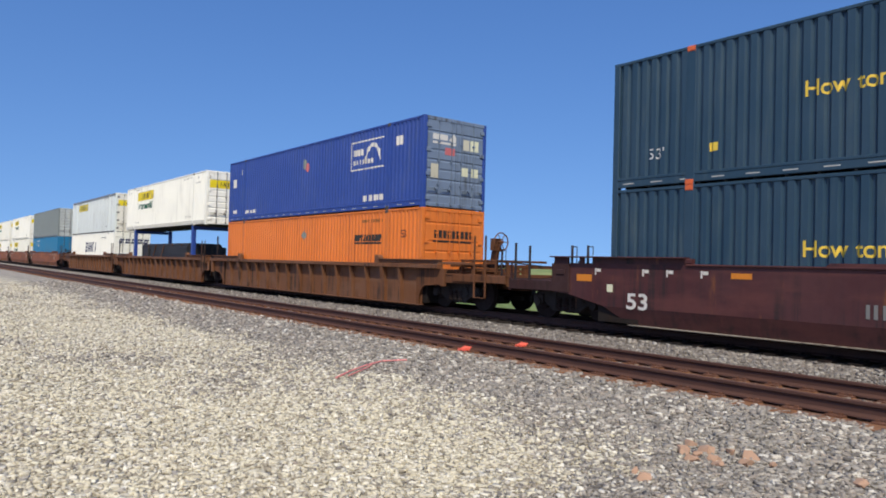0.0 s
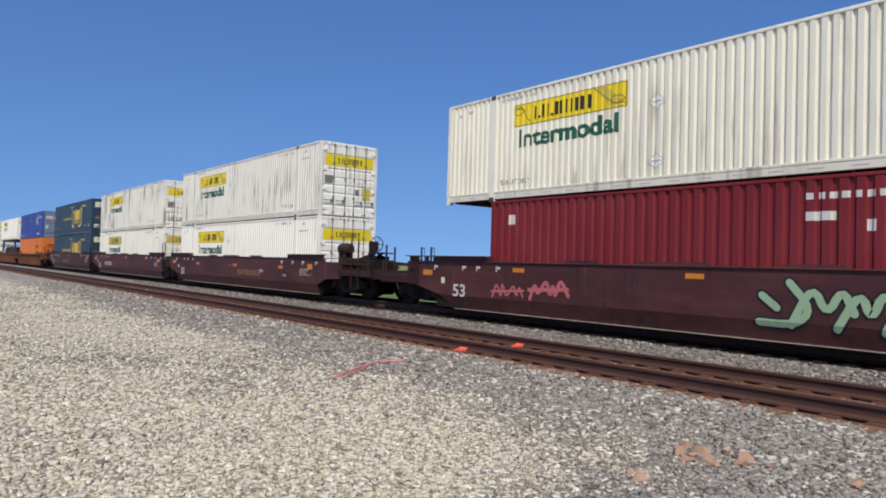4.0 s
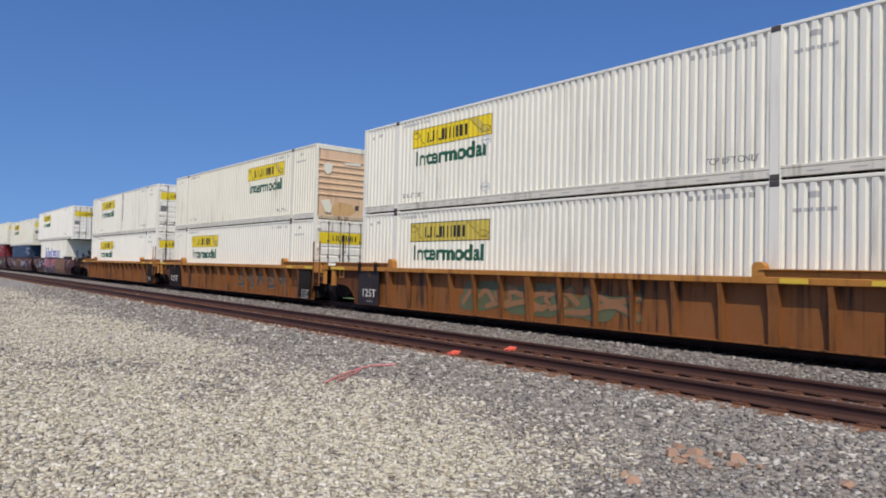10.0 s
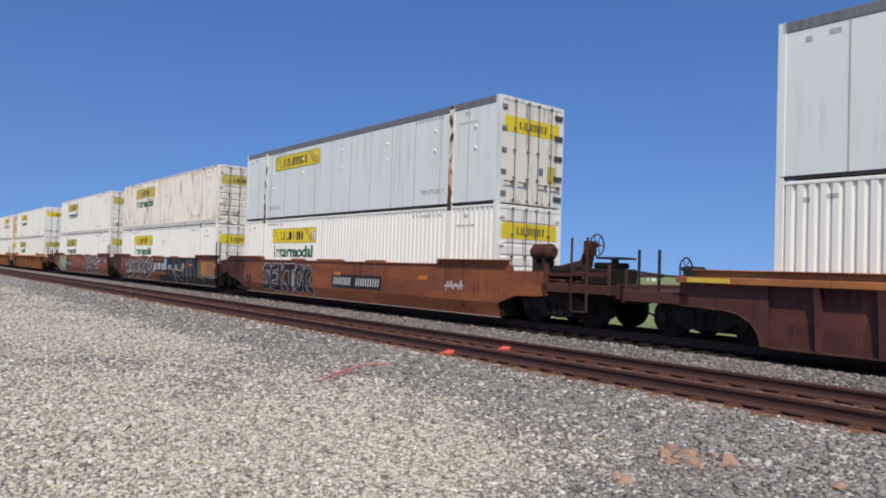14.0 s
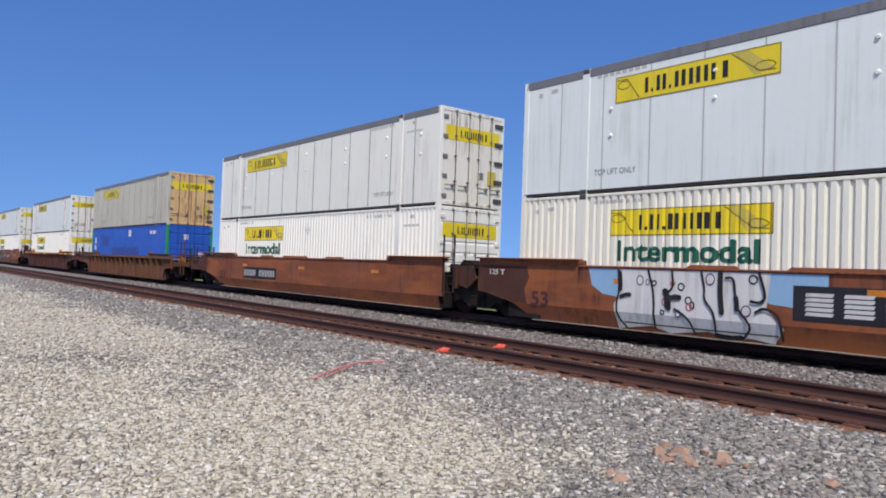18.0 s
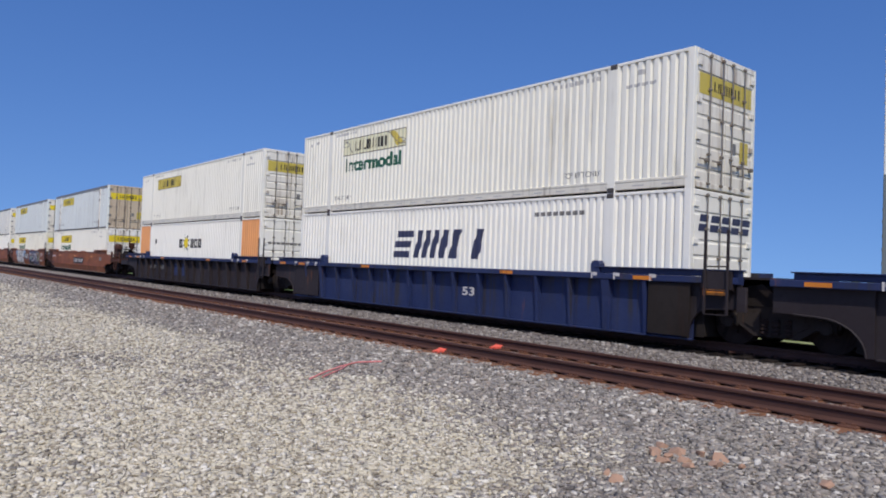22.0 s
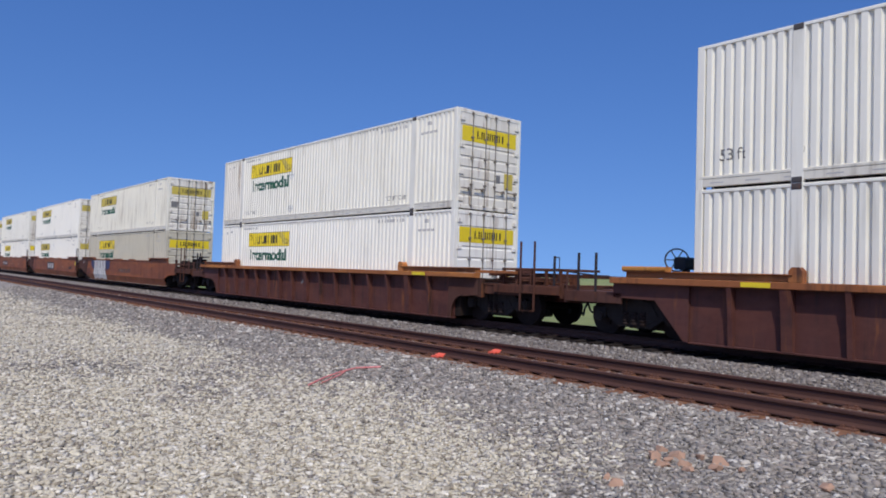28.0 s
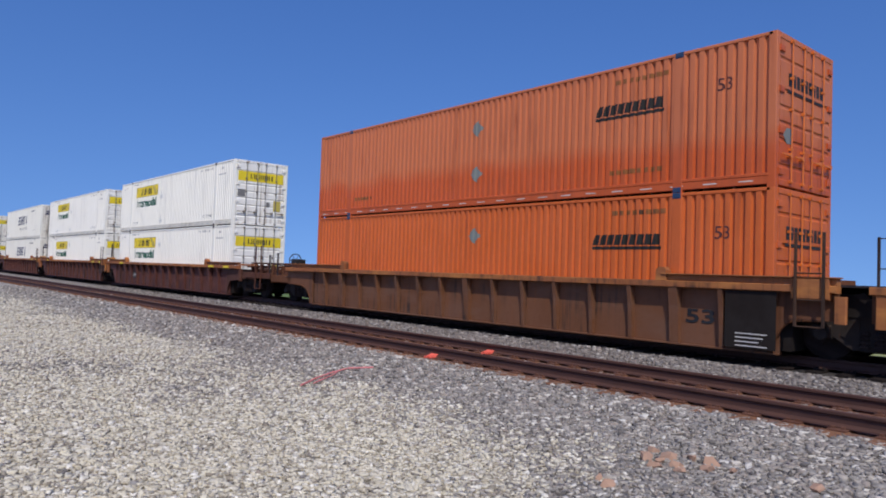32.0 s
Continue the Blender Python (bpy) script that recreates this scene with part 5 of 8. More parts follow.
def slab_logo(x0, x1, z0, z1):
    """Three pale slabs, each cut by thin dark lines, on a black field."""
    def put(car, style):
        y = SIDE
        solid("name_panel", (x0, x1, z0, z1, "slab"), lambda: MB().box(x0 - 0.14, x1 + 0.14, y - 0.006, y - 0.001, z0 - 0.1, z1 + 0.1), BLACKED, car, "black panel behind the marks")
        w = (x1 - x0) / 3
        for i in range(3):
            a = x0 + i * w
            me = flat([rect(a + 0.1 * w, a + 0.82 * w, z0 + (z1 - z0) * k / 5, z0 + (z1 - z0) * (k + 0.74) / 5, 0.03) for k in range(5)])
            me.transform(Matrix.Translation((0, y - 0.01, 0)))
            me.materials.append(SIGNWHITE)
            part("marking", me, car, "pale sliced slab of a logo")
    return put


def sprayed_panel(x0, x1, z0, z1, seed, fill, halo, side, waves=9):
    """A wide sprayed block: pale fill in a halo, dark wavy lines, small rings, clouds at its shoulders."""
    def put(car, style):
        rng = random.Random(seed)
        depth = lambda a, b: lower_y(b)
        step = (x1 - x0) / 8
        def block(grow):
            low = [(x0 - grow + (x1 - x0 + 2 * grow) * i / 8, z0 + 0.06 * (i % 3) * (1 if 0 < i < 8 else 0) - grow * 0.3) for i in range(9)]
            high = [(x1 + grow - (x1 - x0 + 2 * grow) * i / 8 + 0.05 * ((i * 5) % 3 - 1), z1) for i in range(9)]
            mid = [[(x1 + grow + 0.2, z0 + 0.28), (x1 + grow - 0.12, z0 + 0.62)], [(x0 - grow + 0.12, z0 + 0.8), (x0 - grow - 0.08, z0 + 0.5)]]
            return low + mid[0] + high + mid[1]
        for i, (a, e) in enumerate(((x0 - 0.75, x0 + 0.4), (x1 - 0.3, x1 + 1.0))):
            cloud = [(a, z0 + 0.9), (a + 0.3, z0 + 0.72), (e - 0.4, z0 + 0.66), (e, z0 + 0.8), (e, z1), (a - 0.1, z1)]
            me = drape(flat([cloud]), lambda q, r: depth(q, r) - 0.002 - 0.0006 * i, (), (0.45,))
            me.materials.append(side)
            part("graffiti", me, car, "sprayed blue cloud")
        for grow, d, col, text in ((0.06, 0.004, halo, "pale halo of the sprayed block"), (0.0, 0.007, fill, "sprayed block fill")):
            me = drape(flat([block(grow)]), lambda q, r: depth(q, r) - d, (), (0.45,))
            me.materials.append(col)
            part("graffiti", me, car, text)
        for i in range(waves):
            cx = x0 + (x1 - x0) * (i + 0.45) / 9
            line = [(cx + rng.uniform(-0.12, 0.12) + 0.1 * k, z1 - (z1 - z0) * k / 4) for k in range(5)]
            lay(car, [curvy(line)[: rng.choice((9, 13, 16))]], 0.022 if i % 2 else 0.034, depth, 0.009 + 0.0003 * i, BLACKED, "thin dark spray line")
        for i in range(9):
            cx, cz, r = rng.uniform(x0 + 0.2, x1 - 0.2), rng.uniform(z0 + 0.3, z1 - 0.12), rng.uniform(0.04, 0.09)
            lay(car, [[(cx + r * math.cos(a * 0.6283), cz + r * math.sin(a * 0.6283)) for a in range(11)]], 0.014, depth, 0.014 + 0.0003 * i, PINK if i % 2 else BLACKED, "small sprayed ring")
    return put


def scribble(x, z, w, h, seed, col, thick=0.018):
    def put(car, style):
        rng = random.Random(seed)
        depth = (lambda a, b: lower_y(b)) if style == "smooth" else (lambda a, b: RIBBED)
        line, px = [], x
        for i in range(9):
            line.append((x + w * (i + rng.random() * 1.4) / 9, z + h * (i % 2 * 0.7 + 0.3 * rng.random())))
        lay(car, [curvy(line), [(x, z + h * 0.4), (x + w, z + h * 0.5)]], thick, depth, 0.006, col, "thin spray scribble")
    return put


def car_text(body, x0, x1, z0, z1, col, ground=None, at_y=None):
    def put(car, style):
        y = at_y or (SIDE if style == "smooth" else RIBBED)
        if ground:
            solid("name_panel", (x0, x1, z0, z1, style), lambda: MB().box(x0 - 0.12, x1 + 0.12, y - 0.006, y - 0.001, z0 - 0.1, z1 + 0.1), ground, car, "black panel behind the marks")
        def made():
            me = fit_text(text_mesh(body, 0.4, 0.02), x0, x1, z0, z1)
            me.transform(Matrix.Translation((0, y - 0.01, 0)))
            return me
        part("lettering", shape(("lettering", body, x0, x1, z0, style), made, col), car, "painted marks")
    return put


def car_bars(x0, x1, z0, z1, n, col, ground=None, lean=0.0, gap=0.3, skip=()):
    """Marks as plain bars of the letters' size."""
    def put(car, style):
        y = SIDE if style == "smooth" else RIBBED
        if ground:
            solid("name_panel", (x0, x1, z0, z1, style), lambda: MB().box(x0 - 0.1, x1 + 0.1, y - 0.006, y - 0.001, z0 - 0.1, z1 + 0.1), ground, car, "black panel behind the marks")
        step = (x1 - x0) / n
        for i in range(n):
            if i not in skip:
                me = shape(("marking", round(step * (1 - gap), 3), round(z1 - z0, 3), lean), lambda: flat([rect(0, step * (1 - gap) * 0.34, 0, z1 - z0, lean), rect(step * (1 - gap) * 0.66, step * (1 - gap), 0, z1 - z0, lean)]), col)
                part("marking", me, car, "painted mark", at=(x0 + i * step, y - 0.01, z0))
    return put


def car_rect(x0, x1, z0, z1, col, name="reflector", label="amber reflector", y=None):
    def put(car, style):
        yy = y if y is not None else (SIDE if style == "smooth" else CHORD_Y)
        solid(name, (x0, x1, z0, z1, style, yy), lambda: MB().box(x0, x1, yy - 0.008, yy + 0.002, z0, z1), col, car, label)
    return put


def side_frame():
    """Cast bow of a freight truck, centred, over (x, z)."""
    b = MB()
    poly = [(-1.12, 0.46), (-1.12, 0.62), (-0.75, 0.68), (-0.35, 0.86), (0.35, 0.86), (0.75, 0.68), (1.12, 0.62), (1.12, 0.46), (0.72, 0.42), (0.42, 0.22), (-0.42, 0.22), (-0.72, 0.42)]
    b.prism(poly, "y", -0.07, 0.07)
    for s in (-1, 1):
        b.box(s * 0.9 - 0.16, s * 0.9 + 0.16, -0.11, 0.11, 0.38, 0.62, 0.03)
        b.prism([(s * 0.3, 0.3), (s * 0.6, 0.46), (s * 0.42, 0.74), (s * 0.3, 0.74)], "y", -0.09, 0.09)
    return b


def spring():
    """Coil spring as a turned body."""
    prof = [(0.06, 0.25)]
    for z in (0.28, 0.35, 0.42, 0.49):
        prof += [(0.055, z - 0.015), (0.085, z), (0.085, z + 0.03), (0.055, z + 0.045)]
    return MB().lathe((0, 0, 0), prof + [(0.06, 0.56)], 8)


def wheelset(r):
    b = MB().tube((0, -1.0, 0), (0, 1.0, 0), 0.075, 10)
    for s in (-1, 1):
        b.tube((0, s * 0.69, 0), (0, s * 0.83, 0), r, 24)
        b.tube((0, s * 0.67, 0), (0, s * 0.70, 0), r + 0.028, 24)
        b.tube((0, s * 0.83, 0), (0, s * 0.845, 0), r - 0.07, 24)
        b.tube((0, s * 0.84, 0), (0, s * 0.9, 0), 0.17, 12)
        for i in range(3):
            a = i * 2.094
            b.box(0.2 * math.cos(a) - 0.03, 0.2 * math.cos(a) + 0.03, s * 0.86 - 0.025, s * 0.86 + 0.025, 0.2 * math.sin(a) - 0.03, 0.2 * math.sin(a) + 0.03)
    return b


def truck(car, u, x, r):
    """Two-axle truck under the car at x."""
    t = new("truck")
    t.parent = car
    t.location = (x, 0, 0)
    t["label"] = "brake-dust brown two-axle railway truck"
    for s in (-1, 1):
        solid("side_frame", (), side_frame, TRUCKSTEEL, t, at=(0, s * 1.02, 0))
        if s < 0:
            for dx in (-0.22, 0.0, 0.22):
                solid("spring", (), spring, WHEEL, t, at=(dx, s * 1.09, 0))
    solid("bolster", (), lambda: MB().box(-0.2, 0.2, -1.05, 1.05, 0.5, 0.78, 0.04), TRUCKSTEEL, t)
    solid("brake_beam", (), lambda: MB().box(-0.62, -0.54, -0.75, 0.75, 0.38, 0.46, 0.01).box(0.54, 0.62, -0.75, 0.75, 0.38, 0.46, 0.01), TRUCKSTEEL, t)
    solid("brake_rigging", (), lambda: MB().box(-0.5, 0.5, -0.62, 0.62, 0.16, 0.5, 0.05).box(-1.25, 1.25, -0.5, -0.36, 0.3, 0.42, 0.01).box(-1.25, 1.25, 0.36, 0.5, 0.3, 0.42, 0.01).box(-0.62, 0.62, -0.2, 0.2, 0.5, 0.62), TRUCKSTEEL, t)
    for s in (-1, 1):
        w = solid("wheelset", (r,), lambda: wheelset(r), WHEEL, t, "steel wheels on an axle", at=(s * 0.9, 0, r))
        SPINNERS.append((w, u + x, s * 0.9, r))
        for q in (-1, 1):
            solid("bearing_cap", (), lambda: MB().tube((0, -0.05, 0), (0, 0.05, 0), 0.11, 10), TRUCKSTEEL, t, at=(s * 0.9, q * 1.14, r))
    return t


def ladder(z0, z1, w, z_top):
    """Two stiles that run up to grab posts, and rungs."""
    b = MB()
    for x in (0.0, w):
        b.box(x - 0.025, x + 0.025, -0.02, 0.02, z0, z_top, 0.006)
    n = max(2, int((z1 - z0) / 0.36))
    for i in range(n + 1):
        z = z0 + (z1 - z0) * i / n
        b.tube((0, 0, z), (w, 0, z), 0.014, 6)
    return b


def looped_post(z0, z1):
    """Square post with a thin wire handle beside its head."""
    b = MB().box(-0.024, 0.024, -0.024, 0.024, z0, z1, 0.006)
    return b.path([(0.03, 0, z1 - 0.03), (0.15, 0, z1 - 0.03), (0.15, 0, z1 - 0.62), (0.03, 0, z1 - 0.62)], 0.011, 5)


def brake_gear(car, col):
    """Pipes, valves and brackets on an end deck."""
    rng = random.Random(4)
    for i in range(6):
        y, z, a, e = -1.15 + 0.28 * i, 1.1 + 0.05 * (i % 3), 18.2 + 0.2 * rng.random(), 18.4 + 0.2 * rng.random()
        solid("brake_pipe", (i,), lambda: MB().path([(17.35 + 0.1 * (i % 2), y, z), (a, y, z), (e, y + 0.1, z - 0.02), (19.3, y + 0.1, z - 0.02)], 0.028, 6), col, car)
    for i in range(7):
        x, y, w, d, h = rng.uniform(17.4, 19.2), rng.uniform(-1.2, 0.4), rng.uniform(0.1, 0.26), rng.uniform(0.1, 0.25), rng.uniform(1.16, 1.36)
        solid("brake_valve", (i,), lambda: MB().box(x, x + w, y, y + d, 1.03, h, 0.02), col, car)


def brake_wheel(r=0.27):
    b = MB().ring((0, 0, 0), "x", r, 0.018, 18)
    b.tube((-0.1, 0, 0), (0.06, 0, 0), 0.05, 8)
    for i in range(6):
        a = i * math.pi / 3
        b.tube((0, 0, 0), (0, r * math.cos(a), r * math.sin(a)), 0.012, 5)
    return b


def side_smooth(xl, xr, slope_l, slope_r):
    top = 1.42
    poly = [(xl, 0.70)]
    if slope_l:
        poly += [(-1.2, 0.68), (-0.1, 0.45)]
    poly += [(16.4, 0.45)]
    if slope_r:
        poly += [(17.0, 0.66), (xr, 0.70)]
    else:
        poly += [(xr, 0.45)]
    poly += [(xr, 1.30 if slope_r else top), (16.9, 1.30 if slope_r else top), (16.9, top), (xl, top)] if slope_r else [(xr, top), (xl, top)]
    return MB().prism(poly, "y", SIDE, SIDE + 0.05)


def lower_smooth():
    b = MB()
    y0, y1 = SIDE, SIDE + 0.12
    for d in (0.0, 0.05):
        b.face([(-0.1, y0 + d, 0.45), (16.4, y0 + d, 0.45), (16.4, y1 + d, 0.08), (0.55, y1 + d, 0.08)])
    return b


def raised(x0, x1, z0, z1):
    """Raised end of the side, set back under a lip."""
    b = MB().box(x0, x1, SIDE + 0.02, SIDE + 0.07, z0, z1)
    b.box(x0 - 0.03, x1 + 0.03, SIDE - 0.13, SIDE + 0.12, z1, z1 + 0.03, 0.008)
    return b


def rib(wide):
    """Upright stiffener, deeper at its head."""
    w = 0.1 if wide else 0.045
    return MB().prism([(-1.325, 0.06), (-1.42, 0.06), (-1.47, 0.8), (-1.53, 1.17), (-1.325, 1.17)], "x", -w, w)


def end_sheet_ribbed(x_out, x_in, s, sweep=0.42, straight=False):
    """Apron over the truck at one end, curved or cut straight; s is +1 at the right end."""
    pts = [(0.0, 1.17), (0.0, 0.05)]
    if straight:
        pts += [(0.1, 0.05), (0.78, 0.84)]
    n = 6
    for i in range(0 if straight else n + 1):
        a = i / n * math.pi / 2
        pts.append((0.12 + sweep * (1 - math.cos(a)), 0.05 + 0.62 * math.sin(a)))
    pts += [(abs(x_out - x_in), 0.86 if straight else 0.70), (abs(x_out - x_in), 1.17)]
    return MB().prism([(x_in + s * x, z) for x, z in pts], "y", SIDE, SIDE + 0.05)


def apron_rim(x_in, s, sweep=0.42):
    """Worn bright edge round the arch of an apron."""
    pts = [(x_in + s * (0.12 + sweep * (1 - math.cos(i * math.pi / 16))), SIDE - 0.008, 0.05 + 0.62 * math.sin(i * math.pi / 16)) for i in range(9)]
    return MB().path(pts + [(x_in + s * (0.5 + sweep), SIDE - 0.008, 0.69)], 0.02, 6)


def angular_end(body, u):
    """The last red-brown pack has straight-cut ends."""
    return body is CAR_RED and u > 490


def marks_row(z, xs):
    def put(car, style):
        y = SIDE if style == "smooth" else CHORD_Y
        b = MB()
        for x in xs:
            b.box(x, x + 0.035, y - 0.008, y, z, z + 0.15)
            b.box(x + 0.05, x + 0.16, y - 0.008, y, z + 0.07, z + 0.14)
        part("stencil", shape(("stencil_row", z, tuple(xs), style), lambda: b, SIGNWHITE), car, "white stencilled load marks")
    return put


def data_lines(x, z, n=4, w=0.8):
    def put(car, style):
        y = SIDE if style == "smooth" else -1.49
        b = MB()
        for i in range(n):
            b.box(x, x + w * (1 - 0.13 * (i % 3)), y - 0.009, y, z - 0.075 * i, z - 0.075 * i + 0.02)
        part("stencil", shape(("data", x, z, n, style), lambda: b, SIGNWHITE), car, "lines of small white writing")
    return put


def well_car(u, style, body, left="joint", right="joint", marks=(), label="", trim=None, dark_ends=None, tank=False):
    """One well of an articulated double-stack car; x = 0 is its container's left end."""
    car = new("well_car")
    tagged(car, label, "rail car", "wells of the stack train")
    MOVERS.append((car, u, 0.0))
    trim = trim or body
    ribbed = style != "smooth"
    gear = {CAR_RUST: END_RUST, CAR_ORANGE: END_RUST, CAR_RED: END_RED}.get(body, CAR_SOOT)
    end_paint = {CAR_BROWN: END_BROWN, CAR_MAROON: END_MAROON, CAR_ORANGE: END_RUST, CAR_RUST: END_RUST, CAR_RED: END_BROWN}.get(body, body)
    xl = {"joint": -1.5 if ribbed else -1.4, "start": -1.65}[left]
    xr = {"joint": 17.5 if ribbed else 16.62, "end": 17.95}[right]
    end = right == "end"
    if style == "smooth":
        for s in (0, 1):
            m = dict(at=(0, 0, 0)) if s == 0 else dict(at=(16.15, 0, 0), turn=(0, 0, math.pi))
            if s == 0:
                solid("side_plate", (xl, xr, end), lambda: side_smooth(xl, xr, True, end), body, car)
                solid("lower_side_plate", (), lower_smooth, body, car)
                # the bright sunlit line along the flange is put into its colour
                solid("bottom_flange", ("s",), lambda: MB().box(0.55, 16.4, SIDE + 0.055, SIDE + 0.22, 0.062, 0.08), SUNLIT_LIP, car, "bottom flange coloured pale as if sunlit")
                # near-black plate added to close the opening under the slope
                solid("well_end_plate", (), lambda: MB().box(-0.3, 0.8, SIDE + 0.08, SIDE + 0.098, 0.1, 0.62), SOOT_AND_SHADE, car, "near-black filler plate behind the sloped end")
                if left == "joint" and body is not CAR_MAROON:
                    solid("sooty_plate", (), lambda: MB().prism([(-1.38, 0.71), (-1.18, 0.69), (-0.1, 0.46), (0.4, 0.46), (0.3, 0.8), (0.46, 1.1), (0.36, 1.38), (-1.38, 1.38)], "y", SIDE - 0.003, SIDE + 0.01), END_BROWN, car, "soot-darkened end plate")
                if left == "start":
                    solid("raised_side", ("s",), lambda: raised(-0.45, 2.0, 1.42, 1.55).box(xl - 0.03, -0.48, SIDE - 0.13, SIDE + 0.12, 1.55, 1.58, 0.008).box(xl, xl + 0.45, SIDE + 0.02, SIDE + 0.07, 1.42, 1.55).box(-0.85, -0.72, SIDE + 0.02, SIDE + 0.07, 1.42, 1.55), body, car)
                    for x in (-1.15, -0.66):
                        solid("grab_post", ("top",), lambda: looped_post(1.42, 1.84), CAR_DARK, car, at=(x, SIDE + 0.1, 0))
                else:
                    solid("raised_side", (xl,), lambda: raised(xl, 2.0, 1.42, 1.55), body, car)
                solid("raised_side", (2,), lambda: raised(14.0, 16.75, 1.42, 1.55), body, car)
            else:
                solid("side_plate", ("far",), lambda: MB().box(-1.0, 16.6, -SIDE - 0.05, -SIDE, 0.1, 1.42), body, car)
        for x, w in ((5.3, 0.55), (7.7, 0.95), (10.6, 0.6)):
            solid("chord_tab", (w,), lambda: MB().prism([(-w, 1.44), (w, 1.44), (w - 0.08, 1.5), (-w + 0.08, 1.5)], "y", SIDE - 0.02, SIDE + 0.05), body, car, at=(x, 0, 0))
        solid("top_chord", (), lambda: MB().box(2.03, 13.97, SIDE - 0.04, SIDE + 0.12, 1.40, 1.44, 0.01), trim, car)
        for x in (2.06, 13.9):
            solid("guide_block", (x,), lambda: MB().box(x - 0.09, x + 0.09, SIDE - 0.02, SIDE + 0.1, 1.44, 1.55, 0.02), body, car)
    else:
        def sheet():
            return MB().box(-0.1, 16.3, -1.33, -1.30, 0.05, 1.17)
        solid("side_plate", (), sheet, body, car)
        solid("side_plate", ("far",), lambda: MB().box(-1.0, 16.6, 1.31, 1.35, 0.05, 1.3), body, car)
        solid("bottom_flange", (), lambda: MB().box(0.0, 16.3, -1.44, -1.25, 0.03, 0.055), body, car)
        solid("top_chord", (xl, xr), lambda: MB().box(xl - 0.2, min(xr, 17.3) + 0.0, CHORD_Y, -1.31, 1.17, 1.30, 0.012), trim, car)
        for i in range(13):
            x = 1.9 + i * 12.35 / 12
            wide = i in (0, 6, 12)
            solid("rib", (wide,), lambda: rib(wide), body, car, at=(x, 0, 0))
        for x in (0.85, 15.25):
            solid("rib", (False,), lambda: rib(False), body, car, at=(x, 0, 0))
        xo = min(xr, 17.3)
        angular = angular_end(body, u)
        solid("end_apron", (xl, angular), lambda: end_sheet_ribbed(xl - 0.2, -0.04, -1, 0.8, angular), dark_ends or (END_RUST if left == "joint" and body is not CAR_RED else body), car, "end plate over the truck")
        solid("end_apron", (xo,), lambda: end_sheet_ribbed(xo, 16.1, 1), dark_ends or end_paint, car, "curved end plate over the truck")
        if not angular:
            solid("apron_rim", ("l",), lambda: apron_rim(-0.04, -1, 0.8), end_paint if body is not CAR_BLUE else CAR_DARK, car, "worn edge of the end plate")
        solid("apron_rim", ("r",), lambda: apron_rim(16.1, 1), end_paint if body is not CAR_BLUE else CAR_DARK, car, "worn edge of the end plate")
        for a, e in ((xl + 0.2, 2.0), (14.05, xo)):
            solid("raised_side", (a, e), lambda: MB().box(a, e, -1.5, -1.33, 1.304, 1.42, 0.01).box(a - 0.03, e + 0.03, -1.57, -1.31, 1.42, 1.445, 0.008), trim, car)
        for x in (2.08, 14.0):
            solid("guide_block", ("r",), lambda: MB().prism([(-0.12, 1.3), (0.12, 1.3), (0.12, 1.5), (0.06, 1.57), (-0.06, 1.57), (-0.12, 1.5)], "y", -1.545, -1.36), trim, car, at=(x, 0, 0))
    solid("well_floor", (), lambda: MB().box(0.0, 16.2, -1.2, 1.2, 0.1, SEAT - 0.002), CAR_DARK, car)
    # bulkheads and necks over the trucks
    solid("bulkhead", (0,), lambda: MB().box(-0.35, -0.05, -1.27, 1.27, 0.1, 1.15, 0.02), SOOT_AND_SHADE, car)
    solid("bulkhead", (1,), lambda: MB().box(16.2, 16.5, -1.27, 1.27, 0.1, 1.15, 0.02), SOOT_AND_SHADE, car)
    solid("joint_deck", (left,), lambda: MB().box(-1.3, -0.05, -1.12, 1.12, 0.78, 1.16, 0.03), SOOT_AND_SHADE, car)
    solid("joint_deck", (right, 2), lambda: MB().box(16.5, 18.1 if right == "joint" else 19.2, -1.12, 1.12, 0.78, 1.16 if right == "joint" else 0.98, 0.03), SOOT_AND_SHADE, car)
    if left == "joint" and ribbed and trim is not CAR_BLUE:
        solid("grab_post", ("l",), lambda: looped_post(1.42, 2.4), CAR_DARK, car, at=(-0.94, -1.46, 0))
        solid("stiffener", ("l",), lambda: MB().box(-1.62, -1.4, -1.52, -1.405, 0.62, 1.17, 0.02), trim, car, "worn end stiffener")
    if angular_end(body, u) and ribbed:
        solid("corner_block", ("l",), lambda: MB().box(-1.5, -0.45, -1.6, -1.36, 1.446, 1.54, 0.02).box(-0.55, -0.47, -1.606, -1.6, 1.47, 1.52), CHORD_OCHRE, car, "ochre corner block with a dark hole")
    if left == "joint":
        solid("neck", ("l",), lambda: MB().box(-1.75, -0.3, -0.42, 0.42, 0.7, 1.12, 0.03).box(-1.5, -1.35, -1.2, 1.2, 1.1, 1.3, 0.02), SOOT_AND_SHADE, car)
    else:
        solid("neck", ("s",), lambda: MB().box(-3.0, -0.3, -0.32, 0.32, 0.62, 1.0, 0.03), end_paint, car)
        solid("end_platform", ("s",), lambda: MB().box(-3.2, -1.65, -1.38, 1.38, 0.93, 0.97).box(-3.25, -3.17, -1.38, 1.38, 0.68, 1.0, 0.01).box(-3.2, -1.65, -1.4, -1.34, 0.72, 0.96, 0.01), end_paint, car)
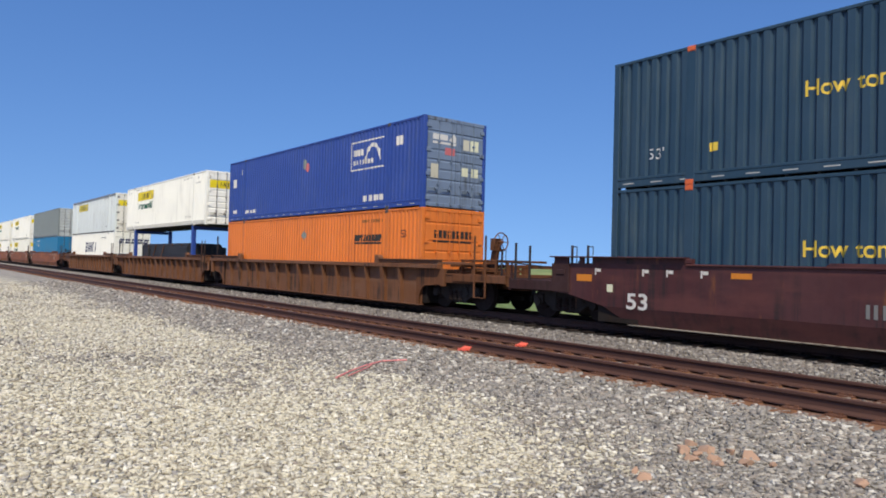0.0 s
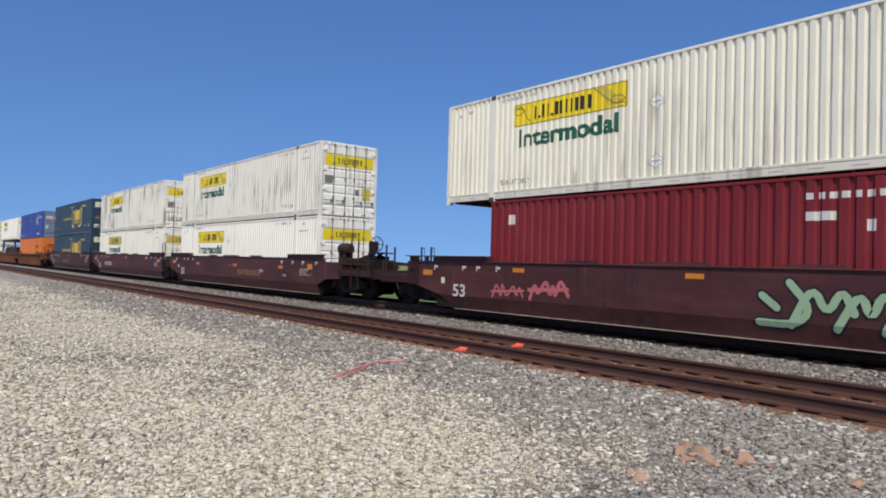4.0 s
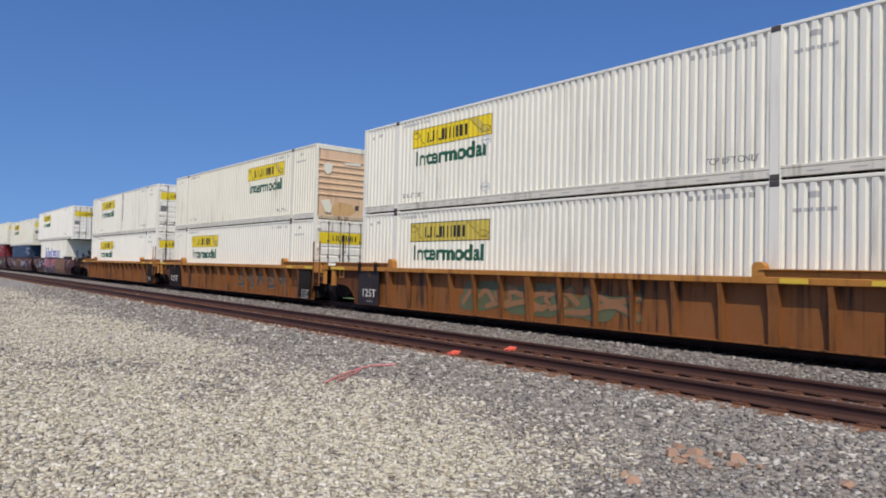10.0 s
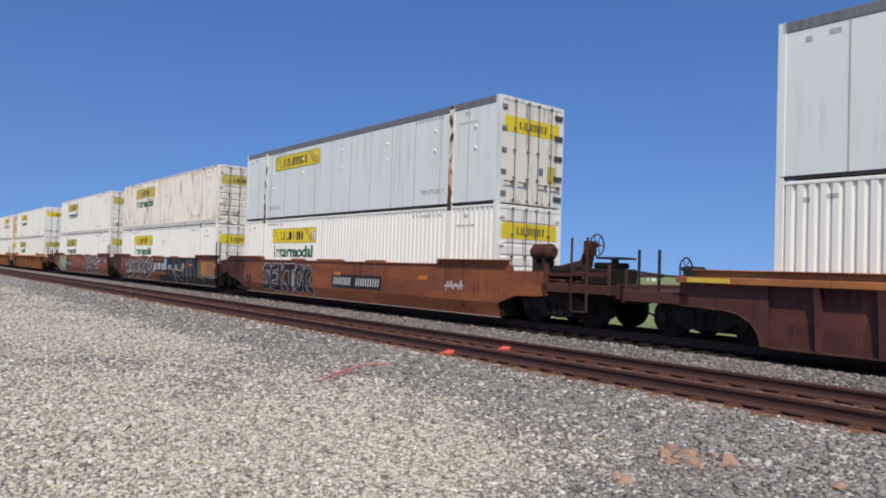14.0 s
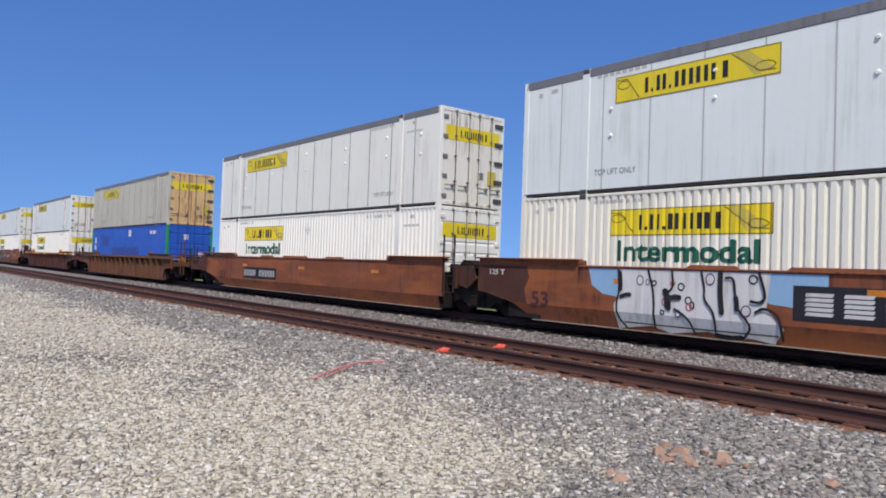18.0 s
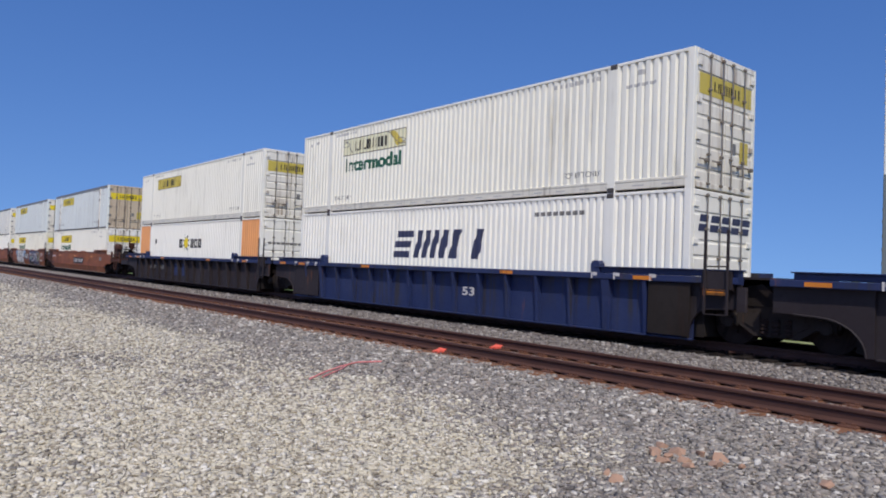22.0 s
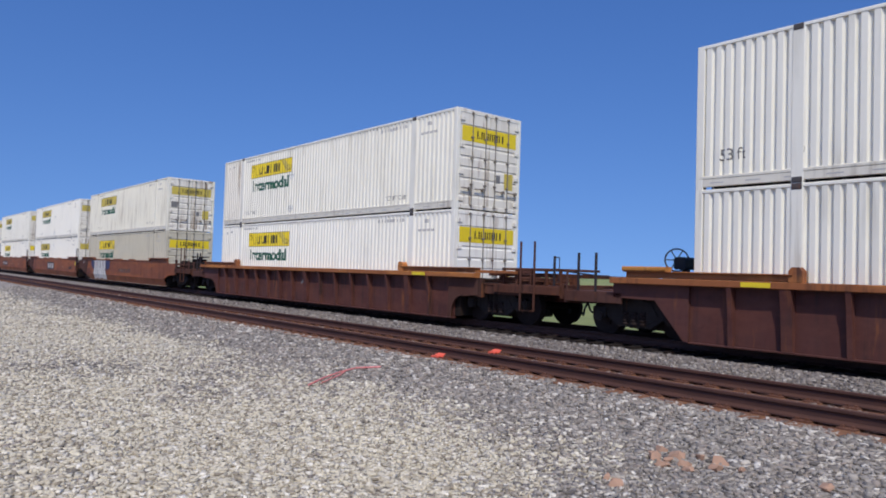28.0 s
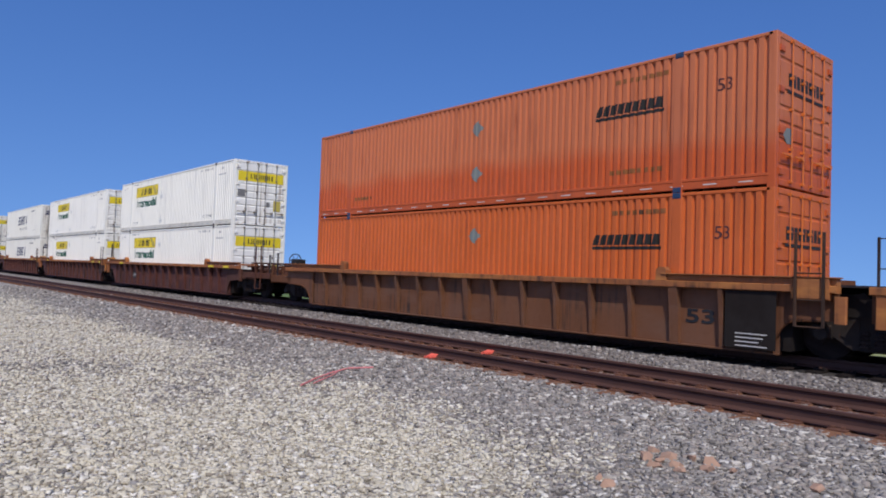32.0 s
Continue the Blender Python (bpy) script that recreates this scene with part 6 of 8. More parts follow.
        for x, y, zt in ((-3.18, -1.36, 1.42), (-2.9 if ribbed else -3.1, -1.3, 1.84 if ribbed else 1.92), (-2.36 if ribbed else -2.52, -1.36, 1.84 if u < 550 else 1.35), (-3.18, 1.3, 1.5)):
            solid("grab_post", (zt, y), lambda: MB().box(-0.026, 0.026, y - 0.026, y + 0.026, 0.95, zt, 0.008), end_paint if zt < 1.5 else CAR_DARK, car, at=(x, 0, 0))
        solid("handrail", ("s",), lambda: MB().path([(-3.18, -1.36, 1.4), (-3.0, -0.9, 1.35), (-3.18, 0.2, 1.3), (-3.18, 1.3, 1.3)], 0.018), CAR_DARK, car)
        wx, wz, wy = (-1.05, 1.72, -0.2) if 450 < u < 550 and ribbed else (-2.06, 2.0, -1.1) if abs(u - 412.85) < 1 else (-1.9, 1.56, -1.1) if u > 550 else (-2.45, 1.46, -0.2)
        if trim is not CAR_BLUE and (ribbed or wz > 1.9):
            solid("brake_wheel", ("s",), lambda: brake_wheel(0.25), CAR_DARK, car, at=(wx, wy, wz), turn=(0, 0, -1.0) if wx > -1.5 else None)
            solid("brake_housing", (wz,), lambda: MB().box(0.05, 0.33, -0.2, 0.25, -0.21, 0.06, 0.04).box(0.15, 0.27, -0.05, 0.1, 0.97 - wz, -0.21), BLACKED, car, "dark brake gear housing", at=(wx, wy, wz))
        if not ribbed:
            solid("end_box", ("s",), lambda: MB().box(-1.68, -1.12, SIDE - 0.05, SIDE + 0.02, 0.72, 1.4, 0.015).box(-1.5, -1.25, SIDE - 0.075, SIDE - 0.05, 1.14, 1.26, 0.01), end_paint if body is CAR_MAROON else CAR_RED, car, "rusty box at the body's end")
        solid("coupler", ("s",), lambda: MB().box(-3.75, -3.0, -0.12, 0.12, 0.72, 0.95, 0.03).prism([(-3.98, 0.16), (-3.98, -0.1), (-3.8, -0.18), (-3.66, -0.1), (-3.66, 0.18), (-3.82, 0.2)], "z", 0.66, 1.0), TRUCKSTEEL, car)
        solid("air_hose", ("s",), lambda: MB().path([(-3.3, -0.35, 0.75), (-3.45, -0.35, 0.5), (-3.6, -0.2, 0.33), (-3.75, -0.05, 0.38)], 0.025), BLACKED, car)
        truck(car, u, -1.5, 0.42)
    if right == "joint":
        solid("neck", ("r",), lambda: MB().box(16.45, 17.75, -0.42, 0.42, 0.62, 1.05, 0.03).box(16.9, 17.05, -1.2, 1.2, 1.1, 1.3, 0.02).tube((17.75, 0, 0.55), (17.75, 0, 1.15), 0.3, 12), SOOT_AND_SHADE, car)
        solid("diagonal_brace", (), lambda: MB().prism([(17.45, 1.16), (17.6, 1.2), (18.05, 0.85), (17.98, 0.7)], "y", -1.2, -1.12), SOOT_AND_SHADE, car)
        solid("ladder", ("j",), lambda: ladder(0.58, 1.5, 0.46, 2.2), CAR_ORANGE if body is CAR_ORANGE else CAR_SOOT if ribbed and body is not CAR_BLUE and body is not CAR_DARK else CAR_DARK, car, at=(16.66, -1.59 if ribbed else -1.44, 0))
        if ribbed:
            solid("step_bracket", ("j",), lambda: MB().box(16.58, 17.2, -1.56, -1.42, 1.05, 1.42, 0.02).box(17.25, 17.45, -1.5, -1.42, 0.66, 1.12, 0.02), trim if trim is not CAR_BLUE else CAR_DARK, car, "worn bracket behind the ladder")
        if body is CAR_ORANGE:
            solid("joint_hood", ("j",), lambda: MB().prism([(17.2, 1.3), (17.32, 1.42), (17.62, 1.42), (17.8, 1.22), (17.8, 1.02), (17.2, 1.02)], "y", -1.0, -0.7), CAR_BROWN, car, "rust-brown hood over the joint")
            for x in (16.98, 18.42):
                solid("joint_bracket", ("j",), lambda: MB().box(-0.17, -0.08, -1.42, -1.3, 0.9, 1.42, 0.01).box(0.08, 0.17, -1.42, -1.3, 0.9, 1.42, 0.01).box(-0.17, 0.17, -1.42, -1.3, 1.18, 1.42, 0.01).box(-0.17, 0.17, -1.42, -1.3, 0.9, 0.97, 0.01), CHORD_OCHRE, car, "ochre bracket with a slot", at=(x, 0, 0))
        if not ribbed:
            solid("joint_cover", ("j",), lambda: MB().box(16.62, 18.25, -1.16, 1.16, 1.16, 1.38, 0.03).prism([(16.9, 1.38), (17.5, 1.38), (17.3, 1.5), (17.0, 1.5)], "y", -1.0, -0.6), SOOT_AND_SHADE, car, "sooty cover over the joint")
            solid("joint_plate", ("j",), lambda: MB().prism([(17.1, 1.3), (17.75, 1.36), (17.95, 1.0), (17.6, 0.72), (17.2, 0.8)], "y", -1.33, -1.27).box(17.05, 17.15, -1.36, -1.2, 0.7, 1.36, 0.01), END_MAROON if body is CAR_MAROON else END_BROWN, car, "worn bracket plate at the joint")
        solid("cross_step", ("j",), lambda: MB().box(16.7, 18.0, -1.3, 1.3, 1.28, 1.32), CAR_DARK, car)
        if ribbed and trim is not CAR_BLUE:
            if body is CAR_RED:
                solid("walkway", ("j",), lambda: MB().box(16.6, 18.5, 0.55, 1.2, 1.7, 1.75, 0.01).box(16.8, 16.86, 0.6, 1.15, 1.1, 1.7).box(17.5, 17.62, 0.6, 1.15, 1.1, 1.7).box(18.3, 18.36, 0.6, 1.15, 1.1, 1.7), SOOT_AND_SHADE, car, "dark crossover walkway")
            solid("grab_post", ("j",), lambda: looped_post(1.16, 2.28), CAR_DARK, car, at=(17.1, 1.12, 0))
        truck(car, u, 17.825, 0.46)
    else:
        solid("neck", ("e",), lambda: MB().box(16.45, 19.9, -0.32, 0.32, 0.62, 1.02, 0.03), body, car)
        solid("end_platform", ("e",), lambda: MB().box(17.3, 20.1, -1.38, 1.38, 1.0, 1.04).box(20.05, 20.15, -1.3, 1.3, 0.75, 1.08, 0.01).box(17.9, 20.1, -1.4, -1.34, 0.82, 1.02, 0.01), (CAR_DARK if trim is CAR_BLUE else gear) if style != "smooth" else end_paint, car)
        solid("end_deck_frame", (), lambda: MB().box(17.4, 19.7, -1.1, -1.0, 1.24, 1.34, 0.01).box(17.4, 19.7, 1.0, 1.1, 1.24, 1.34, 0.01).box(19.6, 19.7, -1.1, 1.1, 1.24, 1.34, 0.01).box(17.42, 17.5, -1.1, 1.1, 1.24, 1.34, 0.01), (CAR_DARK if trim is CAR_BLUE else gear) if style != "smooth" else end_paint, car)
        brake_gear(car, CAR_DARK if trim is CAR_BLUE else gear if ribbed else end_paint)
        if ribbed:
            solid("deck_skirt", ("e",), lambda: MB().box(17.3, 18.75, -1.36, -1.3, 0.76, 1.0, 0.01).box(17.32, 17.5, -1.44, -1.3, 0.66, 1.17, 0.02), CAR_DARK if trim is CAR_BLUE else gear, car)
            def upper_deck():
                b = MB().box(18.0, 20.0, -1.2, -1.1, 1.4, 1.46, 0.01).box(18.0, 20.0, 0.2, 0.3, 1.4, 1.46, 0.01).box(18.0, 18.08, -1.2, 0.3, 1.4, 1.46, 0.01).box(19.92, 20.0, -1.2, 0.3, 1.4, 1.46, 0.01).box(18.1, 19.9, -1.15, -0.9, 1.16, 1.22, 0.01)
                for x in (18.05, 18.5, 19.0, 19.5, 19.95):
                    b.box(x - 0.035, x + 0.035, -1.2, -1.13, 1.04, 1.4, 0.008)
                return b
            solid("upper_deck", ("e",), upper_deck, CAR_DARK if trim is CAR_BLUE else gear, car, "open rail frame on the end deck")
            solid("deck_beam", ("e",), lambda: MB().box(17.3, 18.6, -1.34, -1.22, 1.3, 1.38, 0.01), trim, car)
        if not ribbed:
            solid("brake_cylinder", ("e",), lambda: MB().tube((18.0, -1.0, 1.3), (18.75, -1.0, 1.3), 0.17, 12).tube((18.75, -1.0, 1.3), (19.1, -1.0, 1.3), 0.05, 8), SOOT_AND_SHADE, car)
            solid("valve_box", ("e",), lambda: MB().box(19.0, 19.9, -1.1, -0.3, 1.02, 1.42, 0.05).box(19.15, 19.75, -0.95, -0.4, 1.42, 1.56, 0.05), SOOT_AND_SHADE, car, "sooty brake valve box")
            solid("valve_lid", ("e",), lambda: MB().box(19.25, 19.9, -1.0, -0.35, 1.64, 1.69, 0.01).box(19.5, 19.6, -0.75, -0.6, 1.56, 1.64), CAR_DARK, car)
            solid("end_pillar", ("e",), lambda: MB().box(17.98, 18.1, -1.4, -1.3, 0.72, 1.5, 0.02).box(18.1, 18.8, -1.38, -1.32, 1.2, 1.28, 0.01), end_paint, car)
            for x in (18.3, 19.5):
                solid("truss_plate", ("e",), lambda: MB().prism([(-0.2, 1.02), (0.25, 1.02), (0.1, 1.36), (-0.1, 1.36)], "y", -0.6, -0.5), SOOT_AND_SHADE, car, at=(x, 0, 0))
            solid("side_step", ("e",), lambda: MB().box(18.86, 19.95, -1.42, -1.36, 1.22, 1.27, 0.008).box(19.9, 19.96, -1.42, -1.36, 0.8, 1.5, 0.008), end_paint, car)
        solid("ladder", ("e",), lambda: ladder(0.4, 1.3, 0.46, 2.12 if not ribbed else 1.85), end_paint if style == "smooth" else CAR_DARK if trim is CAR_BLUE else gear, car, at=(18.86, -1.41, 0))
        if ribbed:
            solid("grab_post", ("e", 2), lambda: looped_post(1.04, 1.76), CAR_DARK, car, at=(19.87, -1.3, 0))
        if tank and trim is CAR_BLUE:
            solid("brake_wheel", ("side",), lambda: brake_wheel(0.3), BLACKED, car, "dark chain wheel", at=(18.0, -0.8, 1.86), turn=(0, 0, math.pi / 2))
            solid("brake_stand", ("side",), lambda: MB().box(17.95, 18.25, -0.74, -0.5, 1.6, 2.02, 0.05).box(18.02, 18.14, -0.7, -0.58, 1.04, 1.6, 0.01), BLACKED, car, "dark brake gear housing")
            for x in (18.44, 19.1):
                solid("grab_post", ("e", 3), lambda: looped_post(1.04, 1.96), CAR_DARK, car, at=(x, -0.8, 0))
        elif tank:
            solid("brake_stand", (ribbed,), lambda: MB().prism([(17.3, 1.3), (18.45, 1.04), (18.62, 1.95), (18.4, 2.1), (18.2, 1.62), (17.3, 1.42)] if not ribbed else [(18.2, 1.04), (18.5, 1.04), (18.62, 1.95), (18.4, 2.1)], "y", -0.3, -0.22).box(18.36, 18.58, -0.42, -0.1, 1.75, 2.1, 0.04), end_paint, car, "brake gear stand")
            solid("brake_wheel", (), brake_wheel, end_paint, car, at=(18.68, -0.25, 2.0))
            if tank == "reservoir":
                solid("air_reservoir", (), lambda: MB().tube((17.15, -0.8, 1.8), (17.68, -0.8, 1.8), 0.215, 16).tube((17.05, -0.8, 1.8), (17.15, -0.8, 1.8), 0.13, 16, 0.215).tube((17.68, -0.8, 1.8), (17.78, -0.8, 1.8), 0.215, 16, 0.13), END_BROWN if body is not CAR_MAROON else END_MAROON, car, "round air reservoir")
            if tank == "reservoir":
                solid("reservoir_bracket", (), lambda: MB().box(17.2, 17.3, -0.98, -0.62, 1.04, 1.64).box(17.52, 17.62, -0.98, -0.62, 1.04, 1.64).box(17.2, 17.62, -0.9, -0.7, 1.04, 1.5, 0.02), CAR_DARK, car)
        elif abs(u - 263.8) < 1:
            solid("air_reservoir", ("low",), lambda: MB().tube((18.45, -1.2, 1.16), (18.75, -1.2, 1.16), 0.15, 12), CHORD_OCHRE, car, "ochre air reservoir")
        solid("coupler", ("e",), lambda: MB().box(19.9, 20.3, -0.12, 0.12, 0.72, 0.95, 0.03).prism([(20.5, 0.16), (20.5, -0.1), (20.35, -0.18), (20.2, -0.1), (20.2, 0.18), (20.35, 0.2)], "z", 0.66, 1.0), TRUCKSTEEL, car)
        solid("air_hose", ("e",), lambda: MB().path([(20.1, -0.35, 0.75), (20.2, -0.3, 0.45), (20.35, -0.15, 0.36)], 0.025), BLACKED, car)
        truck(car, u, 17.7 if ribbed else 18.13, 0.46)
    for m in marks:
        m(car, style)
    return car

# ---- the train, from its far end to the last well in sight ----
UP = SEAT + 2.9
PLATED = "white corrugated steel freight container with a yellow nameplate"


def nameplate_box(u, z, body=WHITE, ground=None, door=None, door_ground=None, extra=(), label=PLATED, word=True, right=True, x0=2.75, sill=None, green=None):
    sign = yellow_sign(x0=x0, ground=ground, word=word, door=right, door_ground=door_ground, green=green)
    return container(u, z, body, pitch=0.2, door=door or (DOOR_L if body in (WHITE, WHITE_B, WHITE_C, SOILED) else body), marks=(sign,) + tuple(extra), label=label, doors_at_right=right, sill_paint=sill)


def stain(x0, x1, z0, z1, col):
    """A run of dirt down one fold of the side."""
    def put(c, length, height, pitch, style):
        m = (x0 + x1) / 2
        decal(c, "stain", (x0, z0), lambda: flat([[(m - 0.05, z0), (m + 0.06, z0 + 0.2), (x1, z1), (x0, z1)]]), col, pitch, style, 0, "brown dirt run")
    return put


def post_rust(x):
    """Rust blotches down a lift post."""
    def put(c, length, height, pitch, style):
        rng = random.Random(int(x * 10))
        for i in range(26):
            cx, cz, r = x + rng.uniform(-0.07, 0.07), 0.15 + 2.4 * rng.random() ** 2.6, rng.uniform(0.02, 0.075)
            form = [(cx + r * rng.uniform(0.6, 1.1) * math.cos(a * 0.9), cz + 2.2 * r * rng.uniform(0.6, 1.2) * math.sin(a * 0.9)) for a in range(7)]
            b = MB()
            b.face([(px, -1.302 - 0.0005 * i, pz) for px, pz in form])
            part("rust_blotch", shape(("rust_blotch", x, i), lambda: b, RUSTBLOT, False), c)
    return put


def tan_bay(c, length, height, pitch, style):
    decal(c, "stain", ("tan",), lambda: flat([rect(0.14, 1.86, 0.28, 2.8)]), DOOR_W, pitch, style, 0, "tan stained end bay")


def reefer(u, z, body=REEFER_W, door=DOOR_W, post=None, label="smooth-sided white insulated container with a yellow nameplate", ground=None):
    sign = yellow_sign(x0=2.82, z0=2.0, ground=ground or YELLOW, word=False)
    marks = (sign, post_rust(14.17), post_rust(1.98)) if post else (sign,)
    return container(u, z, body, height=2.94, style="panel", door=door, marks=marks, label=label, post_paint=post or body, sill_paint=RUBBERSEAL)


def iso(u, z, body, height, marks=(), label="corrugated forty-foot steel container"):
    return container(u + 1.98, z, body, length=12.19, height=height, pitch=0.28, marks=marks, label=label, rod=body)


REFL = lambda z=1.17, h=0.11: [car_rect(x, x + 0.42, z, z + h, REFLECT) for x in (3.0, 8.05, 12.95)]
STD = [marks_row(1.16, (-0.35, 0.95, 1.55, 2.35, 13.2, 14.2, 15.1, 16.2)), car_rect(-0.9, -0.45, 1.0, 1.16, REFLECT), car_rect(15.55, 15.95, 1.0, 1.2, REFLECT), data_lines(14.9, 0.98, 4, 0.75), car_rect(0.0, 0.16, 0.78, 0.95, YELLOW_F, "sticker", "pale yellow sticker"), car_rect(15.6, 15.95, 0.72, 0.85, CAR_RUST, "patch", "rust patch")]
FIFTY = lambda col: [car_text("53", 0.55, 1.1, 0.42, 0.78, col)]

# pack ahead: brown smooth wells
BROWN = "orange-brown smooth-sided steel well car with dirt and rust"
u = -135.25
nameplate_box(u, UP, WHITE_B), nameplate_box(u, SEAT, WHITE)
well_car(u, "smooth", CAR_BROWN, "start", "joint", STD, BROWN)
u = -115.75
nameplate_box(u, UP, WHITE), nameplate_box(u, SEAT, WHITE_B)
well_car(u, "smooth", CAR_BROWN, "joint", "joint", STD, BROWN)
u = -96.25
container(u, UP, GREY, pitch=0.25, door=PALEGREY, label="grey corrugated steel freight container"), container(u, SEAT, TEAL, pitch=0.25, label="teal corrugated steel freight container", marks=(plain_marks(SIGNWHITE, 3.0),))
well_car(u, "smooth", CAR_BROWN, "joint", "end", STD, BROWN)

# orange ribbed pack with the blue and orange boxes
ORIB = "rusty orange ribbed steel well car carrying stacked containers"
u = -72.75
reefer(u, UP, REEFER_W, label="smooth-sided white insulated freight container"), container(u, SEAT, WHITE, pitch=0.2, label="white corrugated container with a dark slanted logo", marks=(slant_logo(),))
well_car(u, "ribbed", CAR_RUST, "start", "joint", (), ORIB)
u = -53.25
nameplate_box(u, UP, WHITE)


def flat_rack(u):
    """Low machine on a flat rack whose blue posts bear the box above."""
    c = new("flat_rack")
    tagged(c, "flat rack with blue posts and dark machinery under a container", "flat rack")
    MOVERS.append((c, u, SEAT))
    solid("deck", (), lambda: MB().box(1.98, 14.17, -1.2, 1.2, 0.0, 0.6, 0.02), CAR_DARK, c)
    for x in (2.1, 14.0):
        for s in (-1, 1):
            solid("post", (x, s), lambda: MB().box(x - 0.13, x + 0.13, s * 1.15 - 0.1, s * 1.15 + 0.1, 0.6, 2.9, 0.02), ROYAL, c, "blue corner post")
    for x in (2.1, 14.0):
        solid("cross_beam", (x,), lambda: MB().box(x - 0.13, x + 0.13, -1.1, 1.1, 2.68, 2.86, 0.02), ROYAL, c)
    solid("machine", (), lambda: MB().box(3.2, 12.6, -1.0, 1.0, 0.6, 1.95, 0.12).box(3.6, 5.0, -1.1, 1.1, 0.7, 1.7, 0.05).box(9.5, 12.9, -1.15, 1.15, 0.7, 1.75, 0.05), BLACKED, c, "dark low machinery")
    for i in range(5):
        solid("lashing", (i,), lambda: MB().path([(4.2 + i * 1.7, -1.15, 0.6), (4.8 + i * 1.7, -1.02, 1.9)], 0.03), CAR_RUST, c)


flat_rack(u)
well_car(u, "ribbed", CAR_RUST, "joint", "joint", (), ORIB)
u = -33.75
container(u, UP, ROYAL, pitch=0.22, door=DULLGREY, rod=DULLGREY, marks=(swoosh_logo,), label="royal blue corrugated container with grey scuffed doors")
container(u, SEAT, ORANGE, pitch=0.22, rod=ORANGE, marks=(word_bar_logo(),), label="bright orange corrugated steel freight container")
well_car(u, "ribbed", CAR_RUST, "joint", "end", (), ORIB, tank=True)

# maroon smooth pack
MAROON = "dark maroon smooth-sided steel well car with white stencils"
u = -10.25
for z in (UP, SEAT):
    container(u, z, NAVY_C, pitch=0.25, door=NAVY_C, rod=NAVY_C, marks=(bracket_logo,), label="dark teal-blue corrugated container with gold logo", casting_paint=ORANGE_CAST)
well_car(u, "smooth", CAR_MAROON, "start", "joint", STD + FIFTY(SIGNWHITE) + REFL() + [car_bars(5.4, 8.0, 0.58, 0.82, 10, MARK)], MAROON)
u = 9.25
nameplate_box(u, UP, SOILED, extra=(vent_grey, placard(6.9))), nameplate_box(u, SEAT, WHITE_B, ground=YELLOW_W)
well_car(u, "smooth", CAR_MAROON, "joint", "joint", STD + FIFTY(SIGNWHITE) + REFL() + [car_text("125 T", -1.3, -0.75, 1.14, 1.28, MARK), car_bars(2.4, 4.6, 0.62, 0.88, 8, SIGNWHITE), scribble(8.6, 0.5, 1.6, 0.6, 5, CASTING), scribble(11.6, 0.5, 1.6, 0.55, 6, CAR_RUST)], MAROON)
u = 28.75
nameplate_box(u, UP, SOILED, extra=(vent_grey, placard(7.0))), nameplate_box(u, SEAT, WHITE, extra=(placard(7.0, 0.7),))
well_car(u, "smooth", CAR_MAROON, "joint", "end", STD + FIFTY(SIGNWHITE) + REFL(0.98) + [car_bars(8.6, 11.2, 0.6, 0.85, 10, TANSPRAY), scribble(11.0, 0.7, 0.4, 0.3, 29, FAINT, 0.02), scribble(5.2, 0.45, 2.2, 0.5, 31, CAR_RED, 0.03), scribble(3.0, 0.3, 2.0, 0.5, 9, CAR_RED, 0.03), scribble(7.4, 0.9, 0.9, 0.25, 33, MARK, 0.008), scribble(13.4, 0.6, 0.3, 0.2, 35, FAINT, 0.012)], MAROON, tank="reservoir")

# maroon smooth pack with forty-foot boxes below
u = 52.75
nameplate_box(u, UP, CREAM, extra=(placard(7.2, 0.6),), label="cream corrugated steel freight container with a yellow nameplate")
iso(u, SEAT, RED, 2.9, (plain_marks(SIGNWHITE, 8.4),), "dark red forty-foot container under an overhanging box")
well_car(u, "smooth", CAR_MAROON, "start", "joint", STD + FIFTY(SIGNWHITE) + REFL() + [sprayed(9.6, 13.4, 0.2, 1.3, 11, MINT, CAR_DARK, None, 5, 0.07), scribble(2.2, 0.4, 1.2, 0.6, 3, PINK, 0.03), scribble(3.6, 0.5, 1.3, 0.6, 4, PINK, 0.05)], MAROON)
u = 72.25
nameplate_box(u, SEAT + 2.59, CREAM, extra=(placard(6.6, 0.6), vent_grey), label="cream corrugated steel freight container with a yellow nameplate")
iso(u, SEAT, DENIM, 2.59, (plain_marks(SIGNWHITE, 10.2),), "slate-blue forty-foot container under an overhanging box")


def bubbles(spots, col):
    def put(car, style):
        for i, (x, z, r) in enumerate(spots):
            me = drape(flat([disc(x, z, r, r * 1.1)]), lambda a, b: lower_y(b) - 0.002 - 0.001 * i, (), (0.45,))
            me.materials.append(col)
            part("graffiti", me, car, "sprayed bubble")
    return put


well_car(u, "smooth", CAR_MAROON, "joint", "joint", STD + FIFTY(SIGNWHITE) + REFL() + [sprayed(4.95, 9.9, 0.1, 1.385, 21, TANSPRAY, CAR_DARK, None, 5, 0.12, "ZBOTR"), car_bars(3.9, 5.0, 0.72, 0.96, 5, SIGNWHITE), bubbles(((2.7, 0.95, 0.22), (4.7, 0.7, 0.24), (11.08, 0.79, 0.2), (11.98, 0.92, 0.2), (10.2, 0.9, 0.26)), SILVER), bubbles(((10.35, 0.55, 0.2), (11.52, 0.77, 0.16), (13.16, 0.7, 0.14)), SKYBLUE), bubbles(((12.86, 0.32, 0.23),), GREY)], MAROON)
u = 91.65
nameplate_box(u, UP, WHITE, extra=(vent_grey,))
iso(u, SEAT, WHITE_B, 2.9, (blue_word(2.5),), "white forty-foot container with a large blue logo")
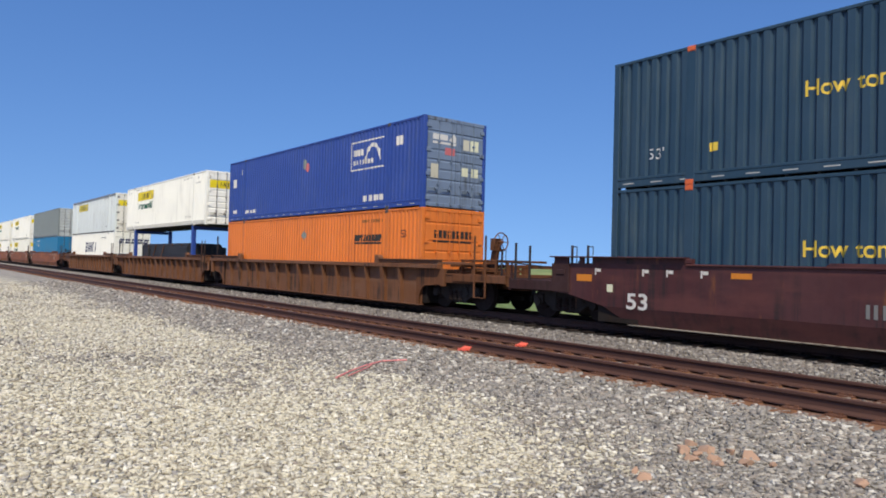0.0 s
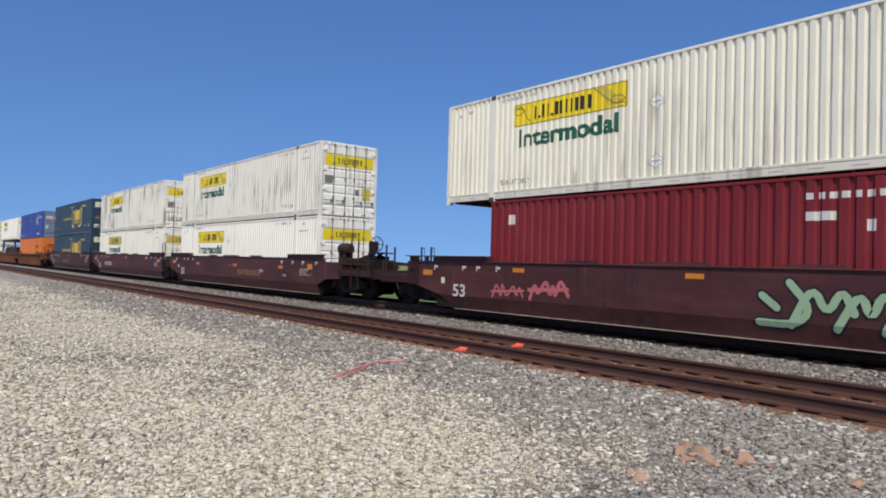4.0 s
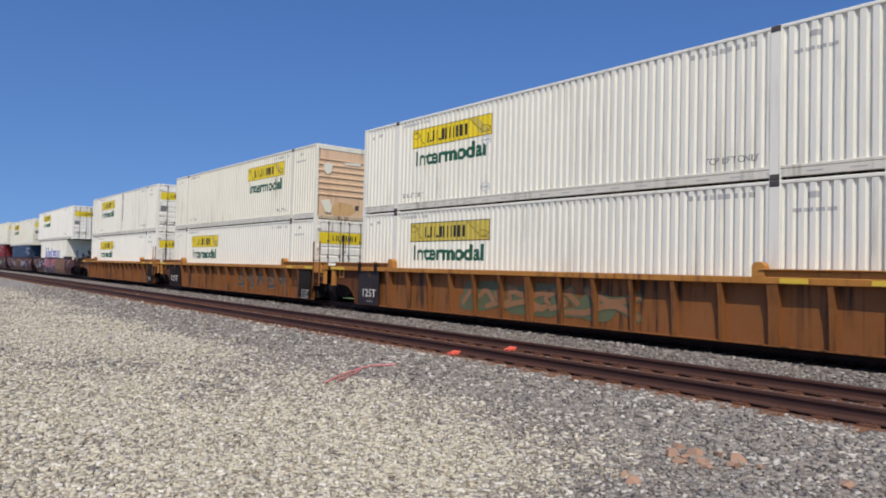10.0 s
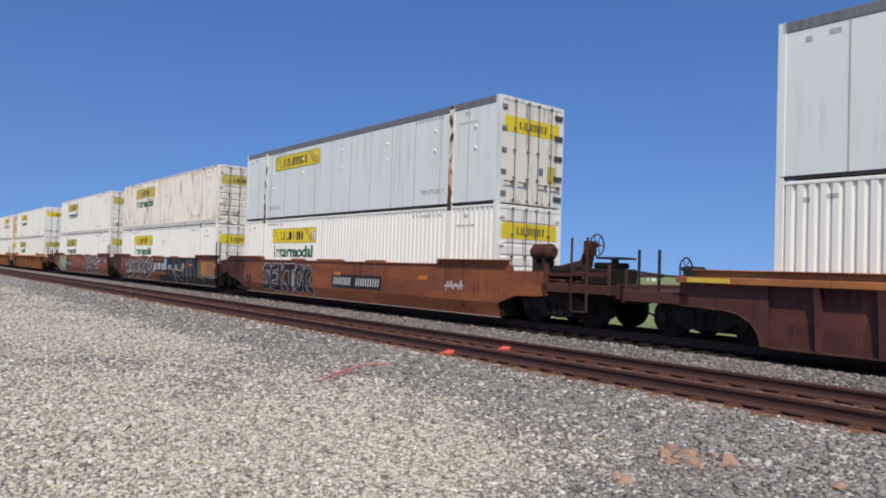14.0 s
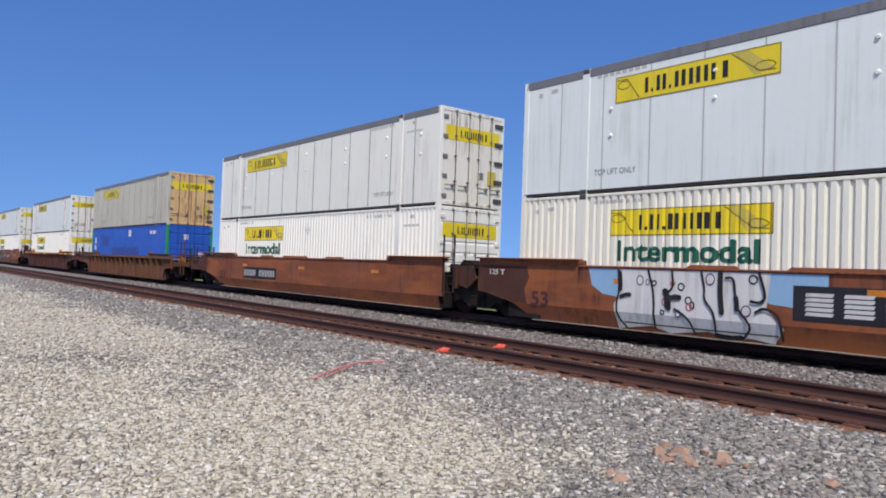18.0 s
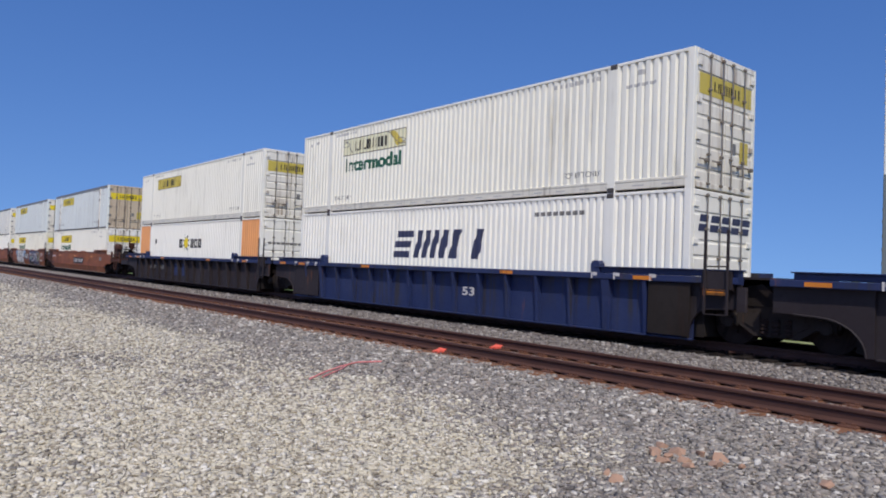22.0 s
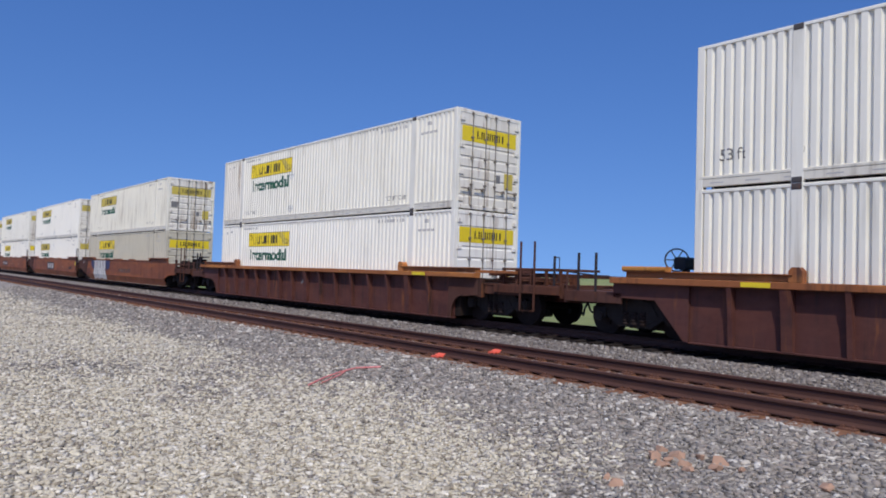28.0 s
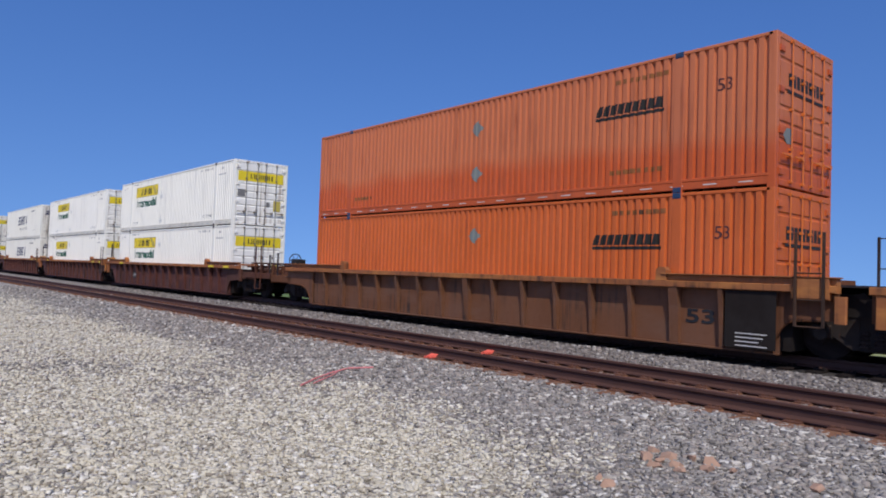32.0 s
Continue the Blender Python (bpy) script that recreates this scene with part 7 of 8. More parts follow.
well_car(u, "smooth", CAR_MAROON, "joint", "end", STD + FIFTY(SIGNWHITE) + REFL(1.0) + [car_bars(3.85, 5.5, 0.72, 0.96, 8, SIGNWHITE, None, 0, 0.25, (3,)), mural(((4.95, 9.95, 0.12, 1.36, INKBLUE), (5.15, 6.45, 0.62, 1.37, PINK), (6.62, 7.2, 0.5, 1.37, PINK), (7.65, 8.05, 0.65, 1.37, PINK), (8.5, 9.85, 0.75, 1.37, PINK), (5.2, 6.0, 0.14, 0.55, PURPLE), (6.9, 7.65, 0.14, 0.6, PURPLE), (7.7, 8.4, 0.14, 0.62, PURPLE), (9.3, 9.95, 0.14, 0.5, PURPLE), (10.0, 11.3, 0.12, 1.37, TANSPRAY), (11.4, 14.2, 0.14, 1.36, TANSPRAY)),
    ((5.35, 1.2, 0.14, 0.1, STAKE), (5.55, 0.8, 0.1, 0.08, RED), (6.2, 0.95, 0.12, 0.14, RED), (7.85, 1.0, 0.07, 0.1, INKBLUE), (9.6, 0.95, 0.16, 0.12, RED), (9.0, 1.15, 0.12, 0.1, STAKE), (9.25, 0.78, 0.09, 0.09, LIME), (7.45, 0.42, 0.1, 0.07, LIME), (9.1, 0.84, 0.05, 0.05, SILVER), (7.2, 0.62, 0.09, 0.09, ORANGE_CAST)),
    ((0.03, SIGNWHITE, (5.1, 0.9), (5.15, 1.2), (5.35, 1.37)), (0.03, SIGNWHITE, (6.4, 1.37), (6.52, 1.0), (6.35, 0.62), (6.0, 0.58), (6.02, 0.14)), (0.025, SIGNWHITE, (5.78, 1.1), (5.85, 0.78)), (0.03, SIGNWHITE, (6.6, 1.37), (6.65, 0.9), (6.9, 1.12)), (0.03, SIGNWHITE, (7.15, 1.37), (7.3, 0.85), (7.65, 0.5), (7.7, 0.14)), (0.03, SIGNWHITE, (8.08, 1.37), (8.05, 0.72), (8.38, 0.68), (8.42, 0.14)),
     (0.03, SIGNWHITE, (8.62, 0.95), (8.7, 0.6), (8.95, 0.35), (8.98, 0.14)), (0.025, SIGNWHITE, (9.0, 1.37), (9.0, 0.95)), (0.03, SIGNWHITE, (8.8, 0.52), (9.12, 0.36), (9.4, 0.52), (9.35, 0.92)), (0.03, SIGNWHITE, (9.5, 1.26), (9.8, 1.32), (9.9, 1.05), (9.7, 0.82), (9.48, 0.72), (9.55, 0.5), (9.92, 0.25)), (0.035, BLACKED, (10.1, 1.37), (10.1, 0.96), (10.45, 0.9), (10.02, 0.55), (10.0, 0.14)), (0.035, BLACKED, (11.12, 1.37), (11.12, 1.0), (10.85, 0.72), (11.16, 0.7), (11.18, 0.14)),
     (0.035, BLACKED, (11.6, 1.3), (11.7, 0.7), (12.1, 0.5), (12.1, 0.16)), (0.035, BLACKED, (12.2, 1.3), (12.5, 0.9), (12.9, 1.2), (12.9, 0.4)), (0.035, BLACKED, (13.2, 1.3), (13.1, 0.6), (13.7, 0.45), (13.6, 1.1)), (0.035, BLACKED, (13.9, 1.3), (14.15, 0.8), (13.9, 0.2)))), bubbles(((2.2, 0.92, 0.22), (2.45, 0.7, 0.18), (2.05, 0.7, 0.15), (4.9, 1.15, 0.22)), SKYBLUE), bubbles(((5.0, 0.3, 0.28), (4.55, 0.22, 0.16)), MINT), scribble(3.2, 0.9, 0.5, 0.4, 8, SIGNWHITE)], MAROON, tank=True)

# yellow-orange ribbed pack
YRIB = "yellow-orange ribbed steel well car streaked with rust"
WARN = [car_rect(a, e, 1.19, 1.28, GOLD, "warning_stripe", "amber yellow warning stripe") for a, e in ((-1.6, -0.7), (14.4, 14.9), (15.9, 16.6))]
u = 115.15
nameplate_box(u, UP, WHITE_B, extra=(vent_grey, stain(8.3, 8.42, 0.3, 2.8, TANSPRAY), stain(8.5, 8.6, 0.9, 2.8, MARK), placard(8.36, 0.95))), nameplate_box(u, SEAT, WHITE_C, extra=(placard(6.7, 0.8),))
well_car(u, "ribbed", CAR_ORANGE, "start", "joint", WARN + [car_text("53", 14.46, 15.06, 0.5, 0.75, BLACKED), car_rect(15.35, 16.3, 0.1, 1.15, SOOT_AND_SHADE, "panel", "dark consolidated stencil panel", -1.49), data_lines(15.5, 0.36, 3, 0.6)], YRIB, trim=CHORD_OCHRE)
u = 134.65
nameplate_box(u, UP, CREAM, right=False, x0=9.72, label="cream container with its ribbed front end facing back")
nameplate_box(u, SEAT, WHITE_B, door_ground=YELLOW)
well_car(u, "ribbed", CAR_ORANGE, "joint", "joint", WARN + [car_text("53", 14.46, 15.06, 0.48, 0.76, CAR_MAROON), car_rect(15.35, 16.3, 0.1, 1.15, SOOT_AND_SHADE, "panel", "dark consolidated stencil panel", -1.49), data_lines(15.6, 0.36, 5, 0.6), car_rect(0.02, 1.72, 0.08, 1.165, SOOT_AND_SHADE, "panel", "soot-dark end panel", -1.49), car_text("125T", 0.35, 1.4, 0.3, 0.6, SIGNWHITE, None, -1.495), sprayed(9.0, 13.8, 0.2, 1.0, 41, SMOKE, TANSPRAY, None, 6, 0.07)], YRIB, trim=CHORD_OCHRE)
u = 154.15
nameplate_box(u, UP, WHITE_B, extra=(placard(6.2, 0.5),)), nameplate_box(u, SEAT, WHITE_B, ground=YELLOW_W)
well_car(u, "ribbed", CAR_ORANGE, "joint", "end", WARN + [sprayed(5.6, 11.0, 0.2, 1.0, 43, TANSPRAY, DULLGREEN, DULLGREEN, 6, 0.07), car_rect(0.16, 1.42, 0.06, 1.165, CAR_DARK, "panel", "soot-dark end panel", -1.49), car_text("125T", 0.47, 1.26, 0.32, 0.58, SIGNWHITE, None, -1.495), car_rect(0.7, 1.05, 0.16, 0.2, MARK, "stencil_line", "small stencilled line", -1.495)] + [car_rect(x, x + 0.2, 1.17, 1.47, SOOT_AND_SHADE, "patch", "black patch on the chord") for x in (0.2, 1.16)], YRIB, trim=CHORD_OCHRE)

# orange-brown smooth pack
u = 177.7
nameplate_box(u, UP, WHITE_B, ground=YELLOW_W, door=DOOR_W, extra=(placard(7.0, 0.5),)), nameplate_box(u, SEAT, WHITE_C, ground=YELLOW_W, door=DOOR_W)
well_car(u, "smooth", CAR_BROWN, "start", "joint", [car_text("53", 0.6, 1.0, 0.48, 0.8, BLACKED, None, SIDE - 0.02)] + REFL(0.9) + [car_bars(3.3, 5.4, 0.62, 0.88, 9, SIGNWHITE, BLACKED, 0, 0.25, (4,)), sprayed(9.95, 13.95, 0.1, 1.385, 51, BLACKED, SILVER, None, 5, 0.135, "BENAS"), car_rect(9.6, 9.95, 0.79, 0.88, REFLECT, y=SIDE - 0.03), car_rect(11.4, 11.85, 0.98, 1.07, REFLECT, y=SIDE - 0.03), car_rect(12.85, 13.4, 0.78, 0.88, REFLECT, y=SIDE - 0.03), scribble(13.95, 0.9, 0.5, 0.35, 77, SILVER, 0.02), scribble(13.6, 0.8, 0.7, 0.4, 13, SIGNWHITE), mural(((0.95, 3.35, 0.15, 1.37, MINT), (0.2, 1.3, 0.33, 0.82, OCHRE), (1.1, 2.3, 1.1, 1.32, OCHRE), (-0.4, 0.1, 0.86, 1.18, INKBLUE)), (), ((0.025, SMOKE, (1.6, 0.2), (1.55, 0.6), (1.5, 1.0)), (0.025, SMOKE, (1.75, 1.0), (1.85, 0.75), (2.3, 0.72), (2.35, 0.2)), (0.025, SMOKE, (2.25, 1.3), (2.6, 1.2), (2.75, 0.85), (2.4, 0.8)), (0.025, SMOKE, (2.6, 1.36), (2.95, 1.1), (2.85, 0.5), (3.1, 0.15)), (0.025, SILVER, (1.0, 0.9), (1.1, 1.25), (1.4, 1.36)))), car_rect(15.6, 16.1, 0.95, 1.2, REFLECT), scribble(14.8, 0.85, 0.6, 0.4, 15, MATBLUE, 0.05)], BROWN)
u = 197.2
nameplate_box(u, UP, RUSTY, ground=YELLOW_W, door=DOOR_W, extra=(placard(8.6, 0.5),), label="white container badly streaked with brown rust")
nameplate_box(u, SEAT, WHITE_C, extra=(placard(8.4, 0.8),))
well_car(u, "smooth", CAR_BROWN, "joint", "joint", FIFTY(BLACKED) + REFL(1.0) + [sprayed(1.9, 6.6, 0.1, 1.385, 61, BLACKED, SILVER, None, 5, 0.14), bubbles(((1.7, 0.95, 0.14), (5.9, 1.15, 0.16), (6.7, 0.85, 0.17), (7.3, 0.7, 0.13)), SKYBLUE), slab_logo(7.2, 9.2, 0.72, 1.1), mural(((8.2, 14.25, 0.1, 0.45, BLACKED), (9.35, 14.2, 0.35, 1.38, BLACKED), (9.12, 9.45, 0.7, 1.36, SKYBLUE), (14.3, 15.0, 0.52, 1.12, DULLGREEN), (14.75, 15.5, 0.55, 1.25, OCHRE), (15.45, 16.2, 0.5, 1.3, TANSPRAY), (14.3, 16.45, 0.1, 0.45, BLACKED)),
    ((9.99, 0.88, 0.26, 0.17, PALEGREY_SPRAY), (11.03, 0.9, 0.22, 0.18, PALEGREY_SPRAY), (12.13, 0.96, 0.2, 0.2, PALEGREY_SPRAY), (12.15, 0.8, 0.07, 0.07, SMOKE), (16.25, 0.55, 0.3, 0.12, GREY)),
    ((0.035, SMOKE, (9.9, 1.36), (9.5, 1.1), (9.5, 0.7), (10.2, 0.4), (10.9, 0.3)), (0.06, PALEGREY_SPRAY, (10.0, 0.86), (10.4, 0.82), (10.75, 0.7), (10.95, 0.4), (10.95, 0.12)), (0.055, PALEGREY_SPRAY, (11.05, 0.9), (11.35, 0.75), (12.1, 0.74)), (0.03, GREY, (10.7, 1.36), (10.5, 1.0), (10.75, 0.75)), (0.03, GREY, (11.5, 1.36), (11.62, 1.0), (11.5, 0.78)),
     (0.035, GREY, (12.15, 0.8), (12.3, 0.45), (12.2, 0.12)), (0.05, PALEGREY_SPRAY, (12.75, 1.36), (12.72, 0.12)), (0.03, GREY, (13.0, 1.3), (13.45, 1.3), (13.92, 0.6), (13.92, 0.12)), (0.04, PALEGREY_SPRAY, (13.15, 1.25), (13.38, 0.4)), (0.03, GREY, (14.35, 1.3), (14.3, 0.42), (15.1, 0.46), (15.15, 0.12)), (0.05, GREY, (11.2, 0.5), (11.6, 0.35), (12.0, 0.2)))), car_rect(9.7, 10.15, 0.78, 0.87, REFLECT, y=SIDE - 0.04), car_rect(11.9, 12.4, 0.84, 0.94, REFLECT, y=SIDE - 0.04), car_rect(16.3, 16.6, 0.96, 1.18, REFLECT, y=SIDE - 0.012)], BROWN)
u = 216.7
reefer(u, UP, REEFER_W, post=RUSTY), nameplate_box(u, SEAT, WHITE_C, extra=(placard(6.3, 0.9),))
well_car(u, "smooth", CAR_BROWN, "joint", "end", FIFTY(BLACKED) + REFL(0.95) + [mural(((2.4, 6.4, 0.42, 1.2, CAR_SOOT),), ((2.55, 0.98, 0.2, 0.16, PALEGREY_SPRAY), (3.4, 0.32, 0.22, 0.16, TANSPRAY), (4.25, 0.35, 0.2, 0.2, PALEGREY_SPRAY), (5.0, 0.6, 0.2, 0.36, PALEGREY_SPRAY), (5.7, 0.72, 0.2, 0.3, TANSPRAY))), sprayed(2.25, 6.5, 0.12, 1.36, 71, CAR_DARK, PALEGREY_SPRAY, None, 5, 0.12, "SEKTOR"), car_bars(8.0, 10.9, 0.62, 0.88, 10, SIGNWHITE, BLACKED, 0.06, 0.25, (4,)), scribble(14.2, 0.6, 0.8, 0.5, 16, SIGNWHITE)], BROWN, tank="reservoir")

# two single cars
RRIB = "red-brown ribbed steel well car with rust and dirt"
u = 240.25
reefer(u, UP, REEFER_W, post=RUSTY), nameplate_box(u, SEAT, WHITE_C)
well_car(u, "ribbed", CAR_RED, "start", "end", WARN + [car_rect(4.0, 4.5, 1.19, 1.28, YELLOW, "warning_stripe", "yellow warning stripe"), car_rect(7.5, 8.2, 1.19, 1.28, YELLOW, "warning_stripe", "yellow warning stripe"), car_bars(0.3, 0.9, 0.35, 0.5, 4, CAR_SOOT)], RRIB, trim=CHORD_RED)
u = 263.8
reefer(u, UP, BEIGE, door=DOOR_R, label="grey-beige insulated container with rusty doors and nameplate")
container(u, SEAT, MIDBLUE, pitch=0.28, marks=(blue_long,), posts=False, post_paint=GREENPOST, label="bright blue corrugated container with green corner posts", rod=MIDBLUE)
well_car(u, "ribbed", CAR_RUST, "start", "end", (), "faded orange ribbed steel well car with white dust")

# orange-brown smooth pack
u = 287.35
reefer(u, UP, WHITE_B, door=DOOR_W, label="off-white smooth-sided insulated container with a yellow nameplate"), nameplate_box(u, SEAT, WHITE_C, extra=(placard(8.4, 1.0),))
well_car(u, "smooth", CAR_BROWN, "start", "joint", FIFTY(CAR_MAROON) + REFL(1.0) + [car_bars(3.2, 6.1, 0.62, 0.88, 10, SIGNWHITE, BLACKED, 0, 0.25, (4,))], BROWN)
u = 306.85
reefer(u, UP, REEFER_W, door=DOOR_W), nameplate_box(u, SEAT, CREAM, extra=(placard(8.6, 1.0),))
well_car(u, "smooth", CAR_BROWN, "joint", "joint", FIFTY(CAR_MAROON) + REFL(1.05) + [car_text("125 T", -0.95, -0.4, 1.14, 1.28, SIGNWHITE), sprayed_panel(3.15, 6.45, 0.1, 1.38, 81, SILVER, SIGNWHITE, SKYBLUE, 0),
    mural(((5.22, 5.62, 1.02, 1.06, OCHRE),), ((3.7, 0.85, 0.06, 0.1, BLACKED), (3.7, 0.85, 0.025, 0.06, SILVER), (4.88, 0.94, 0.06, 0.09, BLACKED), (4.88, 0.94, 0.025, 0.05, SILVER), (4.9, 0.69, 0.06, 0.09, BLACKED), (4.9, 0.69, 0.025, 0.05, SILVER), (3.68, 1.15, 0.09, 0.11, PURPLE), (3.68, 1.15, 0.065, 0.085, SILVER), (3.87, 1.12, 0.05, 0.07, PURPLE), (3.87, 1.12, 0.03, 0.05, SILVER), (5.28, 1.23, 0.1, 0.12, PURPLE), (5.28, 1.23, 0.075, 0.095, SILVER), (6.01, 0.66, 0.1, 0.11, PURPLE), (6.01, 0.66, 0.075, 0.085, SILVER), (4.6, 0.51, 0.07, 0.08, PURPLE), (4.6, 0.51, 0.045, 0.055, SILVER)),
    ((0.033, BLACKED, (3.13, 1.36), (3.17, 0.9), (3.09, 0.65), (3.13, 0.31), (3.32, 0.13)), (0.066, BLACKED, (3.18, 1.3), (3.2, 1.1), (3.2, 0.95)), (0.0594, BLACKED, (3.21, 0.78), (3.32, 0.83), (3.44, 0.84)), (0.033, BLACKED, (3.89, 1.37), (4.04, 0.89), (4.04, 0.19)), (0.0297, BLACKED, (4.45, 1.37), (4.49, 1.01), (4.28, 0.9), (4.32, 0.61)), (0.0924, BLACKED, (4.3, 0.95), (4.36, 0.8), (4.38, 0.62)), (0.0792, BLACKED, (4.36, 0.8), (4.5, 0.84), (4.62, 0.84)), (0.033, BLACKED, (4.52, 0.6), (4.83, 0.44), (4.94, 0.14)), (0.0297, BLACKED, (5.1, 1.37), (5.18, 1.04), (5.16, 0.82), (5.4, 0.57), (5.39, 0.2)), (0.0726, BLACKED, (5.5, 1.37), (5.5, 0.97), (5.54, 0.6)), (0.033, BLACKED, (5.61, 1.27), (5.77, 1.28), (5.8, 0.98), (5.85, 0.67), (6.14, 0.38), (5.95, 0.15)), (0.066, BLACKED, (5.82, 0.9), (5.84, 0.78), (5.84, 0.68)), (0.0363, BLACKED, (6.26, 1.37), (6.4, 0.93), (6.28, 0.82), (6.11, 0.85)), (0.0363, BLACKED, (6.2, 0.65), (6.36, 0.75), (6.65, 0.62), (6.68, 0.18)), (0.066, BLACKED, (5.4, 0.15), (5.7, 0.12), (5.9, 0.15)), (0.02, SMOKE, (3.3, 0.24), (4.6, 0.23), (6.6, 0.24)))), slab_logo(7.0, 8.9, 0.66, 1.08), mural(((9.4, 14.15, 0.12, 1.37, INKBLUE), (9.8, 11.6, 0.12, 0.5, BLACKED)),
    ((10.22, 0.98, 0.25, 0.16, TANSPRAY), (11.2, 1.08, 0.2, 0.14, SILVER), (11.2, 1.08, 0.13, 0.09, RUSTBLOT), (12.0, 0.82, 0.13, 0.34, SILVER), (12.0, 0.82, 0.08, 0.26, TANSPRAY), (12.7, 1.16, 0.15, 0.22, SILVER), (12.7, 1.18, 0.09, 0.14, RUSTBLOT), (13.72, 0.86, 0.36, 0.38, MINT), (13.72, 0.86, 0.28, 0.32, RUSTBLOT), (11.17, 0.45, 0.18, 0.1, SILVER)),
    ((0.03, SILVER, (9.35, 1.0), (9.55, 1.25), (9.75, 0.8), (10.4, 1.3), (10.7, 1.0)), (0.06, MINT, (9.75, 0.75), (10.05, 0.6), (10.5, 0.68), (10.85, 0.92)), (0.03, SILVER, (10.7, 0.9), (11.3, 0.82), (11.0, 0.7)), (0.03, SILVER, (10.95, 1.36), (11.5, 1.15), (11.55, 0.7), (11.85, 0.55), (12.05, 0.12)), (0.03, SILVER, (11.8, 1.36), (11.7, 0.85), (11.8, 0.7)), (0.035, SILVER, (12.3, 1.36), (12.3, 0.85), (12.5, 0.6)),
     (0.035, SILVER, (12.75, 0.7), (13.15, 0.92), (12.95, 0.78), (13.3, 0.72)), (0.03, SILVER, (13.3, 0.72), (12.95, 0.5), (13.35, 0.48), (13.2, 0.14)), (0.03, SILVER, (12.55, 0.55), (12.75, 0.45), (12.6, 0.14)), (0.03, PALEGREY_SPRAY, (13.1, 1.36), (13.15, 1.1)), (0.07, MINT, (14.15, 1.28), (14.33, 0.8), (14.22, 0.12)))), car_text("STS", 14.72, 15.36, 0.92, 1.18, SILVER), scribble(14.52, 0.42, 0.95, 0.22, 18, SILVER, 0.022)], BROWN)
u = 326.35
reefer(u, UP, REEFER_W, door=DOOR_D, post=RUSTY), nameplate_box(u, SEAT, WHITE_B, ground=YELLOW)
well_car(u, "smooth", CAR_BROWN, "joint", "end", FIFTY(CAR_MAROON) + REFL(1.05) + [scribble(0.4, 0.8, 1.2, 0.5, 19, SIGNWHITE, 0.022), car_text("125T", -1.3, -0.85, 1.12, 1.26, SIGNWHITE, BLACKED), car_bars(8.0, 10.7, 0.66, 0.9, 10, SIGNWHITE, BLACKED, 0.06, 0.25, (4,)), car_rect(15.2, 15.7, 0.85, 1.1, MARK, "stencil_box", "white stencilled box", SIDE)], BROWN, tank="reservoir")

# blue ribbed pack
BRIB = "grimy dark ribbed well car with a blue top chord"
CHORD = [car_rect(x, x + 0.45, 1.19, 1.27, REFLECT) for x in (-1.1, 0.4, 4.6, 11.0, 15.0)] + [car_bars(5.6, 9.4, 1.2, 1.27, 14, SIGNWHITE)] + [marks_row(1.17, (0.1, 1.0, 1.6, 13.9, 14.5, 15.4))]
u = 350.0
nameplate_box(u, UP, WHITE_B, ground=YELLOW_W, word=False, door=DOOR_W)
container(u, SEAT, WHITE, pitch=0.2, marks=(sun_logo,), ends_paint=PEACH, label="white container with peach orange ends and sun logo")
well_car(u, "ribbed", CAR_DARK, "start", "joint", CHORD + [car_rect(x, x + 0.75, 0.35, 0.95, CAR_BLUE, "patch", "blue repainted bay", RIBBED) for x in (6.2, 7.3)] + [car_bars(2.3, 5.0, 0.62, 0.85, 10, MARK, None, 0, 0.25, (4,))], BRIB, trim=CAR_BLUE, dark_ends=CAR_DARK)
u = 369.6
nameplate_box(u, UP, WHITE_B, ground=YELLOW_F, door=DOOR_W, door_ground=YELLOW_W, green=GREEN)
container(u, SEAT, WHITE, pitch=0.2, marks=(slant_logo(),), label="white corrugated container with a navy slanted logo")
well_car(u, "ribbed", CAR_BLUE, "joint", "joint", CHORD + [car_rect(15.35, 16.3, 0.1, 1.15, SOOT_AND_SHADE, "panel", "dark consolidated stencil panel", -1.49), car_rect(16.6, 17.1, 0.95, 1.15, REFLECT), car_rect(0.0, 1.75, 0.1, 1.15, CAR_DARK, "panel", "soot-dark end panel", -1.46), car_text("53", 9.35, 9.85, 0.55, 0.78, SIGNWHITE)], "navy blue ribbed steel well car with orange reflectors", trim=CAR_BLUE, dark_ends=CAR_DARK)
u = 389.2
nameplate_box(u, UP, WHITE_B, ground=YELLOW_W, door=DOOR_W, extra=(placard(6.2, 0.5),))
container(u, SEAT, GREY, pitch=0.2, door=PALEGREY, marks=(grey_logo,), post_paint=LIME, label="grey corrugated container with a lime green lift post")
well_car(u, "ribbed", CAR_DARK, "joint", "end", CHORD + [car_rect(x, x + 0.7, 0.35, 0.95, CAR_BLUE, "patch", "blue repainted bay", RIBBED) for x in (5.9, 7.2, 10.3)] + [car_bars(2.4, 5.2, 0.62, 0.85, 10, MARK, None, 0, 0.25, (4,))], BRIB, trim=CAR_BLUE, dark_ends=CAR_DARK, tank=True)

# orange-brown smooth pack
u = 412.85
nameplate_box(u, UP, WHITE_B, ground=YELLOW_W, door=DOOR_W, extra=(placard(8.1, 0.5),)), nameplate_box(u, SEAT, WHITE_C, extra=(placard(8.0, 1.0),))
PATCHES = [car_rect(x, x + 0.45, 0.73, 0.82, TANSPRAY, "sticker", "faded amber mark", SIDE) for x in (8.4, 12.0)]
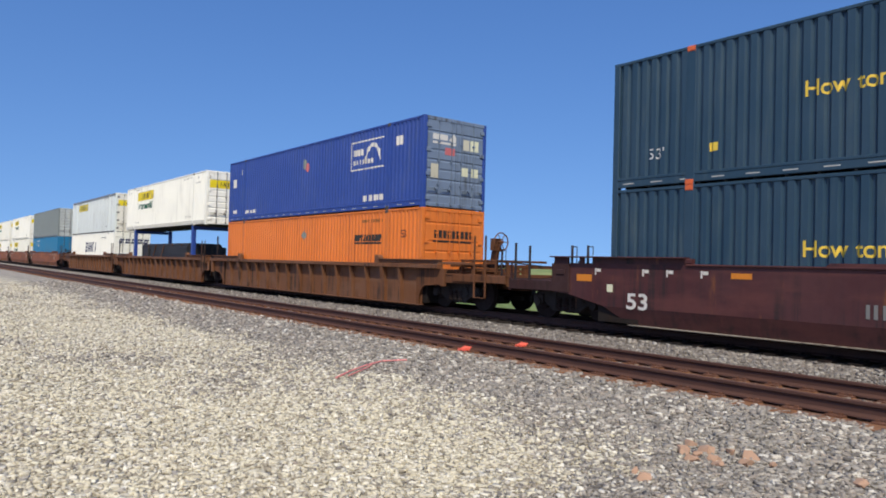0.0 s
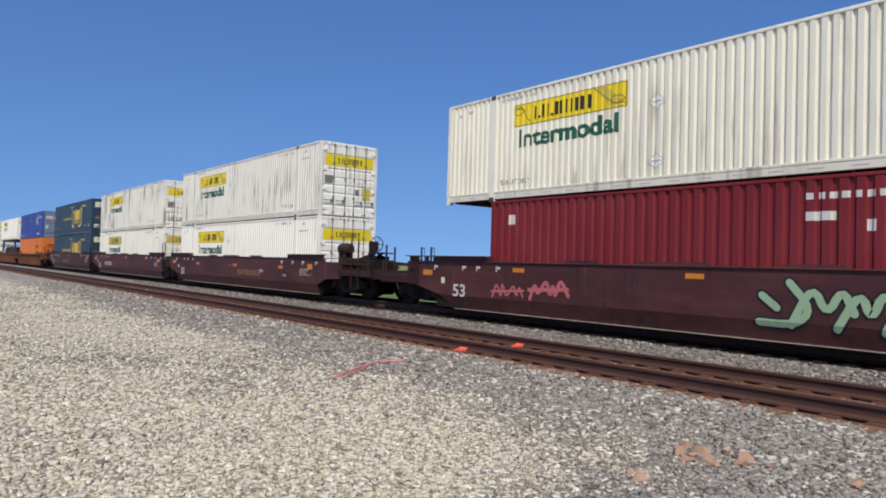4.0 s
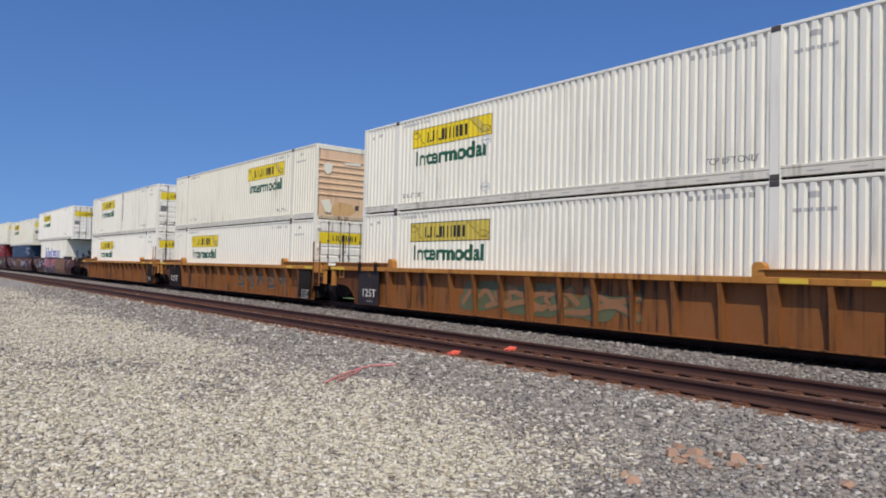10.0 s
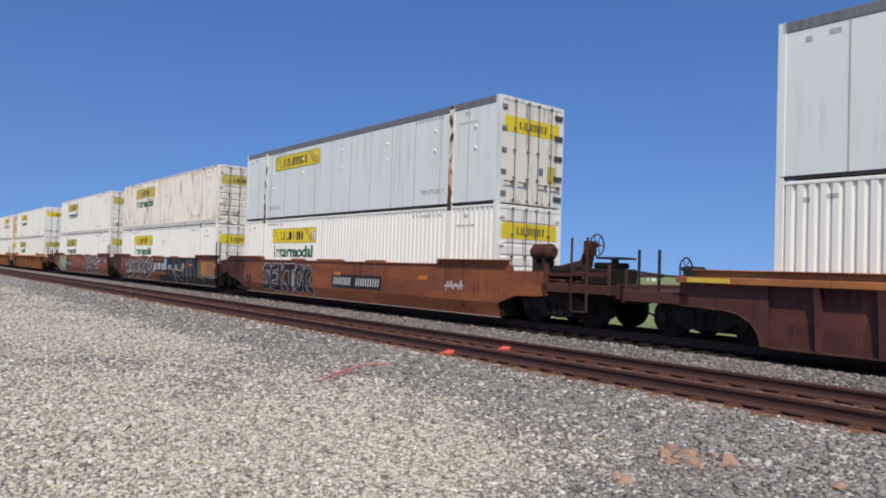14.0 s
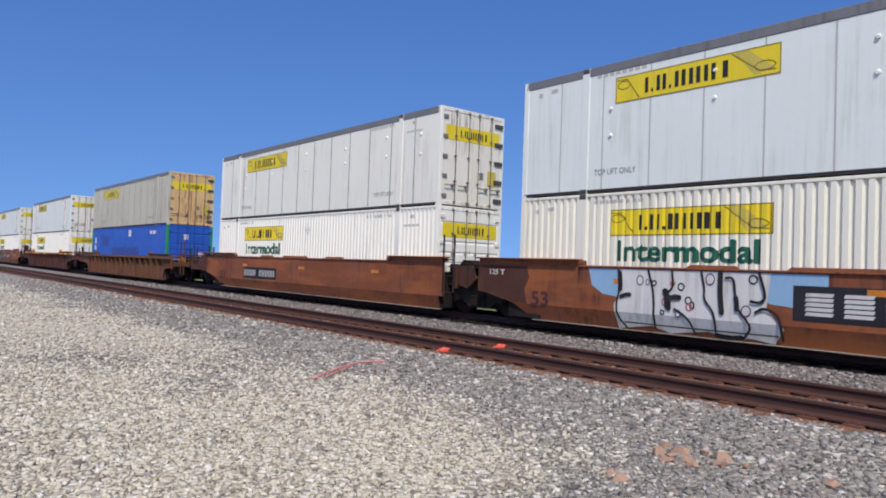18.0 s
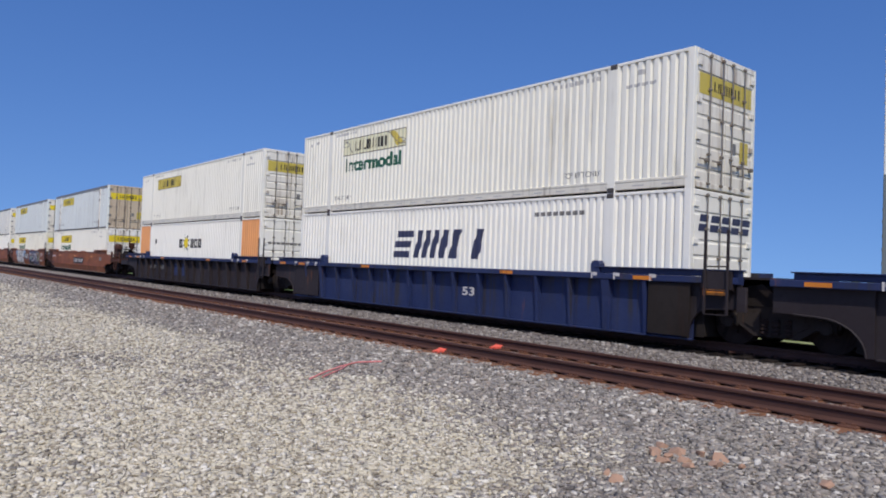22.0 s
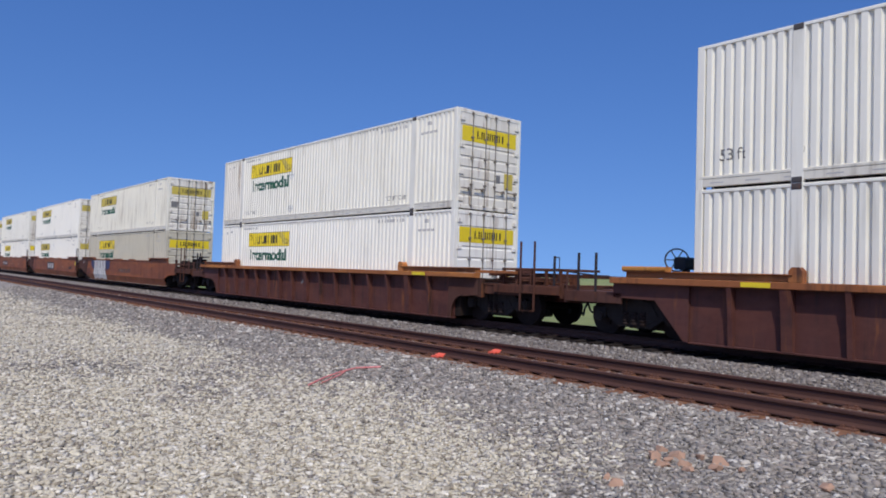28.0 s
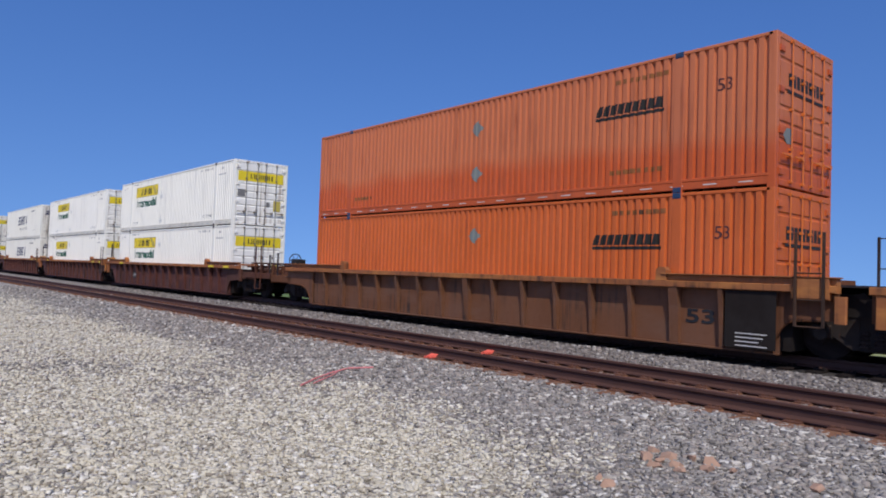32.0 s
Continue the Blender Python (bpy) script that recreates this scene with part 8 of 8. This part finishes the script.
well_car(u, "smooth", CAR_BROWN, "start", "joint", FIFTY(CAR_MAROON) + PATCHES + [car_bars(3.0, 5.5, 0.7, 0.94, 10, SIGNWHITE, BLACKED, 0.04, 0.25, (4,)), car_rect(5.85, 6.05, 0.66, 0.9, BLACKED, "sticker", "black square mark", SIDE)], BROWN)
u = 432.4
nameplate_box(u, UP, WHITE_C, ground=YELLOW_W, door=DOOR_W, extra=(placard(8.0, 0.5),)), nameplate_box(u, SEAT, WHITE_C, ground=YELLOW_W, extra=(placard(7.9, 1.0),))
well_car(u, "smooth", CAR_BROWN, "joint", "joint", FIFTY(CAR_MAROON) + PATCHES + [slab_logo(6.6, 8.95, 0.62, 1.02), scribble(14.2, 0.5, 0.8, 0.5, 23, BLACKED, 0.03), car_rect(16.1, 16.4, 0.95, 1.2, YELLOW, "sticker", "yellow mark", SIDE)], BROWN)
u = 451.9
nameplate_box(u, UP, CREAM, ground=YELLOW_W, door=DOOR_W, extra=(vent_grey,), label="cream corrugated steel freight container with a yellow nameplate"), nameplate_box(u, SEAT, BEIGE, label="beige corrugated steel freight container with a yellow nameplate")
well_car(u, "smooth", CAR_BROWN, "joint", "end", FIFTY(CAR_MAROON) + PATCHES[:1] + [car_text("125 T", -0.9, -0.35, 1.16, 1.3, SIGNWHITE), sprayed_panel(2.2, 5.0, 0.1, 1.36, 91, SILVER, SIGNWHITE, INKBLUE), car_bars(8.0, 10.5, 0.66, 0.9, 10, CASTING)], BROWN)

# single red-brown car
u = 475.6
nameplate_box(u, UP, WHITE_B, door=DOOR_W, extra=(placard(6.4, 0.5), tan_bay)), nameplate_box(u, SEAT, WHITE_C)
well_car(u, "ribbed", CAR_RED, "start", "end", [car_rect(14.6, 15.2, 1.19, 1.28, YELLOW, "warning_stripe", "yellow warning stripe"), scribble(7.6, 0.6, 0.5, 0.4, 25, MARK, 0.03)], RRIB, trim=CHORD_RED)

# red-brown ribbed pack
RSTR = [car_rect(x, x + 0.55, 1.19, 1.28, YELLOW, "warning_stripe", "yellow warning stripe") for x in (1.1, 14.4, 16.0)]
u = 499.1
container(u, UP, WHITE_B, pitch=0.2, door=DOOR_W, marks=(slant_logo(extra=True),), label="off-white corrugated container with a dark slanted logo")
container(u, SEAT, WHITE_B, pitch=0.2, door=DOOR_W, marks=(slant_logo(),), label="off-white corrugated container with a dark slanted logo")
well_car(u, "ribbed", CAR_RED, "start", "joint", RSTR + [car_rect(15.45, 15.9, 0.5, 0.8, CAR_DARK, "patch", "dark stencil patch", RIBBED)], RRIB, trim=CHORD_RED)
u = 518.6
nameplate_box(u, UP, WHITE, extra=(placard(7.0, 0.5),)), nameplate_box(u, SEAT, WHITE_C, extra=(placard(7.0, 0.9),))
well_car(u, "ribbed", CAR_RED, "joint", "joint", RSTR + [car_rect(15.45, 15.9, 0.5, 0.8, CAR_DARK, "patch", "dark stencil patch", RIBBED)], RRIB, trim=CHORD_RED)
u = 538.1
nameplate_box(u, UP, WHITE_C, extra=(vent_grey, placard(7.0, 0.5))), nameplate_box(u, SEAT, WHITE_C, extra=(placard(7.0, 0.8),))
well_car(u, "ribbed", CAR_RED, "joint", "end", RSTR + [car_bars(2.9, 3.8, 0.5, 0.66, 4, SIGNWHITE, BLACKED)], RRIB, trim=CHORD_RED)

# last wells in sight
u = 561.55
for z, tone in ((UP, ORANGE_T), (SEAT, ORANGE_D)):
    container(u, z, tone, pitch=0.2, rod=ORANGE, marks=(word_bar_logo(),), label="bright orange corrugated steel freight container with faded doors", casting_paint=DENIM)
well_car(u, "ribbed", CAR_RUST, "start", "joint", [car_text("53", 14.46, 15.06, 0.48, 0.76, BLACKED), car_rect(15.35, 16.3, 0.1, 1.15, SOOT_AND_SHADE, "panel", "dark consolidated stencil panel", -1.49), data_lines(15.55, 0.36, 4, 0.6)], "faded orange-brown ribbed steel well car with dirt", trim=CHORD_RED)
u = 581.05
well_car(u, "ribbed", CAR_RUST, "joint", "joint", (), "faded orange-brown ribbed steel well car with dirt", trim=CHORD_RED)


# ---- movement ----
def motions():
    times = [2.0 * i for i in range(17)]
    for thing, along, height in MOVERS:
        walk(thing, [(t, pose(along - run(t), YC, height)) for t in times])
    for w, along, dx, r in SPINNERS:
        # the wheels roll while their car passes; far off they are too small to tell
        near = [i / FPS for i in range(int(32 * FPS) + 1) if -42 < along - run(i / FPS) < 4]
        hub = lambda a: Matrix.Translation((dx, 0, r)) @ Matrix.Rotation(a, 4, "Y")
        if not near:
            walk(w, [(0.0, hub(0.0)), (32.0, hub(0.0))])
            continue
        first = run(near[0])
        rows = [(t, hub(-(run(t) - first) / r)) for t in near]
        if near[0] > 0.04:
            rows.insert(0, (0.0, rows[0][1]))
        if near[-1] < 31.96:
            rows.append((32.0, rows[-1][1]))
        walk(w, rows)


# rows of marks too small to pick apart
for ob in bpy.data.objects:
    if ob.name.split(".")[0] in ("stencil_line", "sill_slot"):
        ob["kind"] = "stuff"

motions()
